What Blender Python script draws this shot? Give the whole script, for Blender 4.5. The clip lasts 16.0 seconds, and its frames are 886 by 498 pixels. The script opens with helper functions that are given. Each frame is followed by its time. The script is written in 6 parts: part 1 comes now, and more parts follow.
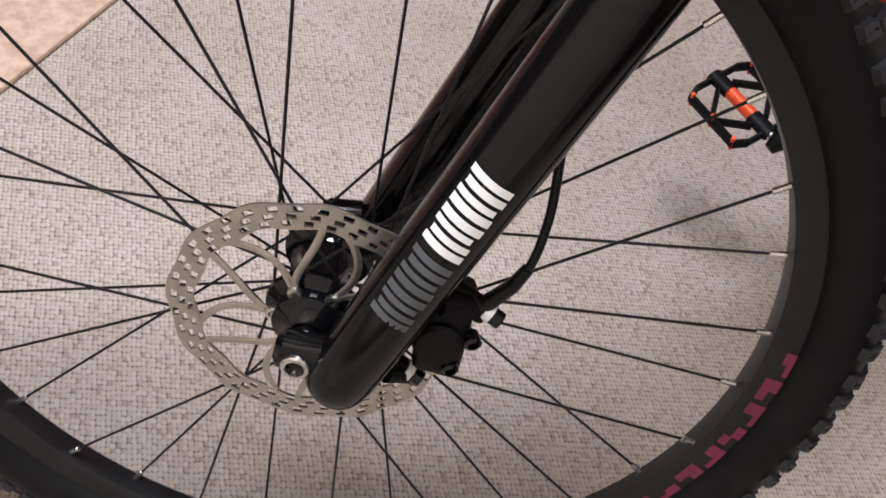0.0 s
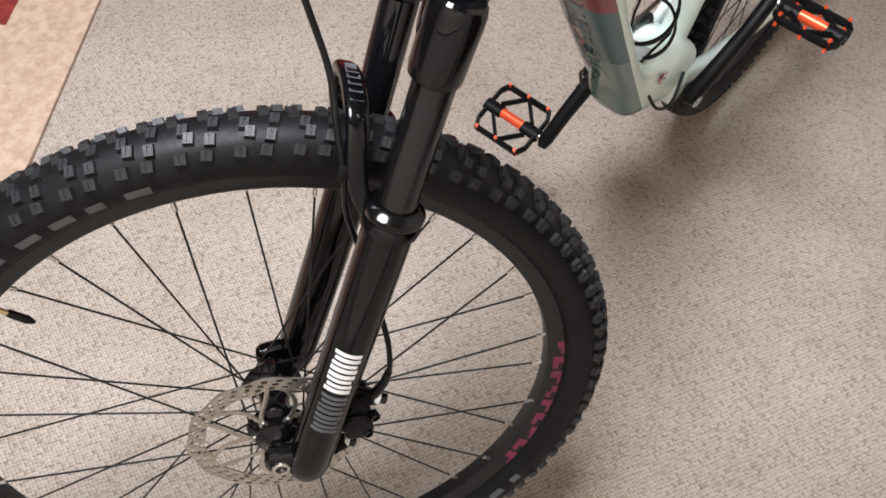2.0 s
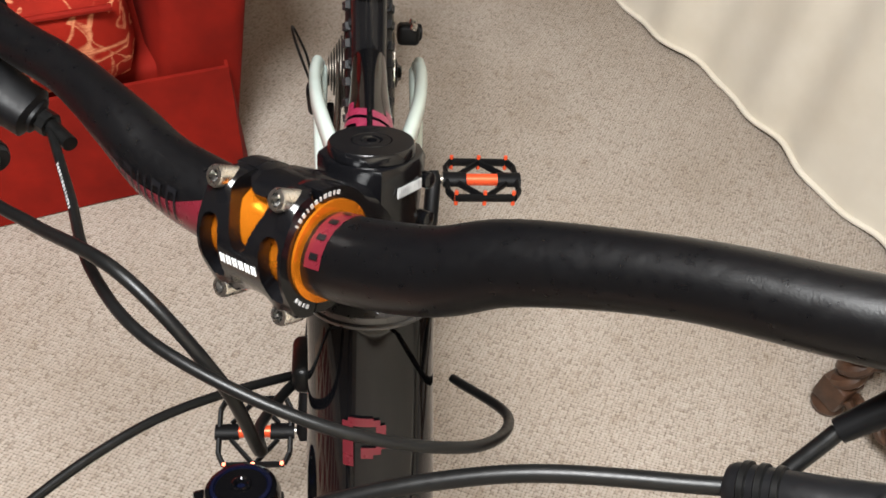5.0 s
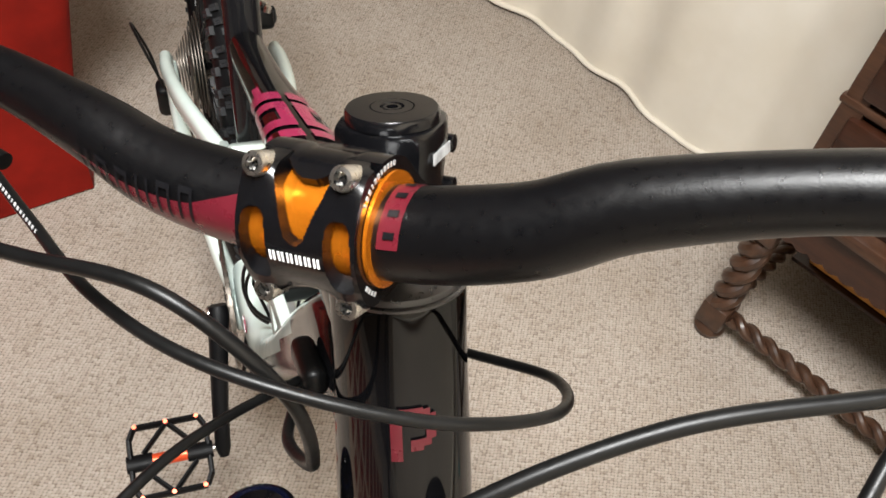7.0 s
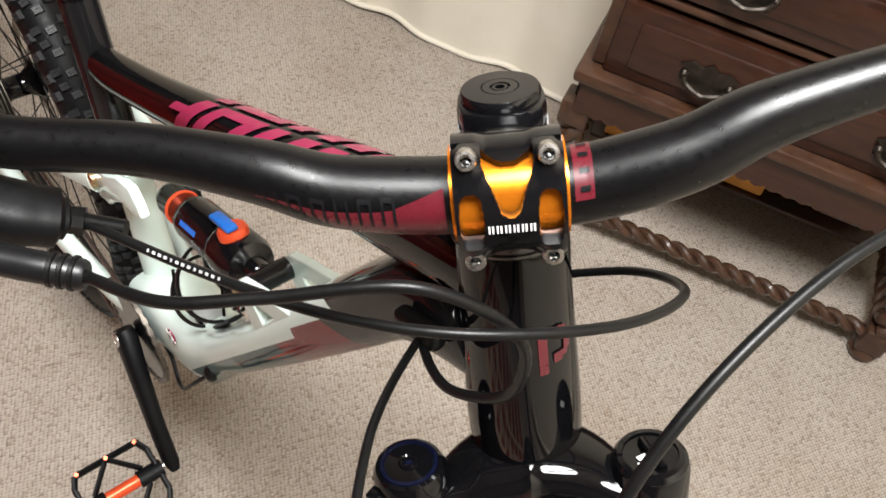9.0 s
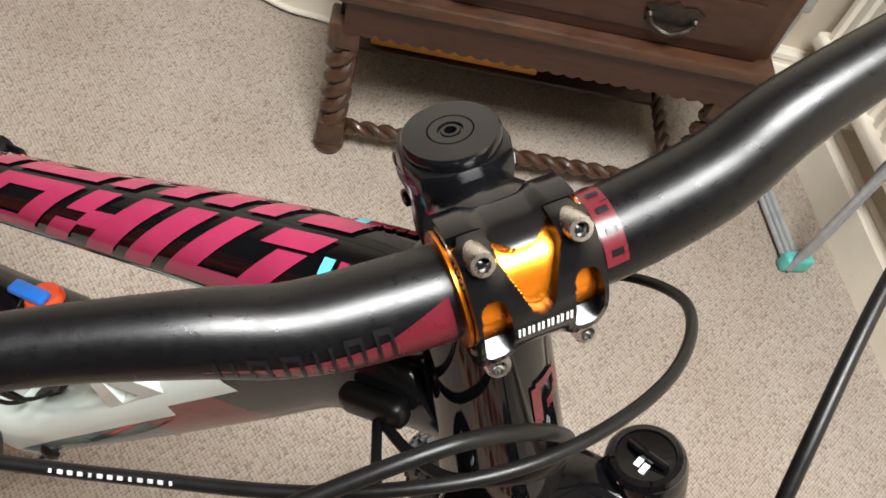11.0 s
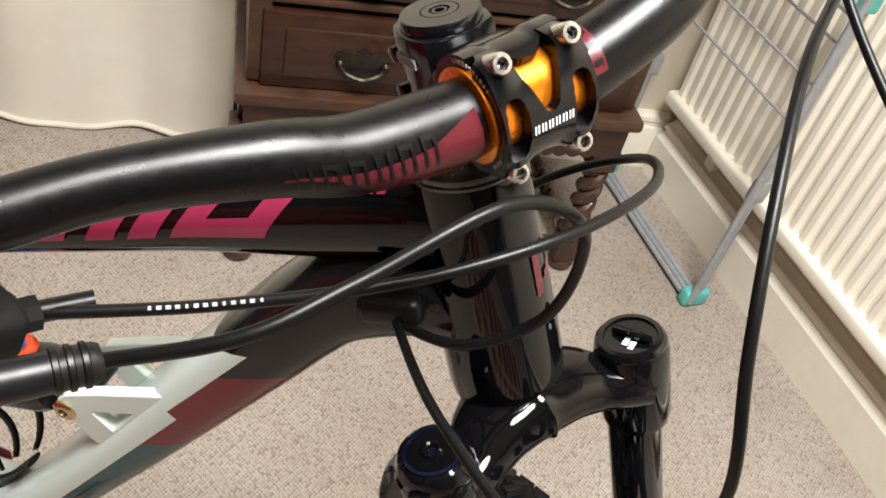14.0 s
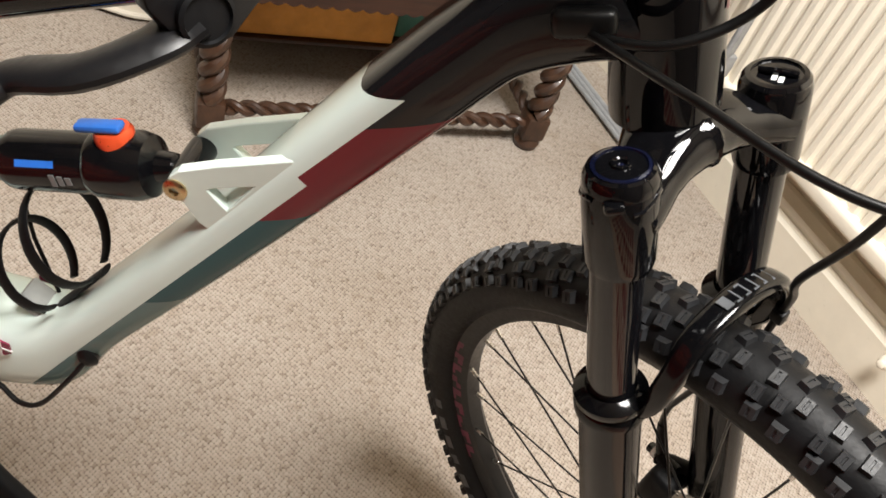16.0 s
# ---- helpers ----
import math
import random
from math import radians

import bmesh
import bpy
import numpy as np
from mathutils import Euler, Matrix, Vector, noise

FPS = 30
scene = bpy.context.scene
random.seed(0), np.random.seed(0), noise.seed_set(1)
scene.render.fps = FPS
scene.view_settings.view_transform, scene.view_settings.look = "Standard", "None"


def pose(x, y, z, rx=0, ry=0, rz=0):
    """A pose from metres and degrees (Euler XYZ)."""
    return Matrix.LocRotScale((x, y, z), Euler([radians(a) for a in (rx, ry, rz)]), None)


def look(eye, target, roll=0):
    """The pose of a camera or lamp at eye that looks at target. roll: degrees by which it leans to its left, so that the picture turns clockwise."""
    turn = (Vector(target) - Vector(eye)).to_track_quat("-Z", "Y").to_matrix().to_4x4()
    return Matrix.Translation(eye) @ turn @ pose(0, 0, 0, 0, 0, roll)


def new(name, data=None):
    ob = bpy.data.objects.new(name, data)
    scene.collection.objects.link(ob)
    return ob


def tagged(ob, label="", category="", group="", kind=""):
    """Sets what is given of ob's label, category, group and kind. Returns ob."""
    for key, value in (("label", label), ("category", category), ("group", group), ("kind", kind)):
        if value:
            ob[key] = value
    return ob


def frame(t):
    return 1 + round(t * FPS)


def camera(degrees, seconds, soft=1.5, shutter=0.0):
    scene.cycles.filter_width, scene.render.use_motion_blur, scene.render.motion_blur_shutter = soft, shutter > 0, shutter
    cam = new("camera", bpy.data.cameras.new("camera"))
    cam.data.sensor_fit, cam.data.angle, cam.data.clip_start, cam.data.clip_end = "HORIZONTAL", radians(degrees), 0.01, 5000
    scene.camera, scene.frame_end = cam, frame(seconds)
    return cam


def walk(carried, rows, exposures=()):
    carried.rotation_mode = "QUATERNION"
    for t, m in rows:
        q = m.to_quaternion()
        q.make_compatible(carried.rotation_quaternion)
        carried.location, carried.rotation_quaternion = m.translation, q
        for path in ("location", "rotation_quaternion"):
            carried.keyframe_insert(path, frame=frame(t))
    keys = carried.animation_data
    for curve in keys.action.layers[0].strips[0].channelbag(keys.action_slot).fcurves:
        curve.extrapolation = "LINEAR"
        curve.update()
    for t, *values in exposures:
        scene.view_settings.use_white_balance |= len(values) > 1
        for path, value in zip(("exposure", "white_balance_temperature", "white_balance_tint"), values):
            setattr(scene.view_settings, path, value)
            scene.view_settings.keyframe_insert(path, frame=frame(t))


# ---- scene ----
# ---- camera ----
cam = camera(53.95, 16.0, soft=1.7, shutter=0.0)
walk(cam, [
    (0.0, pose(0.8884, 0.2379, 0.8473, 36.22, -11.41, 149.73)),
    (0.5, pose(0.9060, 0.2459, 0.9468, 34.55, -9.43, 145.99)),
    (1.0, pose(0.9378, 0.2732, 1.0767, 33.85, -6.86, 139.47)),
    (1.5, pose(0.9349, 0.2967, 1.1661, 33.50, -5.18, 135.01)),
    (2.0, pose(0.9088, 0.2867, 1.2324, 32.59, -3.67, 129.59)),
    (2.5, pose(0.9383, 0.2143, 1.2892, 33.96, -1.24, 114.95)),
    (3.0, pose(0.9621, 0.1540, 1.3584, 38.48, -0.67, 101.17)),
    (3.5, pose(0.9052, 0.0965, 1.3693, 43.22, -1.36, 95.51)),
    (4.0, pose(0.8015, 0.0612, 1.3294, 43.66, -2.30, 94.56)),
    (4.2, pose(0.7615, 0.0557, 1.3104, 42.77, -2.48, 94.16)),
    (6.3, pose(0.6258, -0.0952, 1.2090, 38.54, -6.17, 73.35)),
    (6.5, pose(0.6286, -0.0956, 1.2078, 39.01, -6.48, 73.05)),
    (7.0, pose(0.6356, -0.0758, 1.2231, 39.66, -6.58, 73.30)),
    (7.5, pose(0.6433, -0.0872, 1.2268, 40.66, -6.64, 70.17)),
    (8.0, pose(0.6364, -0.1322, 1.2408, 39.65, -6.96, 62.36)),
    (8.5, pose(0.6273, -0.2004, 1.2610, 39.00, -7.49, 54.77)),
    (9.0, pose(0.5881, -0.2320, 1.2558, 38.43, -8.32, 50.41)),
    (9.5, pose(0.5447, -0.2248, 1.2406, 36.80, -8.92, 47.12)),
    (9.7, pose(0.5298, -0.2095, 1.2283, 37.10, -9.48, 45.37)),
    (11.8, pose(0.4486, -0.2025, 1.2205, 35.14, -11.94, 21.36)),
    (12.0, pose(0.4606, -0.2086, 1.2181, 36.68, -11.94, 20.49)),
    (12.5, pose(0.5037, -0.2139, 1.2130, 41.68, -11.29, 21.30)),
    (13.0, pose(0.5122, -0.2403, 1.1990, 46.33, -10.46, 23.91)),
    (13.5, pose(0.5129, -0.2698, 1.1783, 47.92, -10.37, 22.21)),
    (14.0, pose(0.4695, -0.3254, 1.1801, 46.92, -11.32, 17.14)),
    (14.5, pose(0.4192, -0.3964, 1.1740, 45.95, -12.53, 13.26)),
    (15.0, pose(0.3782, -0.4320, 1.1489, 45.13, -13.25, 12.21)),
    (15.5, pose(0.3610, -0.4391, 1.1128, 44.17, -14.01, 13.30)),
    (16.0, pose(0.3661, -0.4367, 1.0740, 44.01, -15.19, 11.34)),
], exposures=[(0.0, -0.23, 5650, 15), (1.0, -0.15, 5650, 14), (2.0, -0.06, 5750, 11), (3.0, 0.06, 6050, 8), (4.0, 0.10, 6050, 8), (7.0, 0.06, 6120, 8), (13.0, 0.08, 6120, 8), (16.0, 0.13, 6380, 9)])

# ---- world and lights ----
world = bpy.data.worlds.new("evening")
scene.world = world
world.use_nodes = True
world.node_tree.nodes["Background"].inputs["Color"].default_value = (1.0, 0.95, 0.88, 1)
world.node_tree.nodes["Background"].inputs["Strength"].default_value = 0.05


def lamp(name, place, target, power, size, colour):
    data = bpy.data.lights.new(name, "AREA")
    data.shape, data.size, data.energy, data.color = "DISK", size, power, colour
    ob = new(name, data)
    ob.matrix_world = look(place, target)
    return ob


# the ceiling lamp over the middle of the room, bare warm bulbs under a shade
LAMP = Vector((0.72, -0.28, 2.62))
lamp("ceiling_lamp_light", LAMP - Vector((0, 0, 0.13)), LAMP - Vector((0, 0, 2)), 110, 0.8, (1.0, 0.955, 0.90))


# ---- materials ----
def nodes_of(name):
    m = bpy.data.materials.new(name)
    m.use_nodes = True
    t = m.node_tree
    return m, t, t.nodes["Principled BSDF"]


def add(t, kind, **values):
    n = t.nodes.new(kind)
    for key, value in values.items():
        if key in n.inputs:
            n.inputs[key].default_value = value
    return n


def ramp(t, source, stops):
    n = t.nodes.new("ShaderNodeValToRGB")
    while len(n.color_ramp.elements) < len(stops):
        n.color_ramp.elements.new(0.5)
    for e, (at, c) in zip(n.color_ramp.elements, stops):
        e.position, e.color = at, (*c, 1) if len(c) == 3 else c
    t.links.new(source, n.inputs[0])
    return n.outputs[0]


def coords(t):
    return add(t, "ShaderNodeTexCoord").outputs["Object"]


def noise_of(t, scale, detail=4, rough=0.55, stretch=None):
    n = add(t, "ShaderNodeTexNoise", Scale=scale, Detail=detail, Roughness=rough)
    c = coords(t)
    if stretch:
        mp = add(t, "ShaderNodeMapping")
        mp.inputs["Scale"].default_value = stretch
        t.links.new(c, mp.inputs[0])
        c = mp.outputs[0]
    t.links.new(c, n.inputs["Vector"])
    return n.outputs["Fac"]


def bump(t, bsdf, height, strength, distance=0.001):
    b = add(t, "ShaderNodeBump", Strength=strength, Distance=distance)
    t.links.new(height, b.inputs["Height"])
    t.links.new(b.outputs[0], bsdf.inputs["Normal"])


def plain(name, colour, rough=0.5, metal=0.0, vary=0.25, scale=30, grain=0.0, grain_scale=900, coat=0.0, stretch=None, spec=0.5):
    """A surface of one colour with two scales of variation: slow tone and gloss, fine grain."""
    m, t, b = nodes_of(name)
    slow = noise_of(t, scale, 5, 0.6, stretch)
    lo = tuple(max(0, c * (1 - vary)) for c in colour)
    hi = tuple(min(1, c * (1 + vary)) for c in colour)
    t.links.new(ramp(t, slow, [(0.3, lo), (0.7, hi)]), b.inputs["Base Color"])
    fine = noise_of(t, scale * 7, 4)
    r = ramp(t, fine, [(0.3, (rough * 0.85,) * 3), (0.7, (min(1, rough * 1.15),) * 3)])
    t.links.new(r, b.inputs["Roughness"])
    b.inputs["Metallic"].default_value = metal
    b.inputs["Coat Weight"].default_value = coat
    b.inputs["Coat Roughness"].default_value = 0.06
    b.inputs["Specular IOR Level"].default_value = spec
    if grain:
        bump(t, b, noise_of(t, grain_scale, 3), grain, 0.0004)
    return m


M_BLACK_GLOSS = plain("gloss_black_paint", (0.0025, 0.0025, 0.003), 0.045, 0, 0.3, 20, spec=0.34)
M_STANCHION = plain("black_anodised_stanchion", (0.004, 0.004, 0.005), 0.05, 0, 0.2, 25, spec=0.5)
M_LOWER = plain("satin_black_fork_paint", (0.0022, 0.0022, 0.0026), 0.12, 0, 0.3, 20, spec=0.30)
M_BAR = plain("bead_blasted_black_aluminium", (0.0020, 0.0020, 0.0024), 0.31, 0, 0.08, 40, 0.12, 1400, spec=0.33)
M_STEM = plain("machined_black_aluminium", (0.003, 0.003, 0.0036), 0.17, 0, 0.2, 40, spec=0.45)
M_LEVERBODY = plain("polished_black_lever", (0.005, 0.005, 0.0056), 0.36, 0.0, 0.15, 50, 0.05, spec=0.32)
M_HEADSET = plain("grey_anodised_headset", (0.10, 0.10, 0.105), 0.3, 0.8, 0.15, 40)
M_LEVER = plain("satin_black_lever", (0.004, 0.004, 0.0045), 0.48, 0, 0.15, 50, 0.08, spec=0.15)
M_HOSE = plain("black_hose_rubber", (0.004, 0.004, 0.004), 0.36, 0, 0.3, 60, spec=0.24)
M_RUBBER = plain("tyre_rubber", (0.0045, 0.0045, 0.005), 0.48, 0, 0.35, 35, 0.4, 500, spec=0.18)
M_KNOB = plain("tread_rubber", (0.014, 0.0145, 0.0160), 0.48, 0, 0.5, 60, 0.6, 600, spec=0.40)
M_GRIP = plain("grip_rubber", (0.005, 0.005, 0.0055), 0.75, 0, 0.3, 60, 0.6, 1500, spec=0.2)
M_RIM = plain("matt_black_rim", (0.007, 0.007, 0.0075), 0.4, 0, 0.3, 30, spec=0.35)
M_SPOKE = plain("black_steel_spoke", (0.02, 0.02, 0.02), 0.32, 0.7, 0.3, 40)
M_STEEL = plain("brushed_steel", (0.60, 0.58, 0.55), 0.28, 1.0, 0.15, 60, 0.15)
M_ROTOR = plain("rotor_steel", (0.46, 0.43, 0.38), 0.34, 0.95, 0.15, 80, 0.2, 1800)
M_ORANGE = plain("orange_anodised", (0.95, 0.27, 0.012), 0.24, 0.8, 0.1, 50)
M_REDANO = plain("orange_red_anodised", (0.85, 0.10, 0.03), 0.32, 0.4, 0.15, 50)
M_PINK = plain("raspberry_decal", (0.085, 0.007, 0.013), 0.3, 0, 0.12, 30)
M_TUBEPINK = plain("raspberry_tube_paint", (0.24, 0.020, 0.060), 0.2, 0, 0.12, 30)
M_RIMPINK = plain("raspberry_rim_decal", (0.15, 0.014, 0.05), 0.45, 0, 0.2, 30)
M_COLLARPRINT = plain("worn_white_print", (0.34, 0.34, 0.34), 0.5, 0, 0.3, 200)
M_GRIPLETTER = plain("raised_grip_rubber", (0.016, 0.016, 0.017), 0.55, 0, 0.2, 60, spec=0.3)
M_WHITE = plain("white_print", (0.80, 0.80, 0.80), 0.5, 0, 0.08, 60)
M_GREYPRINT = plain("grey_print", (0.075, 0.08, 0.088), 0.45, 0, 0.2, 60)
M_DARKPRINT = plain("black_print", (0.004, 0.004, 0.005), 0.35, 0, 0.1, 60, spec=0.35)
M_PALEPRINT = plain("pale_grey_print", (0.15, 0.15, 0.15), 0.6, 0, 0.15, 60)
M_BLUE = plain("dark_blue_anodised", (0.003, 0.004, 0.013), 0.16, 0, 0.2, 50, spec=0.4)
M_BLUEKNOB = plain("blue_plastic", (0.02, 0.14, 0.55), 0.35, 0, 0.15, 50)
M_CYAN = plain("cyan_decal", (0.12, 0.45, 0.55), 0.3, 0, 0.1, 50)
M_MINT = plain("mint_paint", (0.70, 0.81, 0.76), 0.16, 0, 0.06, 12, coat=0.35)
M_BRASS = plain("gold_bolt", (0.55, 0.42, 0.24), 0.3, 1.0, 0.15, 60)
M_CHAIN = plain("oily_chain_steel", (0.16, 0.14, 0.12), 0.45, 0.9, 0.4, 200, 0.4)
M_WALL = plain("cream_wall_paint", (0.74, 0.66, 0.53), 0.75, 0, 0.06, 4, 0.35, 160)
# invented dark brown that keeps bounce and reflections low
M_WALLDARK = plain("unseen_wall_dark", (0.10, 0.078, 0.058), 0.8, 0, 0.15, 5, 0.35, 160)
M_CEIL = plain("white_ceiling_paint", (0.70, 0.67, 0.62), 0.85, 0, 0.04, 3, 0.3, 120)
M_GLOSSCREAM = plain("cream_gloss_woodwork", (0.80, 0.74, 0.62), 0.32, 0, 0.06, 9, 0.2, 90)
M_RAD = plain("cream_radiator_enamel", (0.86, 0.80, 0.68), 0.36, 0, 0.05, 8, 0.15, 120)
M_RACK = plain("grey_plastic_coated_wire", (0.34, 0.35, 0.36), 0.4, 0.2, 0.15, 40)
M_TURQ = plain("turquoise_plastic", (0.12, 0.46, 0.42), 0.45, 0, 0.15, 40)
M_IRON = plain("dark_brass_pull", (0.035, 0.028, 0.022), 0.42, 0.7, 0.4, 80, 0.4)
M_CARD = plain("orange_cardboard", (0.60, 0.28, 0.06), 0.8, 0, 0.2, 15, 0.3)
M_GREENBOX = plain("green_card", (0.05, 0.17, 0.14), 0.7, 0, 0.2, 15)
M_PAPER = plain("grey_paper", (0.32, 0.33, 0.32), 0.8, 0, 0.2, 15)
M_SHADE = plain("cream_lamp_shade", (0.80, 0.72, 0.58), 0.8, 0, 0.06, 20)


def carpet_material():
    """Woven loop carpet laid along the walls: staggered rows of loops, the shade in the gaps between them put into the
    colour, flecks and wide soft staining.
    """
    m, t, b = nodes_of("beige_loop_carpet")
    c = coords(t)
    wob = add(t, "ShaderNodeTexNoise", Scale=38, Detail=2)
    t.links.new(c, wob.inputs["Vector"])
    mix = add(t, "ShaderNodeMix")
    mix.data_type = "VECTOR"
    mix.inputs["Factor"].default_value = 0.0036
    t.links.new(c, mix.inputs[4])
    t.links.new(wob.outputs["Color"], mix.inputs[5])
    mp = add(t, "ShaderNodeMapping")
    mp.inputs["Rotation"].default_value = (0, 0, radians(23))
    mp.inputs["Scale"].default_value = (1, 0.80, 1)
    t.links.new(mix.outputs[1], mp.inputs[0])
    v = add(t, "ShaderNodeTexVoronoi", Scale=215, Randomness=0.30)
    v.voronoi_dimensions = "2D"
    t.links.new(mp.outputs[0], v.inputs["Vector"])
    tuft = ramp(t, v.outputs["Distance"], [(0.10, (1, 1, 1)), (0.45, (0.78, 0.78, 0.78)), (0.72, (0, 0, 0))])
    # shade between the loops, multiplied into the yarn colour
    gap_shade = ramp(t, v.outputs["Distance"], [(0.44, (1, 1, 1)), (0.72, (0.30, 0.26, 0.22))])
    sep = add(t, "ShaderNodeSeparateColor")
    t.links.new(v.outputs["Color"], sep.inputs[0])
    yarn = ramp(t, sep.outputs[0], [(0.0, (0.30, 0.254, 0.213)), (0.12, (0.39, 0.336, 0.286)), (0.6, (0.42, 0.368, 0.317)), (1.0, (0.45, 0.397, 0.347))])
    stain = ramp(t, noise_of(t, 3.2, 5, 0.6), [(0.34, (0.80, 0.765, 0.72)), (0.6, (1, 1, 1))])
    spots = ramp(t, noise_of(t, 21, 4, 0.65), [(0.28, (0.78, 0.74, 0.68)), (0.42, (1, 1, 1))])
    flecks = ramp(t, noise_of(t, 170, 2, 0.5), [(0.27, (0.50, 0.44, 0.38)), (0.36, (1, 1, 1))])
    col = yarn
    for other, fac in ((stain, 0.7), (spots, 0.6), (flecks, 0.45), (gap_shade, 0.9)):
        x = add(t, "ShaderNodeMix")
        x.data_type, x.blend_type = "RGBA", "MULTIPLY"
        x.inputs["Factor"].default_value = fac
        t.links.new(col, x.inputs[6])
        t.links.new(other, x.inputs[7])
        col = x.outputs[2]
    t.links.new(col, b.inputs["Base Color"])
    b.inputs["Roughness"].default_value = 0.95
    b.inputs["Specular IOR Level"].default_value = 0.1
    bump(t, b, tuft, 0.55, 0.003)
    return m


def wood_material(name, dark, light, stretch, rough=0.35):
    m, t, b = nodes_of(name)
    g = noise_of(t, 14, 8, 0.65, stretch)
    t.links.new(ramp(t, g, [(0.25, dark), (0.5, tuple((p + q) / 2 for p, q in zip(dark, light))), (0.8, light)]), b.inputs["Base Color"])
    t.links.new(ramp(t, noise_of(t, 40, 4), [(0.3, (rough * 0.8,) * 3), (0.7, (rough * 1.5,) * 3)]), b.inputs["Roughness"])
    b.inputs["Coat Weight"].default_value = 0.15
    bump(t, b, g, 0.25, 0.001)
    return m


M_OAK = wood_material("dark_stained_oak", (0.011, 0.0031, 0.0014), (0.048, 0.0150, 0.0062), (1, 1, 9))
M_OAKEDGE = wood_material("worn_oak_edge", (0.022, 0.0080, 0.0038), (0.085, 0.036, 0.016), (1, 1, 9), 0.42)
M_OAKTURN = wood_material("turned_oak", (0.018, 0.008, 0.004), (0.080, 0.036, 0.018), (4, 4, 2), 0.4)


def velvet_material(name, base, figure):
    """Red upholstery; figure: 1 for the flowered seat fabric with cream scrolls, 0 for the plain velvet."""
    m, t, b = nodes_of(name)
    slow = noise_of(t, 9, 5)
    col = ramp(t, slow, [(0.3, tuple(c * 0.7 for c in base)), (0.7, tuple(min(1, c * 1.25) for c in base))])
    if figure:
        n = add(t, "ShaderNodeTexNoise", Scale=4.6, Detail=1.2, Distortion=1.8)
        t.links.new(coords(t), n.inputs["Vector"])
        line = ramp(t, n.outputs["Fac"], [(0.474, (0, 0, 0)), (0.488, (1, 1, 1)), (0.498, (1, 1, 1)), (0.512, (0, 0, 0))])
        n2 = add(t, "ShaderNodeTexNoise", Scale=11, Detail=1, Distortion=2.2)
        t.links.new(coords(t), n2.inputs["Vector"])
        line2 = ramp(t, n2.outputs["Fac"], [(0.57, (0, 0, 0)), (0.6, (0.8, 0.8, 0.8)), (0.62, (0.8, 0.8, 0.8)), (0.65, (0, 0, 0))])
        thread = ramp(t, noise_of(t, 60, 3, 0.6, (1, 1, 6)), [(0.35, (0.25, 0.25, 0.25)), (0.6, (1, 1, 1))])
        for mask in (line, line2):
            k = add(t, "ShaderNodeMath")
            k.operation = "MULTIPLY"
            t.links.new(mask, k.inputs[0])
            t.links.new(thread, k.inputs[1])
            x = add(t, "ShaderNodeMix")
            x.data_type = "RGBA"
            t.links.new(k.outputs[0], x.inputs["Factor"])
            t.links.new(col, x.inputs[6])
            x.inputs[7].default_value = (0.60, 0.24, 0.12, 1)
            col = x.outputs[2]
    t.links.new(col, b.inputs["Base Color"])
    b.inputs["Roughness"].default_value = 0.8
    b.inputs["Specular IOR Level"].default_value = 0.15
    bump(t, b, noise_of(t, 420, 3), 0.4, 0.001)
    return m


M_SOFA = velvet_material("red_velvet", (0.200, 0.0085, 0.004), 0)
M_SEAT = velvet_material("red_flowered_velvet", (0.24, 0.011, 0.0045), 1)


def curtain_material():
    m, t, b = nodes_of("cream_curtain_cloth")
    t.links.new(ramp(t, noise_of(t, 6, 4), [(0.3, (0.70, 0.64, 0.53)), (0.7, (0.78, 0.73, 0.63))]), b.inputs["Base Color"])
    b.inputs["Roughness"].default_value = 0.9
    b.inputs["Sheen Weight"].default_value = 0.2
    bump(t, b, noise_of(t, 700, 2), 0.3, 0.0006)
    return m


M_CURTAIN = curtain_material()


def rug_material(name, dark, light, s):
    m, t, b = nodes_of(name)
    t.links.new(ramp(t, noise_of(t, s, 3), [(0.35, dark), (0.65, light)]), b.inputs["Base Color"])
    b.inputs["Roughness"].default_value = 0.95
    bump(t, b, noise_of(t, 350, 3), 0.8, 0.002)
    return m


M_RUGCREAM = rug_material("rug_cream_wool", (0.42, 0.295, 0.215), (0.55, 0.41, 0.31), 60)
M_RUGRED = rug_material("rug_red_wool", (0.14, 0.012, 0.010), (0.24, 0.03, 0.02), 60)


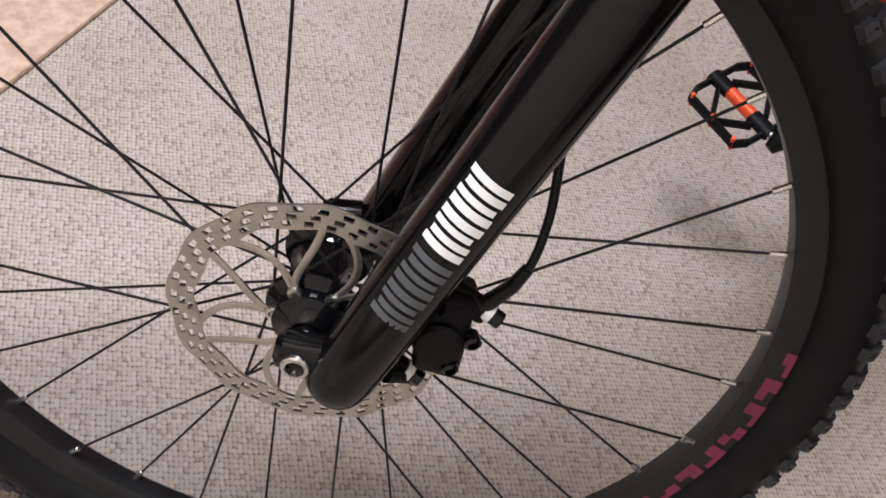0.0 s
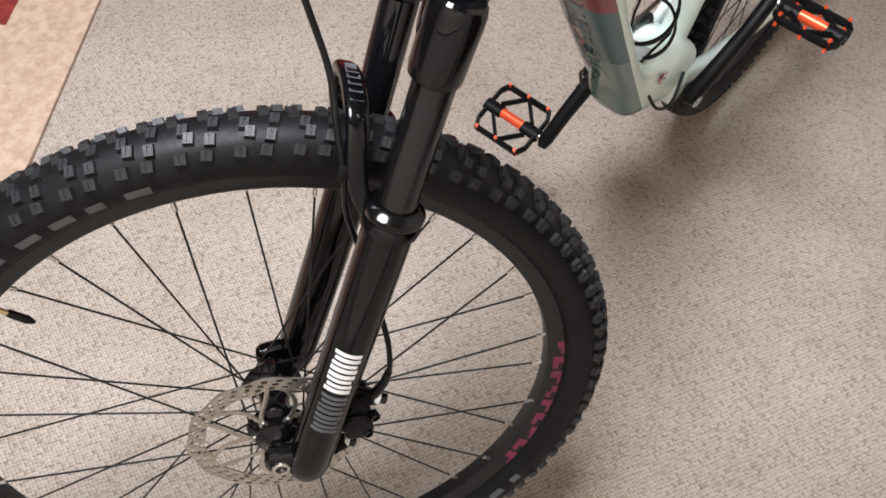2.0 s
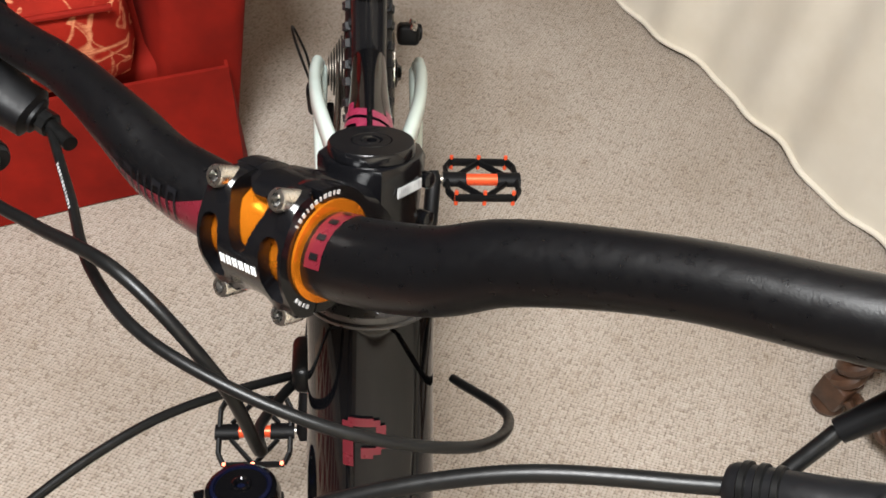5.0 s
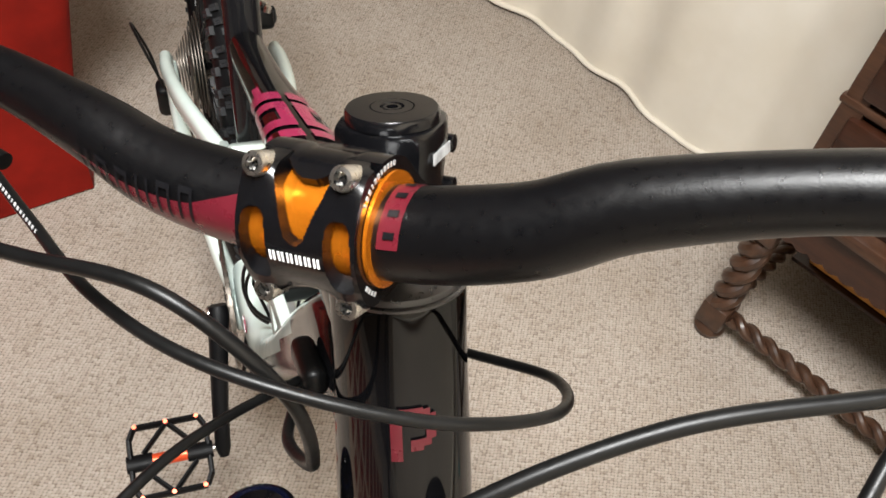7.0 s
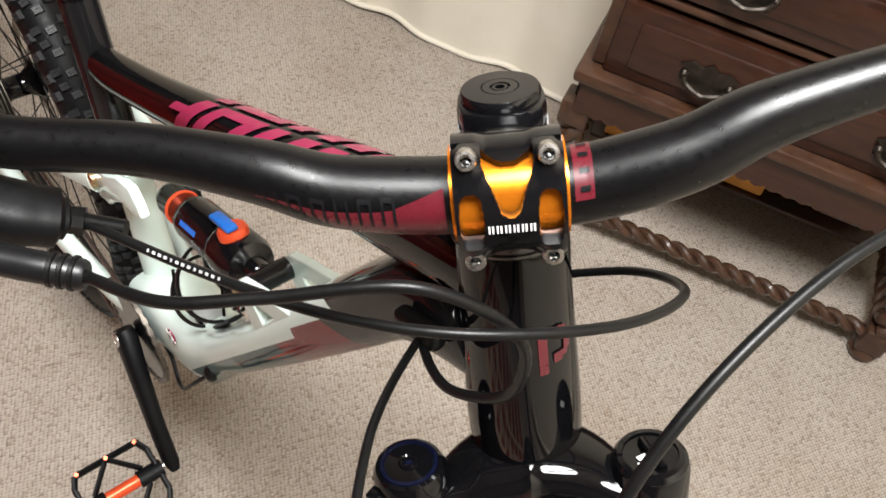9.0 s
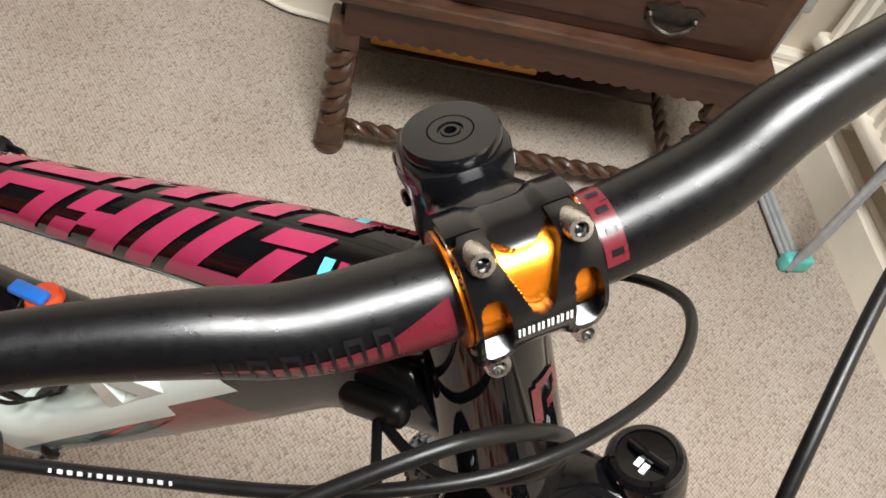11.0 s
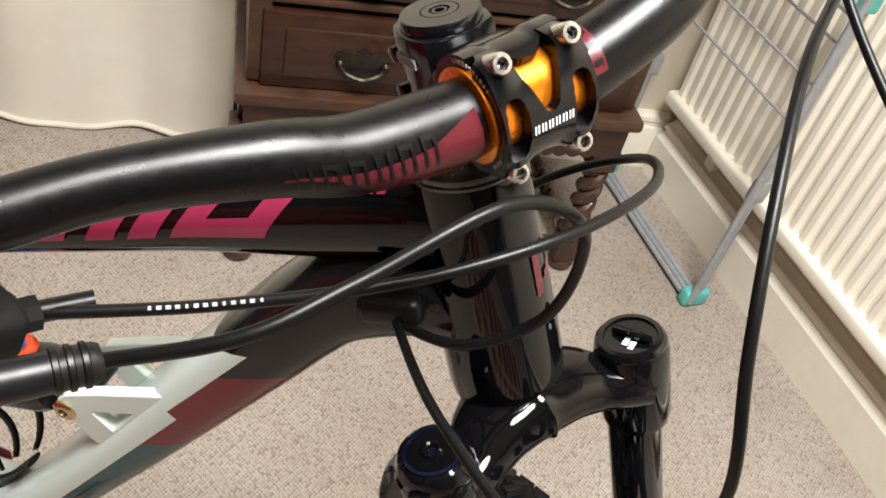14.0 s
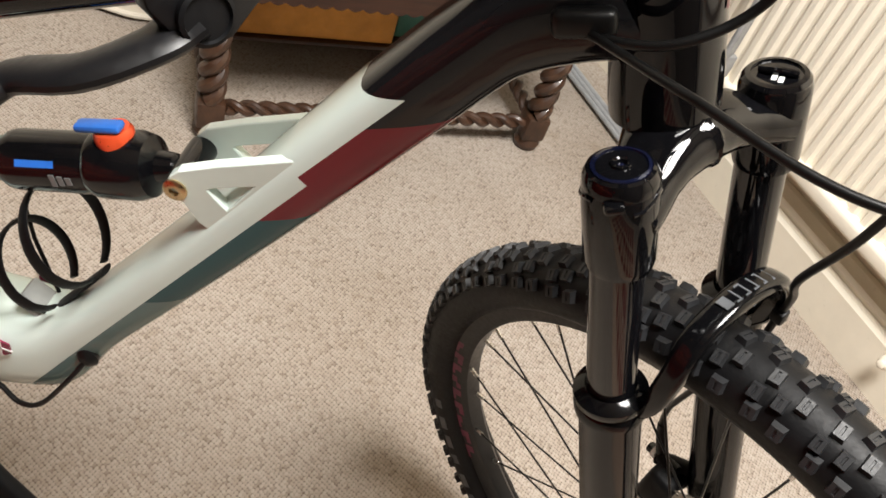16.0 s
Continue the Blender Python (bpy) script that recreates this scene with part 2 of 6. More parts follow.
def frame_paint():
    """The frame's paint, by place along the down tube: black at the head, then raspberry-brown and
    teal bands on the lower edge, mint on the rest."""
    m, t, b = nodes_of("frame_paint")
    geo = add(t, "ShaderNodeSeparateXYZ")
    t.links.new(coords(t), geo.inputs[0])
    X, Z = geo.outputs["X"], geo.outputs["Z"]

    def num(v):
        n = add(t, "ShaderNodeValue")
        n.outputs[0].default_value = v
        return n.outputs[0]

    def op(kind, p, q):
        n = add(t, "ShaderNodeMath")
        n.operation = kind
        for i, s in enumerate((p, q)):
            if isinstance(s, (int, float)):
                n.inputs[i].default_value = s
            else:
                t.links.new(s, n.inputs[i])
        return n.outputs[0]

    def line(ax, az, c):
        return op("ADD", op("ADD", op("MULTIPLY", X, ax), op("MULTIPLY", Z, az)), c)

    def above(v, k=0.0):
        return op("GREATER_THAN", v, k)

    s = line(-0.530, -0.848, 0.530 * 0.370 + 0.848 * 0.774)
    n = line(-0.848, 0.530, 0.848 * 0.370 - 0.530 * 0.774)
    low = op("LESS_THAN", n, 0.0275)
    edge = op("SUBTRACT", 0.0205, op("MULTIPLY", s, 0.010))
    strip = op("MAXIMUM", op("MULTIPLY", low, op("LESS_THAN", s, 0.104)), op("LESS_THAN", n, edge))
    black_low = above(line(-0.5, 1.0, 0.5 * 0.370 - 0.776))
    black_high = above(line(-0.37, 1.0, 0.37 * 0.342 - 0.782))
    teal = op("SUBTRACT", 1.0, above(line(-0.5, 1.0, 0.5 * 0.305 - 0.669)))
    pale = op("SUBTRACT", 1.0, above(line(-0.5, 1.0, 0.5 * 0.228 - 0.545)))
    col = None

    def over(under, mask, colour):
        x = add(t, "ShaderNodeMix")
        x.data_type = "RGBA"
        t.links.new(mask, x.inputs["Factor"])
        if isinstance(under, tuple):
            x.inputs[6].default_value = (*under, 1)
        else:
            t.links.new(under, x.inputs[6])
        if isinstance(colour, tuple):
            x.inputs[7].default_value = (*colour, 1)
        else:
            t.links.new(colour, x.inputs[7])
        return x.outputs[2]

    mint = (0.69, 0.80, 0.75)
    black = (0.008, 0.008, 0.009)
    band = over((0.165, 0.013, 0.020), teal, (0.030, 0.088, 0.098))
    band = over(band, pale, (0.13, 0.20, 0.195))
    band = over(band, black_low, black)
    body = over(mint, black_high, black)
    # above the rocker the seat tube is black too
    seat = op("MULTIPLY", op("LESS_THAN", X, 0.1), above(line(0.25, 1.0, -0.545)))
    body = over(body, seat, black)
    col = over(body, op("MULTIPLY", strip, above(X, 0.1)), band)
    t.links.new(col, b.inputs["Base Color"])
    t.links.new(ramp(t, noise_of(t, 45, 4), [(0.3, (0.07,) * 3), (0.7, (0.12,) * 3)]), b.inputs["Roughness"])
    b.inputs["Specular IOR Level"].default_value = 0.3
    return m


M_FRAME = frame_paint()
M_CARPET = carpet_material()


# ---- mesh helpers ----
ROOTS = {}


def thing(name, base, label, category, kind="", group=""):
    ob = new(name)
    ob.location = base
    ob.empty_display_size = 0.05
    ROOTS[ob.name] = Vector(base)
    return tagged(ob, label, category, group, kind)


def root_place(ob):
    while ob.parent:
        ob = ob.parent
    return ROOTS[ob.name]


def finish(name, bm, material, smooth=True, angle=35):
    mesh = bpy.data.meshes.new(name)
    bm.normal_update()
    bm.to_mesh(mesh)
    bm.free()
    mesh.materials.append(material)
    if smooth:
        mesh.polygons.foreach_set("use_smooth", [True] * len(mesh.polygons))
        mesh.set_sharp_from_angle(angle=radians(angle))
    return mesh


def part(name, bm, material, parent, label="", smooth=True, angle=35):
    """Links a bmesh, given in world coordinates, as one mesh object under a thing or a part."""
    bmesh.ops.translate(bm, verts=bm.verts, vec=-root_place(parent))
    ob = new(name, finish(name, bm, material, smooth, angle))
    ob.parent = parent
    return tagged(ob, label)


def solo(name, bm, material, label="", category="", kind="", group="", smooth=True, angle=35):
    ob = new(name, finish(name, bm, material, smooth, angle))
    ROOTS[ob.name] = Vector((0, 0, 0))
    return tagged(ob, label, category, group, kind)


def spline(points, steps=8):
    p = [Vector(q) for q in points]
    p = [2 * p[0] - p[1], *p, 2 * p[-1] - p[-2]]
    out = []
    for i in range(1, len(p) - 2):
        a, b, c, d = p[i - 1:i + 3]
        for k in range(steps):
            t = k / steps
            out.append(0.5 * (2 * b + (c - a) * t + (2 * a - 5 * b + 4 * c - d) * t * t + (3 * b - a - 3 * c + d) * t ** 3))
    out.append(p[-2])
    return out


def rings(bm, loops, close=True, caps=True):
    """Skins loops of equal length."""
    vs = [[bm.verts.new(p) for p in loop] for loop in loops]
    n = len(vs[0])
    for a, b in zip(vs, vs[1:]):
        for i in range(n if close else n - 1):
            j = (i + 1) % n
            bm.faces.new((a[i], a[j], b[j], b[i]))
    if caps and close:
        bm.faces.new(list(reversed(vs[0])))
        bm.faces.new(vs[-1])
    return vs


def tube(bm, path, radius, seg=12, up=None, flat=1.0, power=1.0, caps=True):
    """Sweeps a round, or flattened, section along a path. radius: a number, or one for each point, or pairs."""
    path = [Vector(p) for p in path]
    n = len(path)
    tang = [(path[min(i + 1, n - 1)] - path[max(i - 1, 0)]).normalized() for i in range(n)]
    ref = Vector(up) if up is not None else (Vector((0, 0, 1)) if abs(tang[0].z) < 0.9 else Vector((0, 1, 0)))
    side = tang[0].cross(ref).normalized()
    loops = []
    for i in range(n):
        if up is not None:
            side = tang[i].cross(Vector(up)).normalized()
        else:
            side = (side - tang[i] * side.dot(tang[i])).normalized()
        top = side.cross(tang[i])
        r = radius[i] if isinstance(radius, list) else radius
        ra, rb = r if isinstance(r, (list, tuple)) else (r, r * flat)
        loop = []
        for k in range(seg):
            a = 2 * math.pi * (k + 0.5) / seg
            c, s = math.cos(a), math.sin(a)
            if power != 1.0:
                c, s = math.copysign(abs(c) ** power, c), math.copysign(abs(s) ** power, s)
            loop.append(path[i] + side * (ra * c) + top * (rb * s))
        loops.append(loop)
    rings(bm, loops, True, caps)
    return bm


def tube_part(name, path, radius, material, parent, label="", **kw):
    return part(name, tube(bmesh.new(), path, radius, **kw), material, parent, label)


def basis(origin, x, y, z):
    m = Matrix.Identity(4)
    for i, axis in enumerate((x, y, z)):
        m.col[i][:3] = Vector(axis)
    m.translation = Vector(origin)
    return m


def frame_along(origin, z, hint=(0, 0, 1)):
    z = Vector(z).normalized()
    h = Vector(hint)
    if abs(z.dot(h)) > 0.95:
        h = Vector((1, 0, 0))
    x = h.cross(z).normalized()
    return basis(origin, x, z.cross(x), z)


def lathe(bm, m, profile, seg=32, caps=True):
    """Turns (radius, height) pairs round the z axis of m."""
    loops = [[m @ Vector((r * math.cos(2 * math.pi * k / seg), r * math.sin(2 * math.pi * k / seg), h)) for k in range(seg)] for r, h in profile]
    rings(bm, loops, True, caps)
    return bm


def box(bm, m, size, bevel=0.0, seg=2):
    """A box with rounded edges, its middle at the origin of m."""
    r = bmesh.ops.create_cube(bm, size=1.0)
    vs = r["verts"]
    bmesh.ops.scale(bm, verts=vs, vec=size)
    if bevel:
        es = list({e for v in vs for e in v.link_edges})
        out = bmesh.ops.bevel(bm, geom=es, offset=bevel, segments=seg, affect="EDGES", profile=0.5)
        vs = list({v for f in out["faces"] for v in f.verts} | {v for v in vs if v.is_valid})
    bmesh.ops.transform(bm, verts=vs, matrix=m)
    return bm


def plate(bm, m, outline, thick, bevel=0.0):
    """A flat outline (x, y) given thickness along z of m, from -thick/2 to thick/2."""
    lo = [bm.verts.new((x, y, -thick / 2)) for x, y in outline]
    hi = [bm.verts.new((x, y, thick / 2)) for x, y in outline]
    n = len(outline)
    fs = [bm.faces.new(list(reversed(lo))), bm.faces.new(hi)]
    for i in range(n):
        fs.append(bm.faces.new((lo[i], lo[(i + 1) % n], hi[(i + 1) % n], hi[i])))
    bmesh.ops.recalc_face_normals(bm, faces=fs)
    vs = lo + hi
    if bevel:
        es = [e for e in {e for f in fs[:2] for e in f.edges}]
        out = bmesh.ops.bevel(bm, geom=es, offset=bevel, segments=2, affect="EDGES", profile=0.5)
        vs = list({v for f in out["faces"] for v in f.verts} | {v for v in vs if v.is_valid})
    bmesh.ops.transform(bm, verts=vs, matrix=m)
    return bm


def at(*xyz):
    return Matrix.Translation(xyz)


# ---- the room ----
WIN = Vector((math.cos(radians(23)), math.sin(radians(23)), 0))     # along the window wall
WINN = Vector((-WIN.y, WIN.x, 0))                                   # out through it
C1 = Vector((0.70, 1.534, 0))                                        # corner behind the chest
RAD = Vector((0.575, -0.818, 0)).normalized()                       # along the radiator wall
RADN = Vector((RAD.y, -RAD.x, 0)) * -1                              # out of the room
if RADN.dot(Vector((1, 0.8, 0))) < 0:
    RADN = -RADN
C5 = C1 - WIN * 4.1
C2 = C1 + RAD * 3.3
C3 = Vector((0.9, -3.1, 0))
C4 = Vector((-2.9, -2.6, 0))
HIGH = 2.8


def wall(name, p, q, label, material=None):
    d = (q - p)
    n = Vector((-d.y, d.x, 0)).normalized()
    mid = (p + q) / 2
    if n.dot(mid - Vector((0, -0.6, 0))) < 0:
        n = -n
    bm = bmesh.new()
    m = basis(mid + n * 0.06 + Vector((0, 0, HIGH / 2)), d.normalized(), n, (0, 0, 1))
    box(bm, m, (d.length + 0.24, 0.12, HIGH), 0.003)
    return solo(name, bm, material or M_WALL, label, "wall", "structure")


wall("wall_window", C5, C1, "cream painted plaster wall behind the curtain")
wall("wall_radiator", C1, C2, "cream painted plaster wall behind the radiator")
# unseen walls added to close the room, kept dark so gloss blacks stay deep
wall("wall_east", C2, C3, "plain unseen wall, dark brown to cut bounced light", M_WALLDARK)
wall("wall_south", C3, C4, "plain unseen wall, dark brown to cut bounced light", M_WALLDARK)
wall("wall_west", C4, C5, "plain unseen wall, dark brown to cut bounced light", M_WALLDARK)

bm = bmesh.new()
box(bm, at(-0.2, -0.7, -0.02), (7.4, 6.4, 0.04))
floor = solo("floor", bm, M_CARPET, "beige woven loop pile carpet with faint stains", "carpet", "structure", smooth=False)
bm = bmesh.new()
box(bm, at(-0.2, -0.7, HIGH + 0.05), (7.4, 6.4, 0.1))
solo("ceiling", bm, M_CEIL, "white painted ceiling", "ceiling", "structure", smooth=False)


def skirting(name, p, q, out, high, deep, label):
    """A moulded skirting board: a flat face, a rounded step and a small top bead."""
    prof = [(0, 0), (deep, 0), (deep, high * 0.70), (deep * 0.86, high * 0.745), (deep * 0.62, high * 0.76), (deep * 0.62, high * 0.82),
            (deep * 0.78, high * 0.86), (deep * 0.72, high * 0.93), (deep * 0.4, high * 0.97), (deep * 0.3, high), (0, high)]
    bm = bmesh.new()
    rings(bm, [[b - out * x + Vector((0, 0, z)) for x, z in prof] for b in (p, q)])
    bmesh.ops.recalc_face_normals(bm, faces=bm.faces)
    return solo(name, bm, M_GLOSSCREAM, label, "skirting board", "structure", angle=30)


skirting("baseboard_window", C5 + WIN * 0.02, C1 - WIN * 0.02, WINN, 0.15, 0.022, "cream gloss moulded skirting board under the curtain")
skirting("baseboard_radiator", C1 + RAD * 0.02, C2 - RAD * 0.02, RADN, 0.145, 0.05, "cream gloss moulded skirting board under the radiator")


def radiator():
    """A long ribbed panel radiator close over the skirting."""
    base = C1 + RAD * 0.1 - RADN * 0.02
    top = thing("radiator", base, "cream enamelled ribbed panel radiator fixed above the skirting", "radiator")
    start, length, z0, z1 = -0.06, 2.68, 0.218, 0.86
    bm = bmesh.new()
    pitch, outline = 0.0333, []
    n = int(length / pitch)
    for i in range(n):
        x = i * pitch
        outline += [(x, 0.0), (x + pitch * 0.22, 0.0), (x + pitch * 0.36, 0.009), (x + pitch * 0.72, 0.009), (x + pitch * 0.86, 0.0)]
    front = [base + RAD * (start + x) - RADN * (0.040 + y) for x, y in outline]
    loops = [[p + Vector((0, 0, z)) for p in front] for z in (z0, z0 + 0.01, z1 - 0.01, z1)]
    rings(bm, loops, False)
    part("ribbed_panel", bm, M_RAD, top, angle=60)
    bm = bmesh.new()
    m = basis(base + RAD * (start + length / 2) - RADN * 0.018 + Vector((0, 0, (z0 + z1) / 2)), RAD, RADN, (0, 0, 1))
    box(bm, m, (length, 0.028, z1 - z0), 0.004)
    part("back_panel", bm, M_RAD, top)
    for z in (z0 + 0.004, z1):
        bm = bmesh.new()
        m = basis(base + RAD * (start + length / 2) - RADN * 0.038 + Vector((0, 0, z)), RAD, RADN, (0, 0, 1))
        box(bm, m, (length + 0.02, 0.052, 0.034), 0.009, 3)
        part("edge_rail", bm, M_RAD, top, "rounded edge rail")
    for k in (0.16, 1.1, 2.2):
        bm = bmesh.new()
        m = basis(base + RAD * (start + k) - RADN * 0.010 + Vector((0, 0, z0 - 0.03)), RAD, RADN, (0, 0, 1))
        box(bm, m, (0.03, 0.02, 0.08), 0.003)
        part("bracket", bm, M_RAD, top)
    # the bleed and drain plugs low on the pipework
    for k in (0.98,):
        c = base + RAD * (start + k) - RADN * 0.052 + Vector((0, 0, 0.10))
        bm = bmesh.new()
        lathe(bm, frame_along(c, -RADN), [(0.012, 0), (0.014, 0.003), (0.013, 0.01), (0.008, 0.014), (0.008, 0.02), (0.005, 0.022)], 16)
        part("drain_plug", bm, M_RAD, top, "small round painted drain plug")
    return top


radiator()


def curtain():
    """A full-length curtain in soft folds whose hem rests on the carpet."""
    left, right = -0.92, 0.235
    bm = bmesh.new()
    cols, loops = 150, []
    for j in range(26):
        f = j / 25
        z = 0.006 + f * 2.18
        loop = []
        for i in range(cols + 1):
            a = left + (right - left) * i / cols
            sway = 0.020 * math.sin(a * 10.5 + 0.6) + 0.012 * math.sin(a * 23 + 1.1 + f) + 0.007 * math.sin(a * 41 - f * 2)
            foot = (1 - f) ** 6
            b = 1.075 + sway * (0.65 + 0.35 * f) - 0.03 * foot * (0.5 + 0.5 * math.sin(a * 6.0))
            loop.append(WIN * a + WINN * b + Vector((0, 0, z + 0.004 * foot * math.sin(a * 17))))
        loops.append(loop)
    back = [[p + WINN * 0.006 for p in loop] for loop in loops]
    full = [lo + list(reversed(bk)) for lo, bk in zip(loops, back)]
    rings(bm, full, True, True)
    top = thing("curtain", WIN * -0.4 + WINN * 1.07, "long cream cotton curtain with soft folds, hem resting on the carpet", "curtain")
    part("cloth", bm, M_CURTAIN, top, angle=80)
    bm = bmesh.new()
    hem = [p + Vector((0, 0, 0.004)) - WINN * 0.004 for p in loops[0]]
    tube(bm, hem, (0.007, 0.006), 8)
    part("hem", bm, M_CURTAIN, top, "rolled bottom hem")
    bm = bmesh.new()
    tube(bm, [WIN * (left - 0.1) + WINN * 1.085 + Vector((0, 0, 2.2)), WIN * (right + 0.1) + WINN * 1.085 + Vector((0, 0, 2.2))], 0.012, 12)
    part("rail", bm, M_GLOSSCREAM, top)
    return top


curtain()

# ---- the oak chest on twisted legs ----
A3 = Vector((-0.044, 0.762, 0))
A2 = Vector((0.556, 1.059, 0))
CX = (A2 - A3).normalized()
CY = Vector((-CX.y, CX.x, 0))


def chest_place(x, y, z):
    """x along the front from one front foot, y back from the front legs, z up."""
    return A3 + CX * x + CY * y + Vector((0, 0, z))


def twist(bm, p, q, radius, turns, seg=10, steps=14):
    """A barley-twist bar: two strands wound round each other."""
    p, q = Vector(p), Vector(q)
    d = q - p
    m = frame_along(p, d)
    n = int(turns * steps)
    for phase in (0, math.pi):
        path = []
        for i in range(n + 1):
            a = phase + 2 * math.pi * turns * i / n
            path.append(m @ Vector((radius * 0.55 * math.cos(a), radius * 0.55 * math.sin(a), d.length * i / n)))
        tube(bm, path, radius * 0.62, seg)
    return bm


def chest():
    top = thing("chest_of_drawers", chest_place(0.33, 0.2, 0), "dark-stained oak chest of drawers on barley-twist legs, standing in the corner", "chest of drawers")
    W, D = 0.645, 0.38

    def block(name, x, y, z, size, material=M_OAK, label="", bev=0.003, parent=None):
        bm = bmesh.new()
        box(bm, basis(chest_place(x, y, z), CX, CY, (0, 0, 1)), size, bev)
        return part(name, bm, material, parent or top, label)

    for x in (0.012, W + 0.012):
        for y in (0, D):
            block("foot_block", x, y, 0.055, (0.05, 0.05, 0.055), M_OAKTURN, bev=0.006)
            bm = bmesh.new()
            lathe(bm, at(*chest_place(x, y, 0)), [(0.014, 0), (0.025, 0.004), (0.028, 0.014), (0.022, 0.026), (0.020, 0.03)], 18)
            part("bun_foot", bm, M_OAKTURN, top)
            bm = bmesh.new()
            twist(bm, chest_place(x, y, 0.082), chest_place(x, y, 0.262), 0.023, 2.5)
            part("twisted_leg", bm, M_OAKTURN, top, "barley-twist turned leg")
            block("leg_block", x, y, 0.285, (0.052, 0.052, 0.05), M_OAKTURN, bev=0.005)
    for a, b in (((0.012, 0), (W + 0.012, 0)), ((0.012, D), (W + 0.012, D)), ((0.012, 0), (0.012, D)), ((W + 0.012, 0), (W + 0.012, D))):
        bm = bmesh.new()
        pa, pb = chest_place(*a, 0.06), chest_place(*b, 0.06)
        d = (pb - pa).normalized() * 0.025
        twist(bm, pa + d, pb - d, 0.0135, 9 if a[1] == b[1] else 5)
        part("stretcher", bm, M_OAKTURN, top, "barley-twist stretcher")
    # the frieze under the drawers, with a scalloped lower edge
    for y, x0, x1 in ((-0.020, 0.008, 0.676), ):
        n = 26
        outline = [(x1, 0.372), (x0, 0.372)]
        for i in range(n * 4 + 1):
            x = x0 + (x1 - x0) * i / (n * 4)
            outline.append((x, 0.302 - 0.006 * abs(math.sin(math.pi * i / 4))))
        bm = bmesh.new()
        plate(bm, basis(chest_place(0, y, 0), CX, (0, 0, 1), CX.cross(Vector((0, 0, 1)))), outline, 0.018)
        part("frieze", bm, M_OAK, top, "scalloped frieze rail", angle=25)
    for x in (0.008, 0.676):
        block("side_rail", x, D / 2, 0.335, (0.016, D, 0.07))
    block("moulding", 0.342, D / 2 - 0.008, 0.378, (0.700, D + 0.075, 0.024), M_OAKEDGE, "worn projecting moulding", 0.008)
    block("carcass", 0.342, D / 2 + 0.012, 0.63, (0.664, D + 0.02, 0.475))
    block("top_board", 0.342, D / 2 - 0.006, 0.882, (0.71, D + 0.08, 0.026), M_OAKEDGE, "", 0.008)
    for row, z in enumerate((0.458, 0.618, 0.776)):
        h = (0.145, 0.135, 0.125)[row]
        block("stile_rail", 0.342, -0.008, z + h / 2 + 0.010, (W + 0.03, 0.016, 0.013), M_OAKEDGE, bev=0.004)
        drawer = block("drawer_front", 0.342, -0.012, z, (W - 0.02, 0.02, h - 0.012), M_OAK, "raised-panel drawer front", 0.006)
        block("raised_panel", 0.342, -0.0235, z, (W - 0.09, 0.008, h - 0.06), M_OAK, "", 0.004, drawer)
        for x in (0.186, 0.488):
            pull_plate = [(-0.046, 0.012), (-0.030, 0.022), (-0.012, 0.018), (0, 0.028), (0.012, 0.018), (0.030, 0.022), (0.046, 0.012), (0.034, 0.0),
                          (0.040, -0.014), (0.016, -0.016), (0, -0.024), (-0.016, -0.016), (-0.040, -0.014), (-0.034, 0)]
            bm = bmesh.new()
            plate(bm, basis(chest_place(x, -0.030, z - 0.006), CX, (0, 0, 1), CX.cross(Vector((0, 0, 1)))), pull_plate, 0.004, 0.001)
            path = [chest_place(x + s * 0.036, -0.034 - 0.012 * (1 - abs(s)), z - 0.010 - 0.017 * (1 - s * s) ** 0.5) for s in [k / 6 - 1 for k in range(13)]]
            tube(bm, path, 0.0048, 8)
            for s in (-1, 1):
                lathe(bm, frame_along(chest_place(x + s * 0.036, -0.030, z - 0.008), -CY), [(0.007, 0), (0.007, 0.004), (0.003, 0.009)], 10)
            part("drop_handle", bm, M_IRON, drawer, "dark brass drop handle")
    for x in (0.026, 0.658):
        block("corner_stile", x, -0.006, 0.63, (0.034, 0.014, 0.47), M_OAKEDGE, bev=0.003)
    return top


chest()


def stored(name, x, y, z, size, material, label, category):
    bm = bmesh.new()
    box(bm, basis(chest_place(x, y, z), CX, CY, (0, 0, 1)), size, 0.004)
    return solo(name, bm, material, label, category)


# flat boxes kept under the chest, on its stretchers
stored("shelf_board", 0.334, 0.287, 0.079, (0.60, 0.20, 0.010), M_OAK, "thin dark board resting on the stretchers", "board")
stored("cardboard_box", 0.225, 0.272, 0.149, (0.33, 0.15, 0.128), M_CARD, "orange-brown cardboard box under the chest", "box")
stored("folder", 0.445, 0.29, 0.139, (0.09, 0.13, 0.108), M_GREENBOX, "dark green card folder under the chest", "folder")
stored("paper_stack", 0.55, 0.29, 0.124, (0.09, 0.14, 0.078), M_PAPER, "stack of grey papers under the chest", "papers")


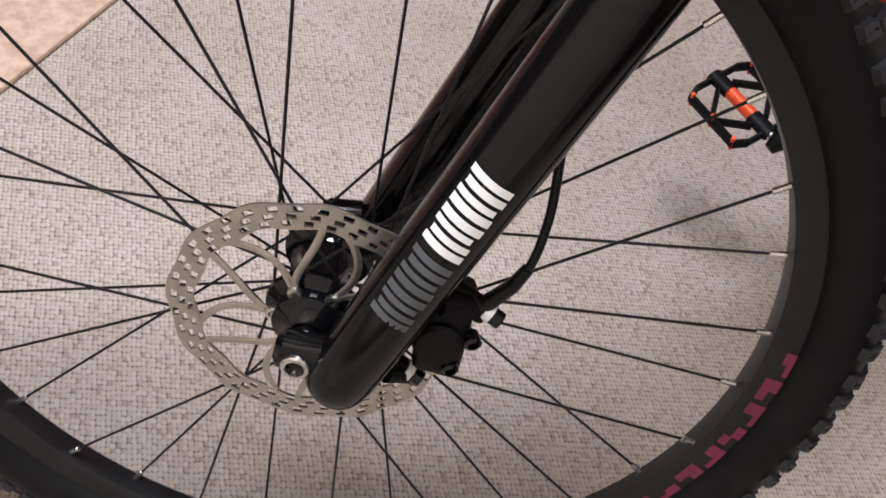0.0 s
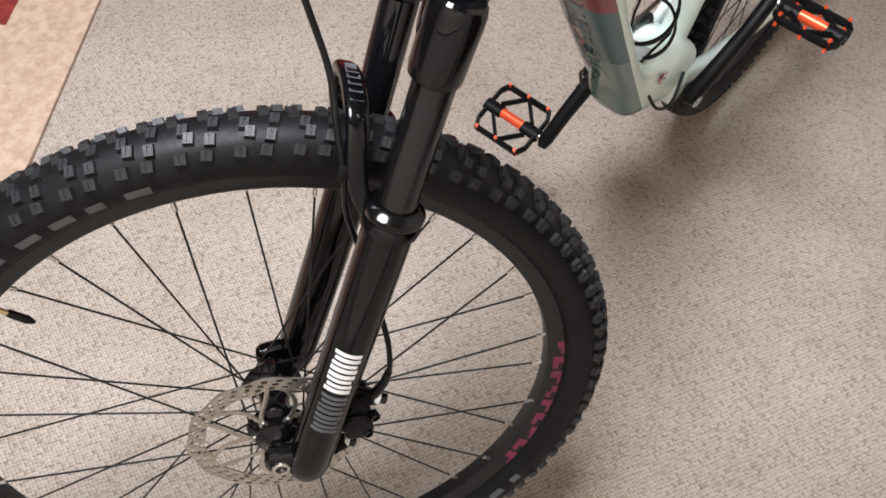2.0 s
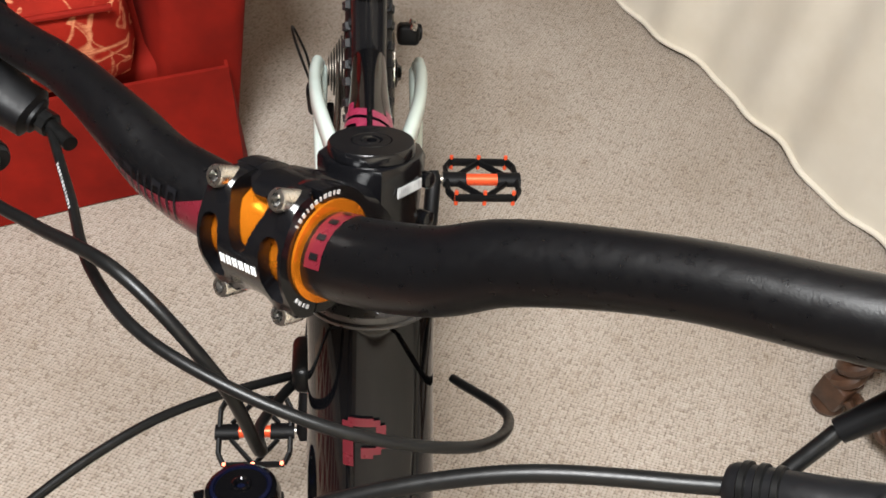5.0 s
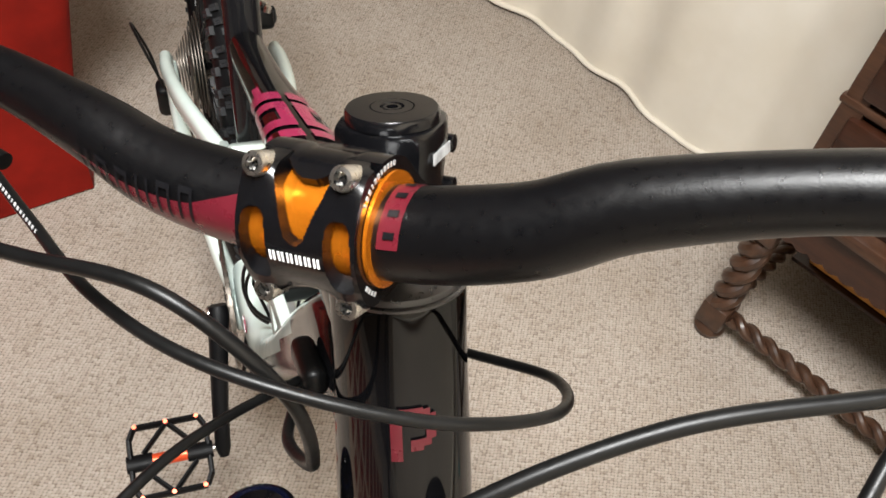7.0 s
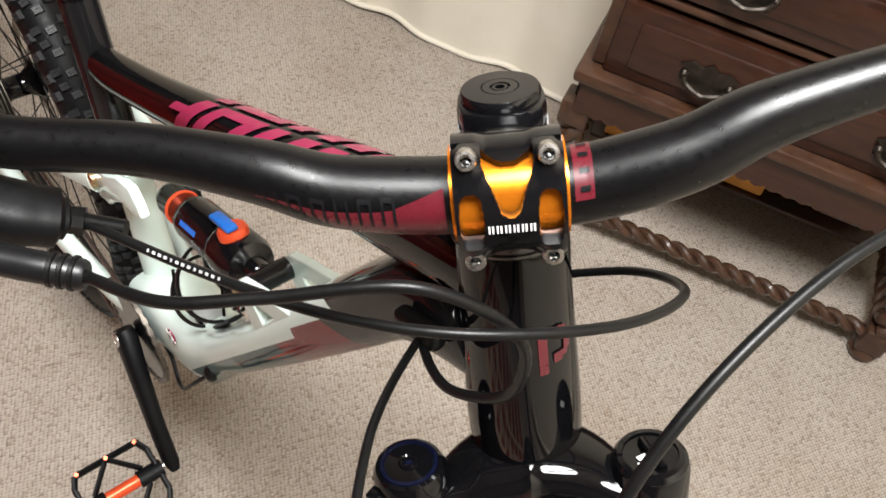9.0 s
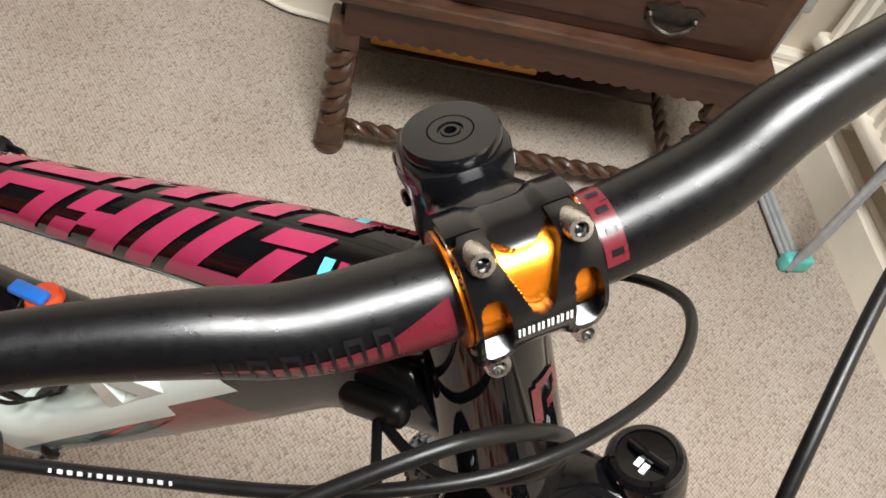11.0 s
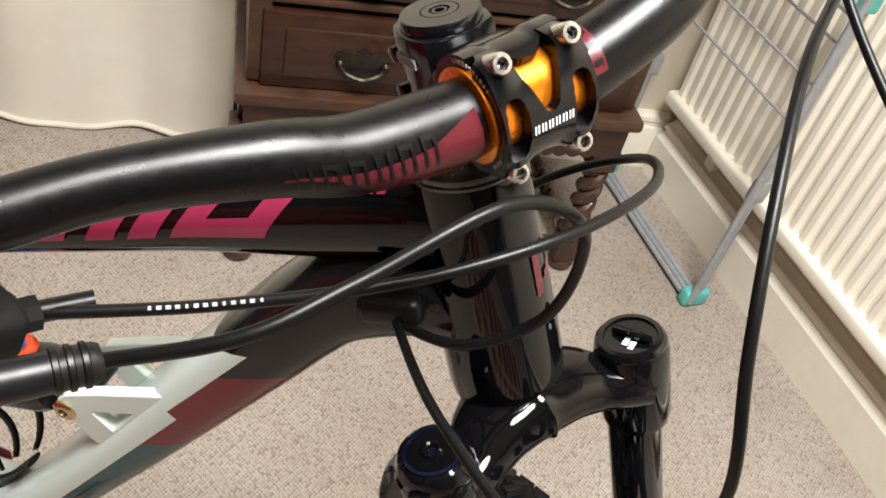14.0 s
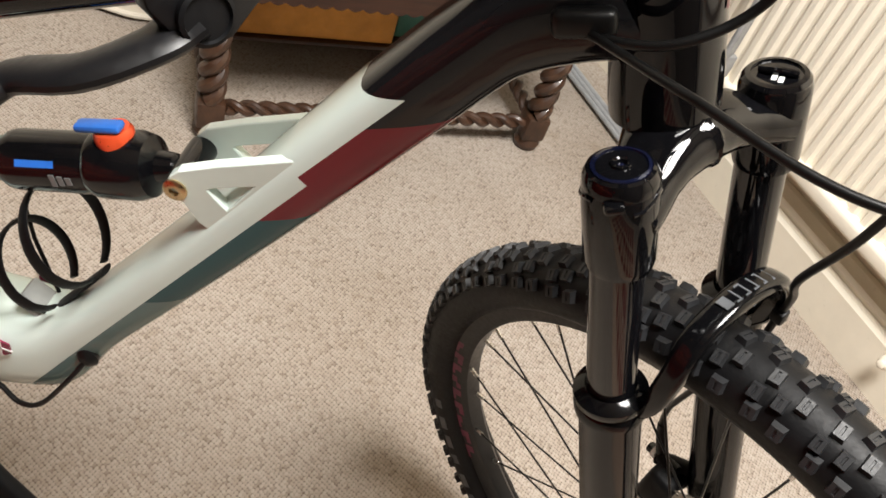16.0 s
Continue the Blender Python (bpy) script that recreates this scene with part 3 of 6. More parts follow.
# ---- the folded drying rack by the radiator ----
def rack():
    base = Vector((0.835, 1.085, 0))
    top = thing("drying_rack", base, "folded grey wire clothes-drying rack with turquoise joints leaning on the radiator", "drying rack")
    lean = (RADN * 0.012 + Vector((0, 0, 1))).normalized()
    side = RAD * -1

    def rod(a, b, r=0.0055, name="tube"):
        bm = bmesh.new()
        tube(bm, [a, b], r, 10)
        return part(name, bm, M_RACK, top)

    foot = [base, base + side * 0.42]
    for k, off in enumerate((0.0, 0.022, 0.044)):
        o = -RADN * off * 0.6 + RAD * off * 0.3 + Vector((0, 0, 0.014))
        a, b = foot[0] + o, foot[1] + o
        H = 0.72 - 0.035 * k
        rod(a, b, 0.007 if k == 0 else 0.0055)
        rod(a, a + lean * H, 0.0065)
        rod(b, b + lean * H, 0.0065)
        rod(a + lean * H, b + lean * H, 0.0065)
    for h in (0.44, 0.52, 0.60):
        rod(foot[0] + lean * h, foot[1] + lean * h, 0.0028, "wire")
    for c in foot:
        bm = bmesh.new()
        box(bm, basis(c + Vector((0, 0, 0.02)) - RADN * 0.01, RAD, RADN, (0, 0, 1)), (0.028, 0.06, 0.04), 0.008, 3)
        part("foot_cap", bm, M_TURQ, top, "turquoise plastic foot")
        for h in (0.30, 0.69):
            bm = bmesh.new()
            box(bm, basis(c + lean * h, RAD, RADN, lean), (0.022, 0.034, 0.05), 0.006)
            part("joint", bm, M_TURQ if h > 0.5 else M_RACK, top, "plastic joint")
    return top


rack()

# ---- the sofa ----
S0 = Vector((-0.570, -0.305, 0))
SX = Vector((0.317, -0.948, 0)).normalized()       # along the front
SY = Vector((-0.948, -0.317, 0)).normalized()      # towards its back


def sofa_place(x, y, z):
    return S0 + SX * x + SY * y + Vector((0, 0, z))


def soft_box(bm, m, size, round_, puff=0.0, cuts=7):
    """An upholstered block: rounded and slightly swollen."""
    r = bmesh.ops.create_cube(bm, size=1.0)
    bmesh.ops.subdivide_edges(bm, edges=list({e for v in r["verts"] for e in v.link_edges}), cuts=cuts, use_grid_fill=True)
    vs = [v for v in bm.verts if not v.tag]
    h = Vector(size) / 2
    for v in vs:
        p = Vector((v.co.x * size[0], v.co.y * size[1], v.co.z * size[2]))
        core = Vector([max(-h[i] + round_, min(h[i] - round_, p[i])) for i in range(3)])
        d = p - core
        if d.length > 1e-6:
            p = core + d.normalized() * round_
        u = Vector([p[i] / h[i] for i in range(3)])
        p += Vector((0, 0, 1)) * puff * u.z * (1 - u.x ** 2) * (1 - u.y ** 2)
        p += Vector((0, 1, 0)) * puff * 0.5 * u.y * (1 - u.x ** 2) * (1 - u.z ** 2)
        v.co = m @ p
        v.tag = True
    return bm


def sofa():
    top = thing("sofa", sofa_place(0.9, 0.45, 0), "red velvet two-seat sofa with flowered seat cushions and plain skirt", "sofa")

    def pad(name, x, y, z, size, r, material, puff=0.0, label="", tilt=0):
        bm = bmesh.new()
        m = basis(sofa_place(x, y, z), SX, SY, (0, 0, 1)) @ pose(0, 0, 0, tilt, 0, 0)
        soft_box(bm, m, size, r, puff, 9)
        return part(name, bm, material, top, label, angle=80)

    pad("base", 0.89, 0.47, 0.135, (1.86, 0.88, 0.25), 0.03, M_SOFA)
    for x in (0.445, 1.16):
        pad("seat_cushion", x, 0.36, 0.345, (0.73 if x < 1 else 0.71, 0.76, 0.19), 0.055, M_SEAT, 0.025, "flowered red seat cushion with cream scrolls")
        bm = bmesh.new()
        rim = [sofa_place(x - 0.34 + 0.68 * i / 20, -0.022, 0.418) for i in range(21)]
        tube(bm, rim, 0.006, 8)
        part("piping", bm, M_SOFA, top)
        pad("back_cushion", x, 0.70, 0.62, (0.70, 0.22, 0.48), 0.08, M_SEAT, 0.02, "flowered red back cushion", -10)
    pad("back", 0.92, 0.86, 0.45, (1.8, 0.18, 0.86), 0.07, M_SOFA)
    for x, sgn in ((-0.065, -1), (1.68, 1)):
        lean = pose(0, 0, 0, 0, sgn * 9, 0)
        bm = bmesh.new()
        soft_box(bm, basis(sofa_place(x + 0.050 + sgn * 0.010, 0.44, 0.29), SX, SY, (0, 0, 1)) @ lean, (0.17, 0.86, 0.55), 0.045, 0, 9)
        arm = part("arm", bm, M_SOFA, top, angle=80)
        bm = bmesh.new()
        path = [sofa_place(x + 0.045 + sgn * 0.075, y, 0.565) for y in (-0.012, -0.004, 0.010, 0.03, 0.3, 0.6, 0.86)]
        tube(bm, path, [0.078, 0.098, 0.108, 0.112, 0.110, 0.108, 0.10], 28)
        part("arm_roll", bm, M_SOFA, arm, "rolled padded arm top")
        bm = bmesh.new()
        face = [(math.cos(k * math.pi / 10) * 0.088, math.sin(k * math.pi / 10) * 0.088) for k in range(21)]
        tube(bm, [sofa_place(x + 0.045 + sgn * 0.075 + p, -0.011, 0.565 + q) for p, q in face], 0.005, 8)
        part("arm_piping", bm, M_SOFA, arm)
    # the valance to the floor, in shallow folds
    bm = bmesh.new()
    loops = []
    for j in range(5):
        z = 0.004 + 0.25 * j / 4
        line = []
        for i in range(121):
            x = -0.06 + 1.90 * i / 120
            flare = (1 - j / 4) * 0.012
            line.append(sofa_place(x, -0.012 - flare + 0.004 * math.sin(x * 9) * (1 - j / 4), z))
        for i in range(1, 41):
            y = 0.9 * i / 40
            line.insert(0, sofa_place(-0.062 - (1 - j / 4) * 0.012, -0.012 + y, z))
        loops.append(line)
    rings(bm, [lo + [p + SY * 0.008 + SX * 0.006 for p in reversed(lo)] for lo in loops])
    part("valance", bm, M_SOFA, top, "plain red velvet valance", angle=70)
    return top


sofa()


# ---- the rug ----
def rug():
    edge = (Vector((0.27, -1.023, 0)) - Vector((0.857, -0.614, 0)))
    ex = edge.normalized()
    ey = Vector((-ex.y, ex.x, 0))
    if ey.y > 0:
        ey = -ey
    corner = Vector((0.857, -0.614, 0)) - ex * 0.55
    top = thing("rug", corner + ex * 0.7 + ey * 0.6, "cream wool rug with a dark red woven border pattern", "rug")
    bm = bmesh.new()
    L, Wd = 1.36, 1.3
    box(bm, basis(corner + ex * L / 2 + ey * Wd / 2 + Vector((0, 0, 0.005)), ex, ey, ex.cross(ey)), (L, Wd, 0.010), 0.003)
    part("rug_field", bm, M_RUGCREAM, top)

    def patch(x, y, w, h):
        bm = bmesh.new()
        box(bm, basis(corner + ex * x + ey * y + Vector((0, 0, 0.0108)), ex, ey, ex.cross(ey)), (w, h, 0.0022), 0.0008, 1)
        part("woven_bar", bm, M_RUGRED, top)

    x = 0.1
    while x < L - 0.05:
        patch(x, 0.20, 0.085, 0.10)
        for k in range(3):
            patch(x - 0.03 + 0.03 * k, 0.285, 0.018, 0.045)
            patch(x - 0.03 + 0.03 * k, 0.345, 0.018, 0.045)
        patch(x, 0.46, 0.10, 0.14)
        x += 0.125
    for x in range(9):
        patch(0.12 + 0.14 * x, 0.85, 0.10, 0.5)
    return top


rug()

# ---- the ceiling lamp ----
top = thing("ceiling_lamp", LAMP + Vector((0, 0, 0.17)), "cream drum lamp shade hanging from the ceiling", "ceiling lamp")
bm = bmesh.new()
prof = [(0.215, -0.12), (0.225, 0.10), (0.221, 0.10), (0.211, -0.12)]
rings(bm, [[LAMP + Vector((r * math.cos(a), r * math.sin(a), h)) for a in [2 * math.pi * k / 48 for k in range(48)]] for r, h in prof + prof[:1]], True, False)
part("shade", bm, M_SHADE, top)
tube_part("cord", [LAMP + Vector((0, 0, -0.02)), LAMP + Vector((0, 0, 0.17))], 0.004, M_WHITE, top)


# ---- the mountain bike ----
# x ahead, y to the rider's left; the bottom bracket stands over the origin
HT = Vector((0.43, 0, 0.945))                                   # top of the head tube
TILT = radians(67.5)
UPV = Vector((-math.cos(TILT), 0, math.sin(TILT)))              # up the steering axis
FWD0 = Vector((math.sin(TILT), 0, math.cos(TILT)))
STEER = radians(-40.66)
FWDV = FWD0 * math.cos(STEER) + Vector((0, 1, 0)) * math.sin(STEER)
LFT = Vector((0, 1, 0)) * math.cos(STEER) - FWD0 * math.sin(STEER)
FM = basis(HT, FWDV, LFT, UPV)                                  # the turned fork and bars
HM = basis(HT, FWD0, (0, 1, 0), UPV)                            # the head tube


def FK(u, v, w):
    return FM @ Vector((u, v, w))


bike = thing("mountain_bike", (0, 0, 0), "mint, raspberry and black full-suspension mountain bike with bars turned", "bicycle")


def fork_axis(u, v, w, du, dv, dw):
    return frame_along(FK(u, v, w), FM.to_3x3() @ Vector((du, dv, dw)), UPV if abs(dw) < 0.8 else FWDV)


# -- wheels --
def wheel(prefix, centre, side, ahead, near_knobs):
    """A wheel at centre; side: along the axle to the rider's left; ahead: forward in its plane."""
    side, ahead = Vector(side).normalized(), Vector(ahead).normalized()
    up = ahead.cross(side) * -1
    if up.z < 0:
        up = -up
    wm = basis(centre, ahead, up, side)
    R, rc, hw = 0.3635, 0.3335, 0.0285

    def ring(profile, seg, name, material, label="", angle=40):
        bm = bmesh.new()
        loops = []
        for k in range(seg):
            a = 2 * math.pi * k / seg
            loops.append([wm @ Vector((r * math.cos(a), r * math.sin(a), s)) for r, s in profile])
        vs = [[bm.verts.new(p) for p in loop] for loop in loops]
        n = len(profile)
        for i in range(seg):
            for j in range(n):
                q = (j + 1) % n
                bm.faces.new((vs[i][j], vs[i][q], vs[(i + 1) % seg][q], vs[(i + 1) % seg][j]))
        bmesh.ops.recalc_face_normals(bm, faces=bm.faces)
        return part(name, bm, material, bike, label, angle=angle)

    section = []
    for k in range(22):
        a = radians(-128 + 256 * k / 21)
        section.append((rc + 0.0262 * math.cos(a), hw * math.sin(a)))
    section = section + [(0.312, 0.016), (0.312, -0.016)]
    tyre = ring(section, 160, prefix + "tyre", M_RUBBER, "black knobbly mountain bike tyre", 60)
    rim = ring([(0.2955, -0.0085), (0.2945, 0), (0.2955, 0.0085), (0.300, 0.0125), (0.3145, 0.0158), (0.3185, 0.0165), (0.3185, 0.0145), (0.309, 0.013),
                (0.309, -0.013), (0.3185, -0.0145), (0.3185, -0.0165), (0.3145, -0.0158), (0.300, -0.0125)], 160, prefix + "rim", M_RIM, "matt black deep rim", 30)
    # tread blocks
    def block(w, l, h, skew):
        bm = bmesh.new()
        top = [(-w * 0.40 + skew, -l * 0.42, h), (w * 0.40 + skew, -l * 0.38, h), (w * 0.40 + skew, l * 0.42, h), (-w * 0.40 + skew, l * 0.38, h)]
        foot = [(-w / 2, -l / 2, -0.002), (w / 2, -l / 2, -0.002), (w / 2, l / 2, -0.002), (-w / 2, l / 2, -0.002)]
        f = [bm.verts.new(p) for p in foot]
        t = [bm.verts.new(p) for p in top]
        for i in range(4):
            bm.faces.new((f[i], f[(i + 1) % 4], t[(i + 1) % 4], t[i]))
        inner = [bm.verts.new((p[0] * 0.72 + skew * 0.28, p[1] * 0.25, h)) for p in top]
        deep = [bm.verts.new((p[0] * 0.70 + skew * 0.3, p[1] * 0.18, h - 0.0009)) for p in top]
        for i in range(4):
            bm.faces.new((t[i], t[(i + 1) % 4], inner[(i + 1) % 4], inner[i]))
            bm.faces.new((inner[i], inner[(i + 1) % 4], deep[(i + 1) % 4], deep[i]))
        bm.faces.new(deep)
        return finish("knob", bm, M_KNOB, False)
    kinds = {"mid": block(0.0125, 0.0092, 0.0042, 0), "shoulder": block(0.0110, 0.0092, 0.0044, 0.0006), "edge": block(0.0105, 0.0108, 0.0050, 0.001)}
    rows = 98
    rest = bmesh.new()
    count = 0
    for k in range(rows):
        base_a = 2 * math.pi * k / rows
        lay = [("mid", -11 if k % 2 else -17, 0.0), ("mid", 17 if k % 2 else 11, 0.35), ("shoulder", -39 if k % 2 else -33, 0.18 if k % 2 else 0.5), ("shoulder", 33 if k % 2 else 39, 0.5 if k % 2 else 0.18), ("edge", -62, 0.0 if k % 2 else 0.12), ("edge", 62, 0.12 if k % 2 else 0.0)]
        for kind, tilt, off in lay:
            a = base_a + off * 2 * math.pi / rows
            ti = radians(tilt)
            radial = Vector((math.cos(a), math.sin(a), 0))
            tang = Vector((-math.sin(a), math.cos(a), 0))
            out = radial * math.cos(ti) + Vector((0, 0, 1)) * math.sin(ti)
            pos = radial * (rc + 0.0258 * math.cos(ti)) + Vector((0, 0, 1)) * (hw * math.sin(ti) * 0.985)
            across = tang.cross(out)
            loc = basis(pos, across, tang, out) @ pose(0, 0, 0, 0, 0, (7 if tilt > 0 else -7) + 2 * math.sin(k * 2.7 + tilt))
            if near_knobs and near_knobs[0] < math.degrees(a) % 360 < near_knobs[1] and count < 300:
                ob = new("knob", kinds[kind])
                ob.parent = tyre
                ob.matrix_local = Matrix.Translation(-root_place(bike)) @ wm @ loc
                count += 1
            else:
                off_i = len(rest.verts)
                rest.from_mesh(kinds[kind])
                rest.verts.ensure_lookup_table()
                bmesh.ops.transform(rest, verts=rest.verts[off_i:], matrix=wm @ loc)
    tagged(part("tread_block", rest, M_KNOB, tyre, "rows of rubber tread blocks", smooth=False), kind="stuff")
    # hub
    bm = bmesh.new()
    lathe(bm, wm, [(0.010, -0.052), (0.014, -0.050), (0.018, -0.036), (0.030, -0.032), (0.031, -0.029), (0.022, -0.024), (0.016, -0.012), (0.016, 0.012),
                   (0.022, 0.022), (0.031, 0.027), (0.030, 0.030), (0.022, 0.034), (0.023, 0.044), (0.014, 0.047), (0.010, 0.052)], 32)
    hub = part(prefix + "hub", bm, M_BLACK_GLOSS, bike, "black hub")
    # spokes, crossed
    for k in range(32):
        left = k % 2 == 1
        rim_a = 2 * math.pi * k / 32 + radians(2.0)
        lead = 1 if k % 4 < 2 else -1
        hub_a = rim_a + lead * radians(58)
        s = 0.028 if left else -0.031
        p = wm @ Vector((0.0285 * math.cos(hub_a), 0.0285 * math.sin(hub_a), s))
        q = wm @ Vector((0.297 * math.cos(rim_a), 0.297 * math.sin(rim_a), 0.004 if left else -0.004))
        bm = bmesh.new()
        tube(bm, [p, q], 0.00105, 8)
        spoke = part("spoke", bm, M_SPOKE, bike)
        bm = bmesh.new()
        d = (q - p).normalized()
        tube(bm, [q - d * 0.013, q - d * 0.0125, q - d * 0.002, q + d * 0.001], [0.0014, 0.0021, 0.0021, 0.0024], 8)
        part("nipple", bm, M_STEEL, spoke, "bright spoke nipple")
    return wm, tyre, rim, hub


AX = FK(0.051, 0, -0.644)
front_side = LFT.normalized()
FWM, front_tyre, front_rim, front_hub = wheel("front_", AX, front_side, Vector((0, 0, 1)).cross(front_side) * -1, (5, 178))
RWM, rear_tyre, rear_rim, rear_hub = wheel("rear_", Vector((-0.435, 0, 0.3645)), (0, 1, 0), (1, 0, 0), None)


def curved_patch(bm, wm, r0, r1, a0, a1, s_of_r, steps=6):
    """A sliver of print on the side of a tyre or rim, between two radii and two angles."""
    lo, hi = [], []
    for i in range(steps + 1):
        a = radians(a0 + (a1 - a0) * i / steps)
        for r, row in ((r0, lo), (r1, hi)):
            row.append(bm.verts.new(wm @ Vector((r * math.cos(a), r * math.sin(a), s_of_r(r)))))
    for i in range(steps):
        bm.faces.new((lo[i], lo[i + 1], hi[i + 1], hi[i]))


def wall_s(sign, lift=0.0006):
    def f(r):
        c = max(-1.0, min(1.0, (r - 0.3335) / 0.0262))
        return sign * (0.0285 * math.sqrt(max(0, 1 - c * c)) + lift)
    return f


def rim_s(sign):
    return lambda r: sign * (0.0125 + (r - 0.300) * (0.0158 - 0.0125) / 0.0145 + 0.0005)


# print on the tyre walls: plain bars for the maker's lettering
for sgn in (1, -1):
    for a0, marks in (((54, 5), (214, 8)) if sgn > 0 else ((196, 8), (290, 5))):
        for k in range(marks):
            bm = bmesh.new()
            a = a0 + k * 5.6
            f = wall_s(sgn)
            curved_patch(bm, FWM, 0.3232, 0.3312, a, a + (3.6 if k % 3 else 2.6), f)
            part("sidewall_print", bm, M_GREYPRINT, front_tyre, "pale grey printed bars")
    # raspberry slashes on the rim
    for a0 in (172, 352):
        for k in range(9):
            bm = bmesh.new()
            a = a0 + 4.7 * k
            curved_patch(bm, FWM, 0.3010 if k % 3 else 0.3055, 0.3142, a, a + 2.1, rim_s(sgn), 3)
            curved_patch(bm, FWM, 0.3010 if k % 2 else 0.3085, 0.3070 if k % 2 else 0.3142, a + 2.1, a + 3.9, rim_s(sgn), 3)
            part("rim_decal", bm, M_RIMPINK, front_rim, "raspberry printed rim graphic")

# valve
va = radians(42.3)
vp = [FWM @ Vector((r * math.cos(va), r * math.sin(va), 0)) for r in (0.298, 0.280, 0.279, 0.262, 0.255)]
tube_part("valve_stem", vp[:3], 0.0024, M_BRASS, front_rim, "bare brass valve stem")
tube_part("valve_cap", vp[2:], [0.0037, 0.0040, 0.0018], M_HOSE, front_rim, "black plastic valve cap")


# -- brake rotor: slotted ring with drilled holes, on six bent arms --
def rotor(wm, s, name):
    bm = bmesh.new()
    seg, half = 252, 0.0009
    rs = [0.0718, 0.0734, 0.0773, 0.0784, 0.0823, 0.0834, 0.0873, 0.0894]
    grid = {}

    def vert(i, j, z):
        key = (i % seg, j, z)
        if key not in grid:
            a = 2 * math.pi * i / seg
            r = rs[j]
            if j == len(rs) - 1:
                r += 0.0013 * math.cos(a * 12)
            if j == 0:
                r += 0.0012 * math.cos(a * 12)
            grid[key] = bm.verts.new(wm @ Vector((r * math.cos(a), r * math.sin(a), s + z * half)))
        return grid[key]
    solid = set()
    for i in range(seg):
        for j in range(len(rs) - 1):
            hole = (j == 1 and i % 7 in (0, 1, 2)) or (j == 3 and i % 7 in (2, 3, 4)) or (j == 5 and i % 7 in (4, 5, 6))
            if not hole:
                solid.add((i, j))
    for i, j in solid:
        bm.faces.new((vert(i, j, 1), vert(i, j + 1, 1), vert(i + 1, j + 1, 1), vert(i + 1, j, 1)))
        bm.faces.new((vert(i, j, -1), vert(i + 1, j, -1), vert(i + 1, j + 1, -1), vert(i, j + 1, -1)))
        for (di, dj), (p, q) in (((0, -1), ((0, 0), (1, 0))), ((0, 1), ((1, 1), (0, 1))), ((-1, 0), ((0, 1), (0, 0))), ((1, 0), ((1, 0), (1, 1)))):
            if ((i + di) % seg, j + dj) not in solid:
                a, b = (i + p[0], j + p[1]), (i + q[0], j + q[1])
                bm.faces.new((vert(*a, 1), vert(*b, 1), vert(*b, -1), vert(*a, -1)))
    ob = part(name, bm, M_ROTOR, bike, "drilled steel disc brake rotor", angle=25)
    for k in range(6):
        a = math.pi / 3 * k
        bm = bmesh.new()
        for bend in (0.5, -0.35):
            path = []
            for t in range(9):
                f = t / 8
                r = 0.026 + (0.0735 - 0.026) * f
                b = a + bend * f + 0.12 * math.sin(f * math.pi)
                path.append(wm @ Vector((r * math.cos(b), r * math.sin(b), s)))
            tube(bm, path, [(0.0026, 0.0009)] * 9, 8, up=wm.to_3x3() @ Vector((0, 0, 1)))
        part("rotor_arm", bm, M_ROTOR, ob)
    for k in range(6):
        a = math.pi / 3 * k
        bm = bmesh.new()
        lathe(bm, wm @ at(0.0235 * math.cos(a), 0.0235 * math.sin(a), s), [(0.0042, -0.001), (0.0048, 0.0008), (0.0044, 0.0028), (0.0022, 0.003), (0.002, 0.001)], 14)
        part("rotor_bolt", bm, M_STEEL, ob)
    return ob


rotor(FWM, 0.0385, "front_rotor")
rotor(RWM, 0.0385, "rear_rotor")

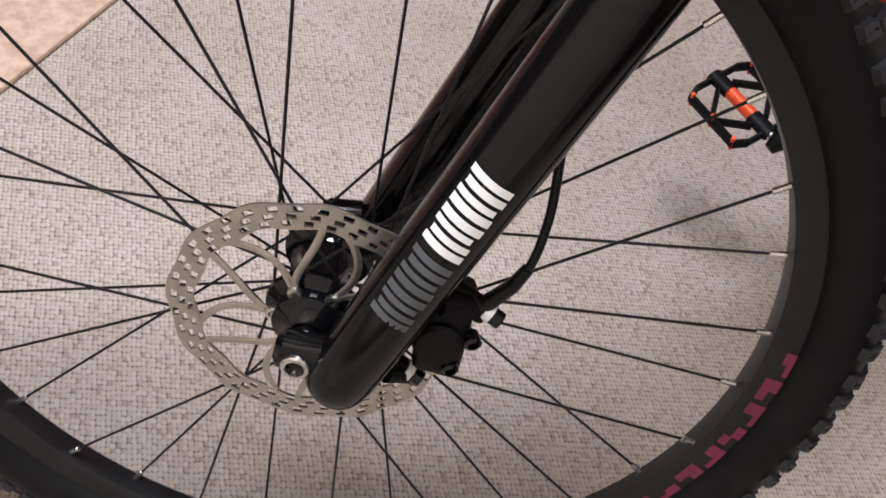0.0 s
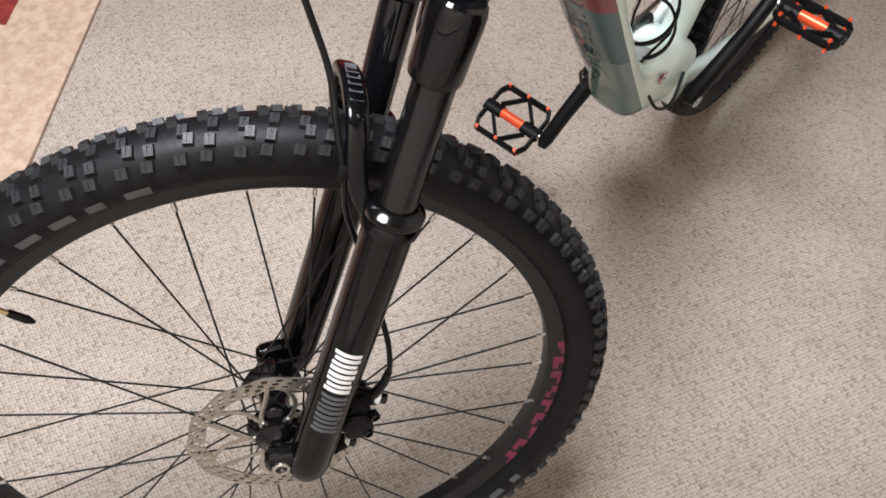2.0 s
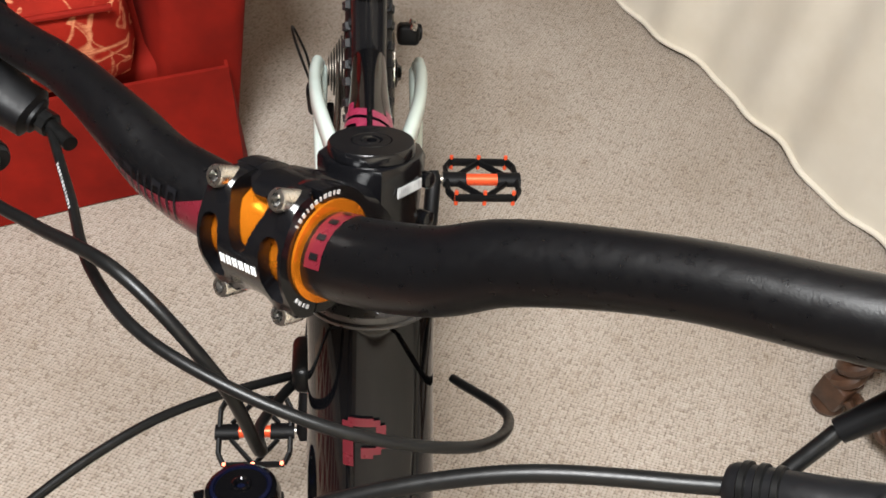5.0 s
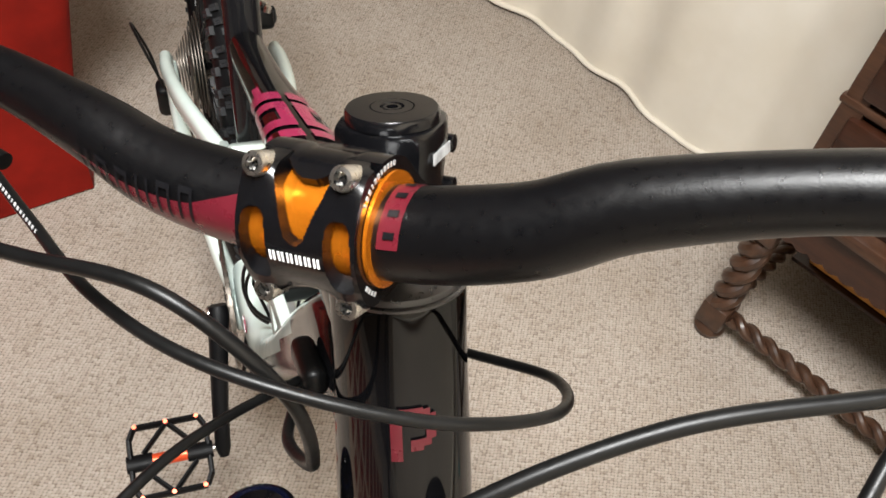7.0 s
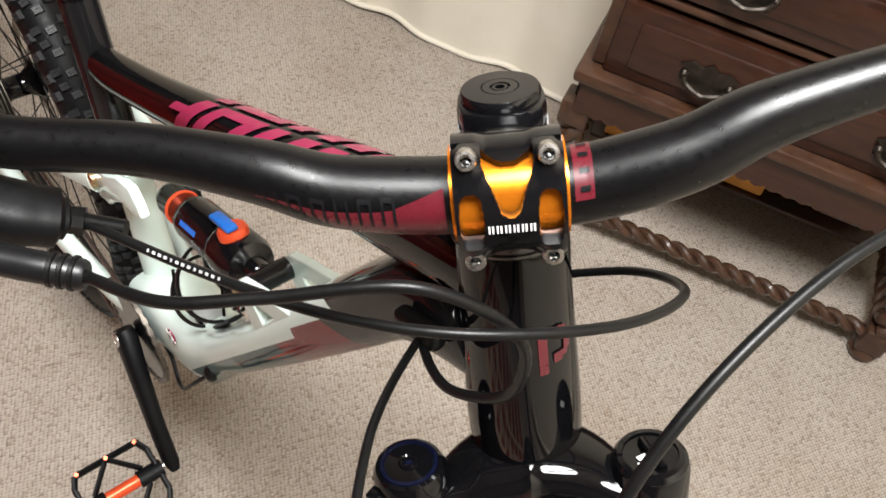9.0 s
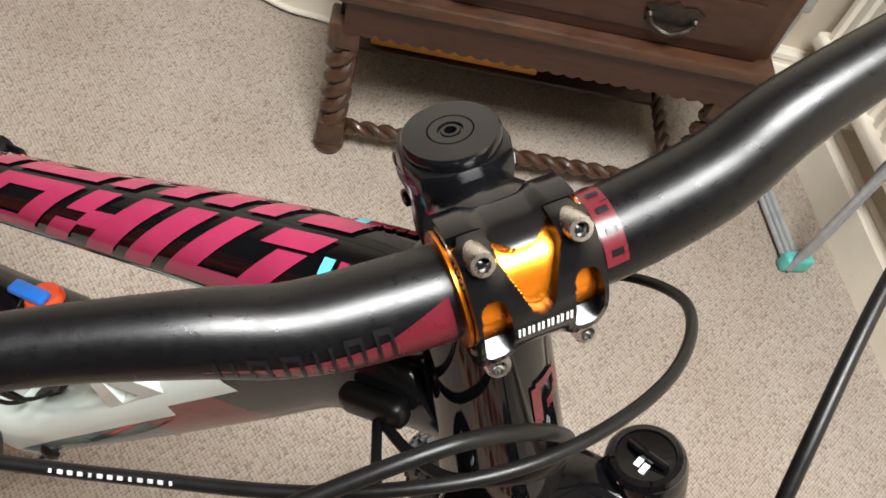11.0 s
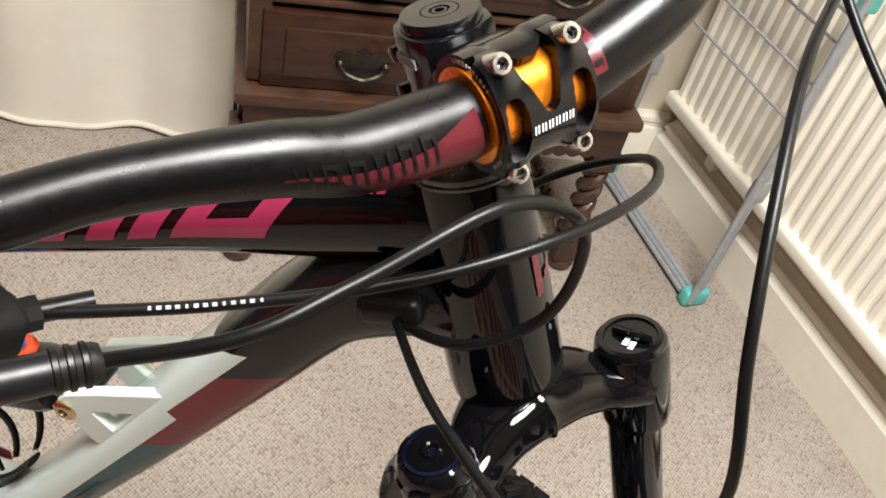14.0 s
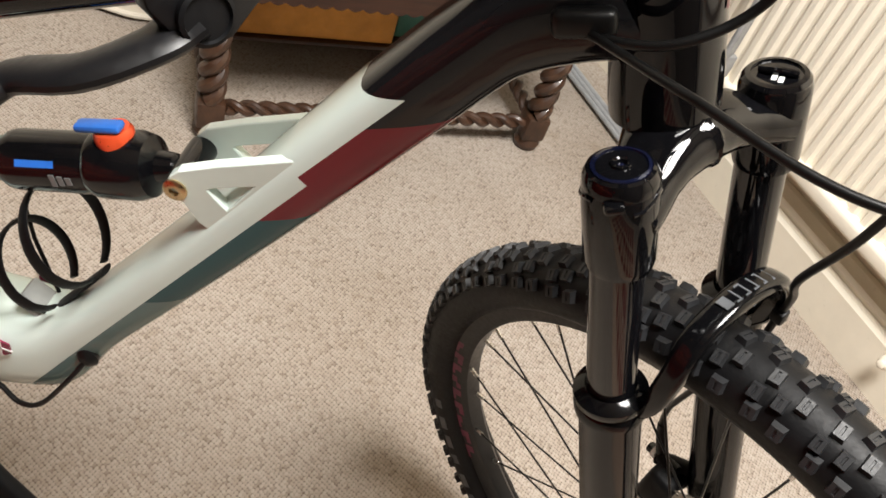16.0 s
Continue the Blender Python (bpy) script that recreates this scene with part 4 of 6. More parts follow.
# -- fork --
for v, name in ((0.065, "left"), (-0.065, "right")):
    tube_part("stanchion", [FK(0.028, v, -0.15), FK(0.022, v, -0.335)], 0.0163, M_STANCHION, bike, "gloss black stanchion", seg=32)
    bm = bmesh.new()
    lathe(bm, fork_axis(0.028, v, -0.200, 0, 0, 1), [(0.0172, 0), (0.0195, 0.002), (0.0208, 0.008), (0.0212, 0.040), (0.0212, 0.056), (0.0200, 0.0600), (0.016, 0.061)], 36)
    part("crown_sleeve", bm, M_BLACK_GLOSS, bike)
    bm = bmesh.new()
    lathe(bm, fork_axis(0.0225, v, -0.338, 0, 0, 1), [(0.0205, 0), (0.0245, 0.003), (0.0250, 0.010), (0.0232, 0.013), (0.0252, 0.0165), (0.0250, 0.021), (0.0205, 0.025), (0.0172, 0.0265), (0.0166, 0.022)], 36)
    part("dust_seal", bm, M_LOWER, bike, "ribbed dust seal")
    path = [FK(0.0225, v * 1.0, -0.325), FK(0.022, v * 1.0, -0.36), FK(0.022, v * 1.02, -0.45), FK(0.0225, v * 1.06, -0.56), FK(0.023, v * 1.10, -0.625), FK(0.0235, v * 1.10, -0.650), FK(0.0235, v * 1.10, -0.660)]
    leg = tube_part("lower_leg", spline(path, 4), [0.0205] * 1 + [0.0215] * 3 + [0.0215] * 12 + [0.0212, 0.0212, 0.021, 0.0205] + [0.0195, 0.018, 0.015, 0.010, 0.006], M_LOWER, bike, "satin black lower fork leg", seg=32)
    # dropout reaching forward to the axle
    bm = bmesh.new()
    tube(bm, [FK(0.016, v * 1.10, -0.628), FK(0.035, v * 1.08, -0.637), FK(0.052, v * 1.06, -0.643), FK(0.062, v * 1.05, -0.645), FK(0.066, v * 1.05, -0.646)], [(0.011, 0.019), (0.011, 0.0165), (0.011, 0.0145), (0.010, 0.0125), (0.006, 0.008)], 20, up=UPV, power=0.8)
    part("dropout", bm, M_LOWER, leg)
    sg = 1 if v > 0 else -1
    bm = bmesh.new()
    lathe(bm, fork_axis(0.051, v * 1.06 + sg * 0.010, -0.644, 0, sg, 0), [(0.0088, -0.004), (0.0090, 0.002), (0.0082, 0.0030), (0.0060, 0.0032), (0.0056, -0.004), (0.002, -0.005)], 24)
    part("axle_end", bm, M_STEEL, leg, "bright hollow axle end")

# axle and crown
tube_part("axle", [FK(0.051, -0.07, -0.644), FK(0.051, 0.07, -0.644)], 0.0075, M_STEM, bike)
bm = bmesh.new()
arm = [(0.034, -0.067, -0.166), (0.031, -0.058, -0.163), (0.026, -0.042, -0.158), (0.018, -0.024, -0.153), (0.012, 0, -0.151), (0.018, 0.024, -0.153), (0.026, 0.042, -0.158), (0.031, 0.058, -0.163), (0.034, 0.067, -0.166)]
size = [(0.017, 0.014), (0.018, 0.014), (0.018, 0.0135), (0.024, 0.017), (0.031, 0.020), (0.024, 0.017), (0.018, 0.0135), (0.018, 0.014), (0.017, 0.014)]
path = spline([FK(*p) for p in arm], 4)
sizes = []
for i in range(len(size) - 1):
    for k in range(4):
        f = k / 4
        sizes.append((size[i][0] * (1 - f) + size[i + 1][0] * f, size[i][1] * (1 - f) + size[i + 1][1] * f))
sizes.append(size[-1])
tube(bm, path, sizes, 24, up=UPV, power=0.85)
part("fork_crown", bm, M_BLACK_GLOSS, bike, "gloss black forged fork crown")

# caps
bm = bmesh.new()
lathe(bm, fork_axis(0.028, 0.065, -0.141, 0, 0, 1), [(0.0200, -0.004), (0.0200, 0.002), (0.0180, 0.0045), (0.0150, 0.005), (0.0146, 0.0035), (0.006, 0.003), (0.0008, 0.003)], 36)
cap = part("air_cap", bm, M_BLACK_GLOSS, bike, "black fork air cap with a wavy grip")
bm = bmesh.new()
tube(bm, spline([FK(0.018, 0.060 + 0.002, -0.1365), FK(0.026, 0.064, -0.1352), FK(0.031, 0.066, -0.1352), FK(0.039, 0.070, -0.1365)], 5), 0.0026, 10)
part("grip_ridge", bm, M_BLACK_GLOSS, cap)
for k in range(2):
    bm = bmesh.new()
    box(bm, FM @ at(0.034 - 0.0045 * k, 0.0605, -0.1372) @ pose(0, 0, 0, 0, 0, 25), (0.003, 0.006, 0.0006))
    part("cap_print", bm, M_WHITE, cap, "small white print")
bm = bmesh.new()
lathe(bm, fork_axis(0.028, -0.065, -0.143, 0, 0, 1), [(0.0200, -0.004), (0.0206, 0.000), (0.0206, 0.006), (0.0185, 0.0105), (0.0165, 0.0115), (0.0162, 0.0105)], 36)
dcap = part("damper_knob", bm, M_BLACK_GLOSS, bike, "gloss black damper knob with a blue ring")
bm = bmesh.new()
lathe(bm, fork_axis(0.028, -0.065, -0.143, 0, 0, 1), [(0.0162, 0.0100), (0.0160, 0.0120), (0.0142, 0.0124), (0.0138, 0.0112)], 36)
part("blue_ring", bm, M_BLUE, dcap)
bm = bmesh.new()
lathe(bm, fork_axis(0.028, -0.065, -0.143, 0, 0, 1), [(0.0140, 0.0104), (0.0134, 0.0115), (0.0058, 0.0120), (0.0054, 0.0135), (0.0042, 0.0140), (0.0030, 0.0132), (0.0020, 0.0105), (0.0005, 0.0103)], 28)
part("damper_dial", bm, M_BLACK_GLOSS, dcap)
bm = bmesh.new()
box(bm, FM @ at(0.040, -0.083, -0.1425) @ pose(0, 0, 0, 0, 0, -35), (0.009, 0.011, 0.005), 0.0018)
part("lockout_tab", bm, M_BLACK_GLOSS, dcap)
for ang in (0, 120, 240):
    bm = bmesh.new()
    a = radians(ang)
    tube(bm, spline([FK(0.028 + 0.0206 * math.cos(a + t), -0.065 + 0.0206 * math.sin(a + t), -0.1462 + 0.003 * math.sin(t * 3.2)) for t in (-0.5, -0.25, 0, 0.25, 0.5)], 3), 0.0016, 8)
    part("grip_groove", bm, M_STANCHION, dcap)

# arch
arch_path = [(0.030, 0.060, -0.338), (0.050, 0.058, -0.315), (0.060, 0.053, -0.288), (0.064, 0.040, -0.262), (0.065, 0.022, -0.252), (0.065, 0, -0.249)]
arch_path = arch_path + [(u, -v, w) for u, v, w in reversed(arch_path[:-1])]
bm = bmesh.new()
asz = [(0.006, 0.007), (0.0065, 0.0075), (0.006, 0.008), (0.006, 0.009), (0.0055, 0.0095), (0.0055, 0.0095)]
asz = asz + list(reversed(asz[:-1]))
path = spline([FK(*p) for p in arch_path], 5)
sizes = []
for i in range(len(asz) - 1):
    for k in range(5):
        f = k / 5
        sizes.append((asz[i][0] * (1 - f) + asz[i + 1][0] * f, asz[i][1] * (1 - f) + asz[i + 1][1] * f))
sizes.append(asz[-1])
tube(bm, path, sizes, 20, up=FWDV, power=0.6)
arch = part("fork_arch", bm, M_LOWER, bike, "black bridge between the fork legs with grey lettering bars")
for i, v in enumerate((0.028, 0.020, 0.012, 0.004, -0.004)):
    bm = bmesh.new()
    box(bm, FM @ at(0.0655, v, -0.2434 - 0.006 * (abs(v) / 0.03) ** 2), (0.0105, 0.0012, 0.0008))
    box(bm, FM @ at(0.0702, v - 0.002, -0.2432 - 0.006 * (abs(v) / 0.03) ** 2), (0.0012, 0.004, 0.0008))
    if i % 2:
        box(bm, FM @ at(0.0608, v - 0.002, -0.2432 - 0.006 * (abs(v) / 0.03) ** 2), (0.0012, 0.004, 0.0008))
    part("arch_print", bm, M_GREYPRINT, arch, "grey printed bars")
bm = bmesh.new()
box(bm, FM @ at(0.0655, -0.0135, -0.2437), (0.009, 0.007, 0.0008))
part("arch_print", bm, M_GREYPRINT, arch, "grey printed square")

# the white and grey lettering on the left leg as plain blocks that follow its curve
def leg_print(sgn):
    """Eight pairs of tall slanted bars along the leg, four white over four grey."""
    rr, pitch = 0.0219, 0.0134
    shapes = [((0.06, 0.40, -34, 34), (0.54, 0.88, -30, 34)), ((0.06, 0.36, -34, 30), (0.50, 0.88, -34, 34)), ((0.06, 0.44, -34, 34), (0.58, 0.88, -34, 28)), ((0.06, 0.38, -30, 34), (0.52, 0.88, -34, 34))]
    for k in range(8):
        bm = bmesh.new()
        top = -0.4635 - k * pitch - (0.003 if k > 3 else 0)
        for s0, s1, lo, hi in shapes[k % 4]:
            rows = []
            for f in (s0, s1):
                row = []
                for t in range(9):
                    deg = lo + (hi - lo) * t / 8
                    a = radians(deg + 78)
                    w = top - f * pitch - deg * 0.00004
                    v0 = 0.065 * (1.02 + 0.04 * max(0, min(1, (-w - 0.45) / 0.11)))
                    row.append(bm.verts.new(FK(0.0225 + rr * math.cos(a), sgn * (v0 + rr * math.sin(a)), w)))
                rows.append(row)
            for t in range(8):
                bm.faces.new((rows[0][t], rows[0][t + 1], rows[1][t + 1], rows[1][t]))
        part("leg_print", bm, M_WHITE if k < 4 else M_GREYPRINT, bike, "white printed bars" if k < 4 else "grey printed bars", smooth=False)


leg_print(1)

# front brake caliper behind the left leg
cal = FM @ at(-0.016, 0.048, -0.590)
bm = bmesh.new()
box(bm, cal @ pose(0, 0, 0, 0, 20, 0), (0.030, 0.034, 0.060), 0.007, 3)
lathe(bm, cal @ pose(0.002, 0.014, 0, -90, 0, 0), [(0.015, 0), (0.0155, 0.006), (0.013, 0.009), (0.004, 0.0095), (0.001, 0.0095)], 24)
caliper = part("front_caliper", bm, M_LEVER, bike, "black hydraulic disc brake caliper")
for u, w in ((-0.026, -0.560), (-0.012, -0.630)):
    bm = bmesh.new()
    lathe(bm, fork_axis(u + 0.012, 0.052, w, -1, 0.15, -0.1), [(0.0055, -0.012), (0.0062, 0.0), (0.0062, 0.012)], 16)
    part("mount_bolt", bm, M_LEVER, caliper)
    bm = bmesh.new()
    lathe(bm, fork_axis(u - 0.001, 0.054, w - 0.0012, -1, 0.15, -0.1), [(0.0067, 0), (0.0067, 0.005), (0.005, 0.0055)], 16)
    part("bolt_washer", bm, M_WHITE, caliper, "white thread-locked washer")
    bm = bmesh.new()
    lathe(bm, fork_axis(u - 0.007, 0.055, w - 0.002, -1, 0.15, -0.1), [(0.0055, 0), (0.0055, 0.006), (0.003, 0.0065), (0.0028, 0.004)], 16)
    part("bolt_head", bm, M_STEM, caliper)
for dv, w in ((0.066, -0.578), (0.066, -0.604)):
    bm = bmesh.new()
    lathe(bm, fork_axis(-0.030, dv, w, -0.3, 1, 0), [(0.005, -0.006), (0.0055, 0.002), (0.0035, 0.0035), (0.003, 0)], 14)
    part("bleed_bolt", bm, M_STEM, caliper)
bm = bmesh.new()
tube(bm, [FK(0.0, 0.063, -0.565), FK(-0.014, 0.056, -0.562), FK(-0.028, 0.053, -0.566)], [(0.008, 0.007), (0.008, 0.007), (0.007, 0.006)], 14)
part("caliper_bracket", bm, M_LEVER, caliper)
bm = bmesh.new()
tube(bm, [FK(0.0, 0.063, -0.632), FK(-0.010, 0.056, -0.634), FK(-0.018, 0.053, -0.636)], [(0.008, 0.007), (0.008, 0.007), (0.006, 0.006)], 14)
part("caliper_bracket", bm, M_LEVER, caliper)

# -- head tube, headset, stem --
bm = bmesh.new()
lathe(bm, HM, [(0.026, -0.142), (0.0312, -0.140), (0.0318, -0.130), (0.0315, -0.110), (0.0300, -0.070), (0.0285, -0.030), (0.0282, -0.006), (0.0278, -0.002), (0.020, -0.001)], 48)
part("head_tube", bm, M_BLACK_GLOSS, bike, "gloss black tapered head tube")
bm = bmesh.new()
lathe(bm, HM, [(0.0275, -0.002), (0.0284, 0.0008), (0.0282, 0.003), (0.0225, 0.009), (0.0185, 0.0105), (0.0175, 0.0105)], 48)
part("headset_cover", bm, M_HEADSET, bike, "dark grey conical headset cover")
bm = bmesh.new()
lathe(bm, HM, [(0.0276, -0.0026), (0.0290, -0.0022), (0.0292, -0.0008), (0.0284, -0.0002)], 48)
part("headset_seam", bm, M_HEADSET, bike, "bright steel bearing edge")
bm = bmesh.new()
lathe(bm, FM, [(0.0172, 0.010), (0.0175, 0.011), (0.0175, 0.0225), (0.0172, 0.0235)], 40)
part("headset_spacer", bm, M_STEM, bike, "black carbon weave spacer")
# the steerer clamp: a faceted block, waisted below its flat top, with the neck running into the bar clamp
bm = bmesh.new()
CLAMP = [(-0.0212, -0.0085), (-0.0212, 0.0085), (-0.0150, 0.0160), (-0.0070, 0.0192), (0.0050, 0.0196), (0.0140, 0.0170), (0.0180, 0.0080), (0.0180, -0.0080),
         (0.0140, -0.0170), (0.0050, -0.0196), (-0.0070, -0.0192), (-0.0150, -0.0160)]
levels = [(0.0236, 0.88), (0.0250, 0.93), (0.0300, 0.94), (0.0400, 0.91), (0.0500, 0.95), (0.0575, 1.0), (0.0630, 1.0), (0.0648, 0.97), (0.0652, 0.93)]
rings(bm, [[FK(u * k, v * k, w) for u, v in CLAMP] for w, k in levels])
neck = [FK(0.002, 0, 0.0425), FK(0.012, 0, 0.0435), FK(0.020, 0, 0.0445), FK(0.028, 0, 0.0460), FK(0.036, 0, 0.0470), FK(0.042, 0, 0.0470)]
tube(bm, neck, [(0.0178, 0.0170), (0.0168, 0.0160), (0.0165, 0.0160), (0.0182, 0.0180), (0.0205, 0.0208), (0.0208, 0.0215)], 32, up=UPV, power=0.62)
bmesh.ops.recalc_face_normals(bm, faces=bm.faces)
stem = part("stem", bm, M_STEM, bike, "machined black stem with an orange clamp sleeve", angle=28)
for w in (0.034, 0.052):
    bm = bmesh.new()
    lathe(bm, fork_axis(-0.0165, -0.0185, w, 0, 1, 0), [(0.0020, 0), (0.0036, 0.0006), (0.0036, 0.0364), (0.0020, 0.037)], 16)
    part("pinch_bolt", bm, M_STEM, stem, "black pinch bolt")
bm = bmesh.new()
lathe(bm, FM, [(0.0166, 0.0645), (0.0178, 0.0655), (0.0178, 0.0688), (0.0170, 0.0700), (0.0084, 0.0702), (0.0081, 0.0695), (0.0078, 0.0702), (0.0046, 0.0702), (0.0043, 0.0694), (0.0036, 0.0694), (0.0033, 0.0700), (0.0022, 0.0700)], 56, False)
lathe(bm, FM, [(0.0022, 0.0700), (0.0021, 0.0672), (0.0002, 0.0670)], 6, False)
part("top_cap", bm, M_STEM, stem, "round black top cap with a socket bolt")
BC = Vector((0.0485, 0, 0.0470))        # middle of the bar clamp


def clamp_point(theta, v, r):
    a = radians(theta)
    return FK(BC.x + r * math.cos(a), v, BC.z + r * math.sin(a))


def shell(name, t0, t1, half, r_out, r_in, hole, nt, nv, material, label):
    """A curved plate round the bar with openings: hole(theta, v) is true where it is open."""
    bm = bmesh.new()
    grid = {}

    def vert(i, j, outer):
        key = (i, j, outer)
        if key not in grid:
            th = t0 + (t1 - t0) * i / nt
            v = -half + 2 * half * j / nv
            grid[key] = bm.verts.new(clamp_point(th, v, r_out(th, v) if outer else r_in))
        return grid[key]
    solid = {(i, j) for i in range(nt) for j in range(nv) if not hole(t0 + (t1 - t0) * (i + 0.5) / nt, -half + 2 * half * (j + 0.5) / nv)}
    for i, j in solid:
        bm.faces.new((vert(i, j, 1), vert(i, j + 1, 1), vert(i + 1, j + 1, 1), vert(i + 1, j, 1)))
        bm.faces.new((vert(i, j, 0), vert(i + 1, j, 0), vert(i + 1, j + 1, 0), vert(i, j + 1, 0)))
        for di, dj, p, q in ((-1, 0, (i, j), (i, j + 1)), (1, 0, (i + 1, j + 1), (i + 1, j)), (0, -1, (i + 1, j), (i, j)), (0, 1, (i, j + 1), (i + 1, j + 1))):
            if (i + di, j + dj) not in solid:
                bm.faces.new((vert(*p, 1), vert(*p, 0), vert(*q, 0), vert(*q, 1)))
    bmesh.ops.recalc_face_normals(bm, faces=bm.faces)
    return part(name, bm, material, stem, label, angle=40)


def face_hole(th, v):
    # tall slot each side
    for s in (-1, 1):
        dv, dt = (v - s * 0.0152) / 0.0046, (th + 4) / 31
        if dv * dv * dv * dv + dt ** 4 < 1:
            return True
    # central wedge, wide above
    if th > 3:
        w = 0.0030 + min(1.0, (th - 3) / 50) ** 1.15 * 0.0072
        if abs(v) < w and not (th < 9 and abs(v) > ((th - 3) / 6) ** 0.5 * w):
            return True
    # rounded upper corners outside the bolts
    if th > 70 and abs(v) > 0.0200 - (th - 70) / 10 * 0.002:
        return True
    # notch below
    if th < -46 and abs(v) < 0.0045 * (-(th + 46) / 14) ** 0.5:
        return True
    return False


def face_out(th, v):
    r = 0.0245
    # bosses for the four bolts
    for s in (-1, 1):
        for bt in (57, -52):
            d = ((v - s * 0.0155) / 0.0065) ** 2 + ((th - bt) / 15) ** 2
            r += 0.0045 * math.exp(-d)
    return r


shell("faceplate", -68, 80, 0.0214, face_out, 0.0192, face_hole, 110, 90, M_STEM, "black stem faceplate with cut-outs")


def tongue_open(th, v):
    # a curved front lip reaches down between the faceplate's arms
    if abs(v) < 0.0100:
        return th < 57 + 17 * (v / 0.0100) ** 2
    return th < 83.5


def clamp_out(th, v):
    f = max(0.0, min(1.0, (abs(v) - 0.0070) / 0.0060))
    arms = f * f * (3 - 2 * f)
    return 0.0230 + 0.0012 * arms


shell("rear_clamp", 56, 290, 0.0214, clamp_out, 0.0192, tongue_open, 156, 60, M_STEM, "")
bm = bmesh.new()
lathe(bm, fork_axis(BC.x, -0.0232, BC.z, 0, 1, 0), [(0.0162, 0), (0.0196, 0.0003), (0.0196, 0.0015), (0.0188, 0.002), (0.0188, 0.0444), (0.0196, 0.0449), (0.0196, 0.0461), (0.0162, 0.0464)], 48)
part("clamp_sleeve", bm, M_ORANGE, stem, "shiny orange anodised sleeve")
for s in (-1, 1):
    for th, r in ((57, 0.0275), (-52, 0.0268)):
        c = clamp_point(th, s * 0.0155, r)
        ax = FM.to_3x3() @ Vector((0.93, 0, 0.36 if th > 0 else 0.2))
        m = frame_along(c, ax, UPV)
        bm = bmesh.new()
        lathe(bm, m, [(0.0043, -0.006), (0.0043, 0.0035), (0.0038, 0.0045), (0.0024, 0.0046)], 20, False)
        hexa = [(0.0024, 0.0046), (0.0023, 0.0012), (0.0001, 0.001)]
        lathe(bm, m, hexa, 6, False)
        part("clamp_bolt", bm, M_STEEL, stem, "bright socket-head bolt")
# the maker's mark on the faceplate: plain pale blocks, each with a dark slit
def face_bar(name, th, v, wide, high, r, label):
    bm = bmesh.new()
    a = radians(th)
    m = basis(clamp_point(th, v, r), LFT, FM.to_3x3() @ Vector((-math.sin(a), 0, math.cos(a))), FM.to_3x3() @ Vector((math.cos(a), 0, math.sin(a))))
    for x, w_ in ((-0.28, 0.26), (0.26, 0.28)):
        box(bm, m @ at(x * wide, 0, 0), (w_ * wide, high, 0.0003))
    return part(name, bm, M_WHITE, stem, label, smooth=False)


for k in range(6):
    face_bar("faceplate_print", -8.0, -0.0081 + k * 0.0032, 0.0026, 0.0036, 0.02465, "white printed bars")
for s in (-1, 1):
    # the same mark on both flanks of the steerer clamp
    for k in range(6):
        bm = bmesh.new()
        m = basis(FK(-0.0068 + 0.0026 * k, s * 0.0196, 0.0545), FWDV, LFT, UPV)
        for x, z, w_, h_ in ((-0.0007, 0, 0.0006, 0.0044), (0.0006, 0, 0.0004, 0.0044)):
            box(bm, m @ at(x, 0, z), (w_, 0.0006, h_))
        part("stem_print", bm, M_COLLARPRINT, stem, "white printed block", smooth=False)
    # small sizes printed round the edge of the clamp, too small to read
    for k in range(15):
        th = 44 + 6 * k if k < 11 else -56 + 6 * (k - 11)
        a = radians(th)
        bm = bmesh.new()
        m = basis(clamp_point(th, s * 0.0215, 0.0219), FM.to_3x3() @ Vector((-math.sin(a), 0, math.cos(a))), FM.to_3x3() @ Vector((math.cos(a), 0, math.sin(a))), LFT * s)
        box(bm, m, (0.0014 if k % 3 else 0.0008, 0.0016, 0.0003))
        part("edge_print", bm, M_COLLARPRINT, stem, "tiny white printed bar", smooth=False)

# -- handlebar --
left_bar = [(0.049, 0, 0.0470), (0.0495, 0.030, 0.0470), (0.0515, 0.07, 0.0572), (0.050, 0.10, 0.0705), (0.048, 0.15, 0.0828), (0.048, 0.20, 0.0895), (0.045, 0.27, 0.1005), (0.040, 0.33, 0.106), (0.034, 0.405, 0.1105)]
right_bar = [(0.0475, -0.030, 0.0465), (0.047, -0.07, 0.0520), (0.044, -0.10, 0.0625), (0.036, -0.15, 0.0735), (0.033, -0.20, 0.0800), (0.029, -0.27, 0.0945), (0.024, -0.33, 0.1020), (0.017, -0.405, 0.1080)]
bar_path = spline([FK(*p) for p in list(reversed(right_bar)) + left_bar], 6)


def bar_radius(v):
    v = abs(v)
    if v < 0.035:
        return 0.0159
    if v < 0.16:
        f = (v - 0.035) / 0.125
        return 0.0159 + (0.0112 - 0.0159) * f * f * (3 - 2 * f)
    return 0.0112


inv = FM.inverted()
bm = bmesh.new()
tube(bm, bar_path, [bar_radius((inv @ p).y) for p in bar_path], 36, up=UPV)
handlebar = part("handlebar", bm, M_BAR, bike, "matt black riser handlebar with raspberry graphics")


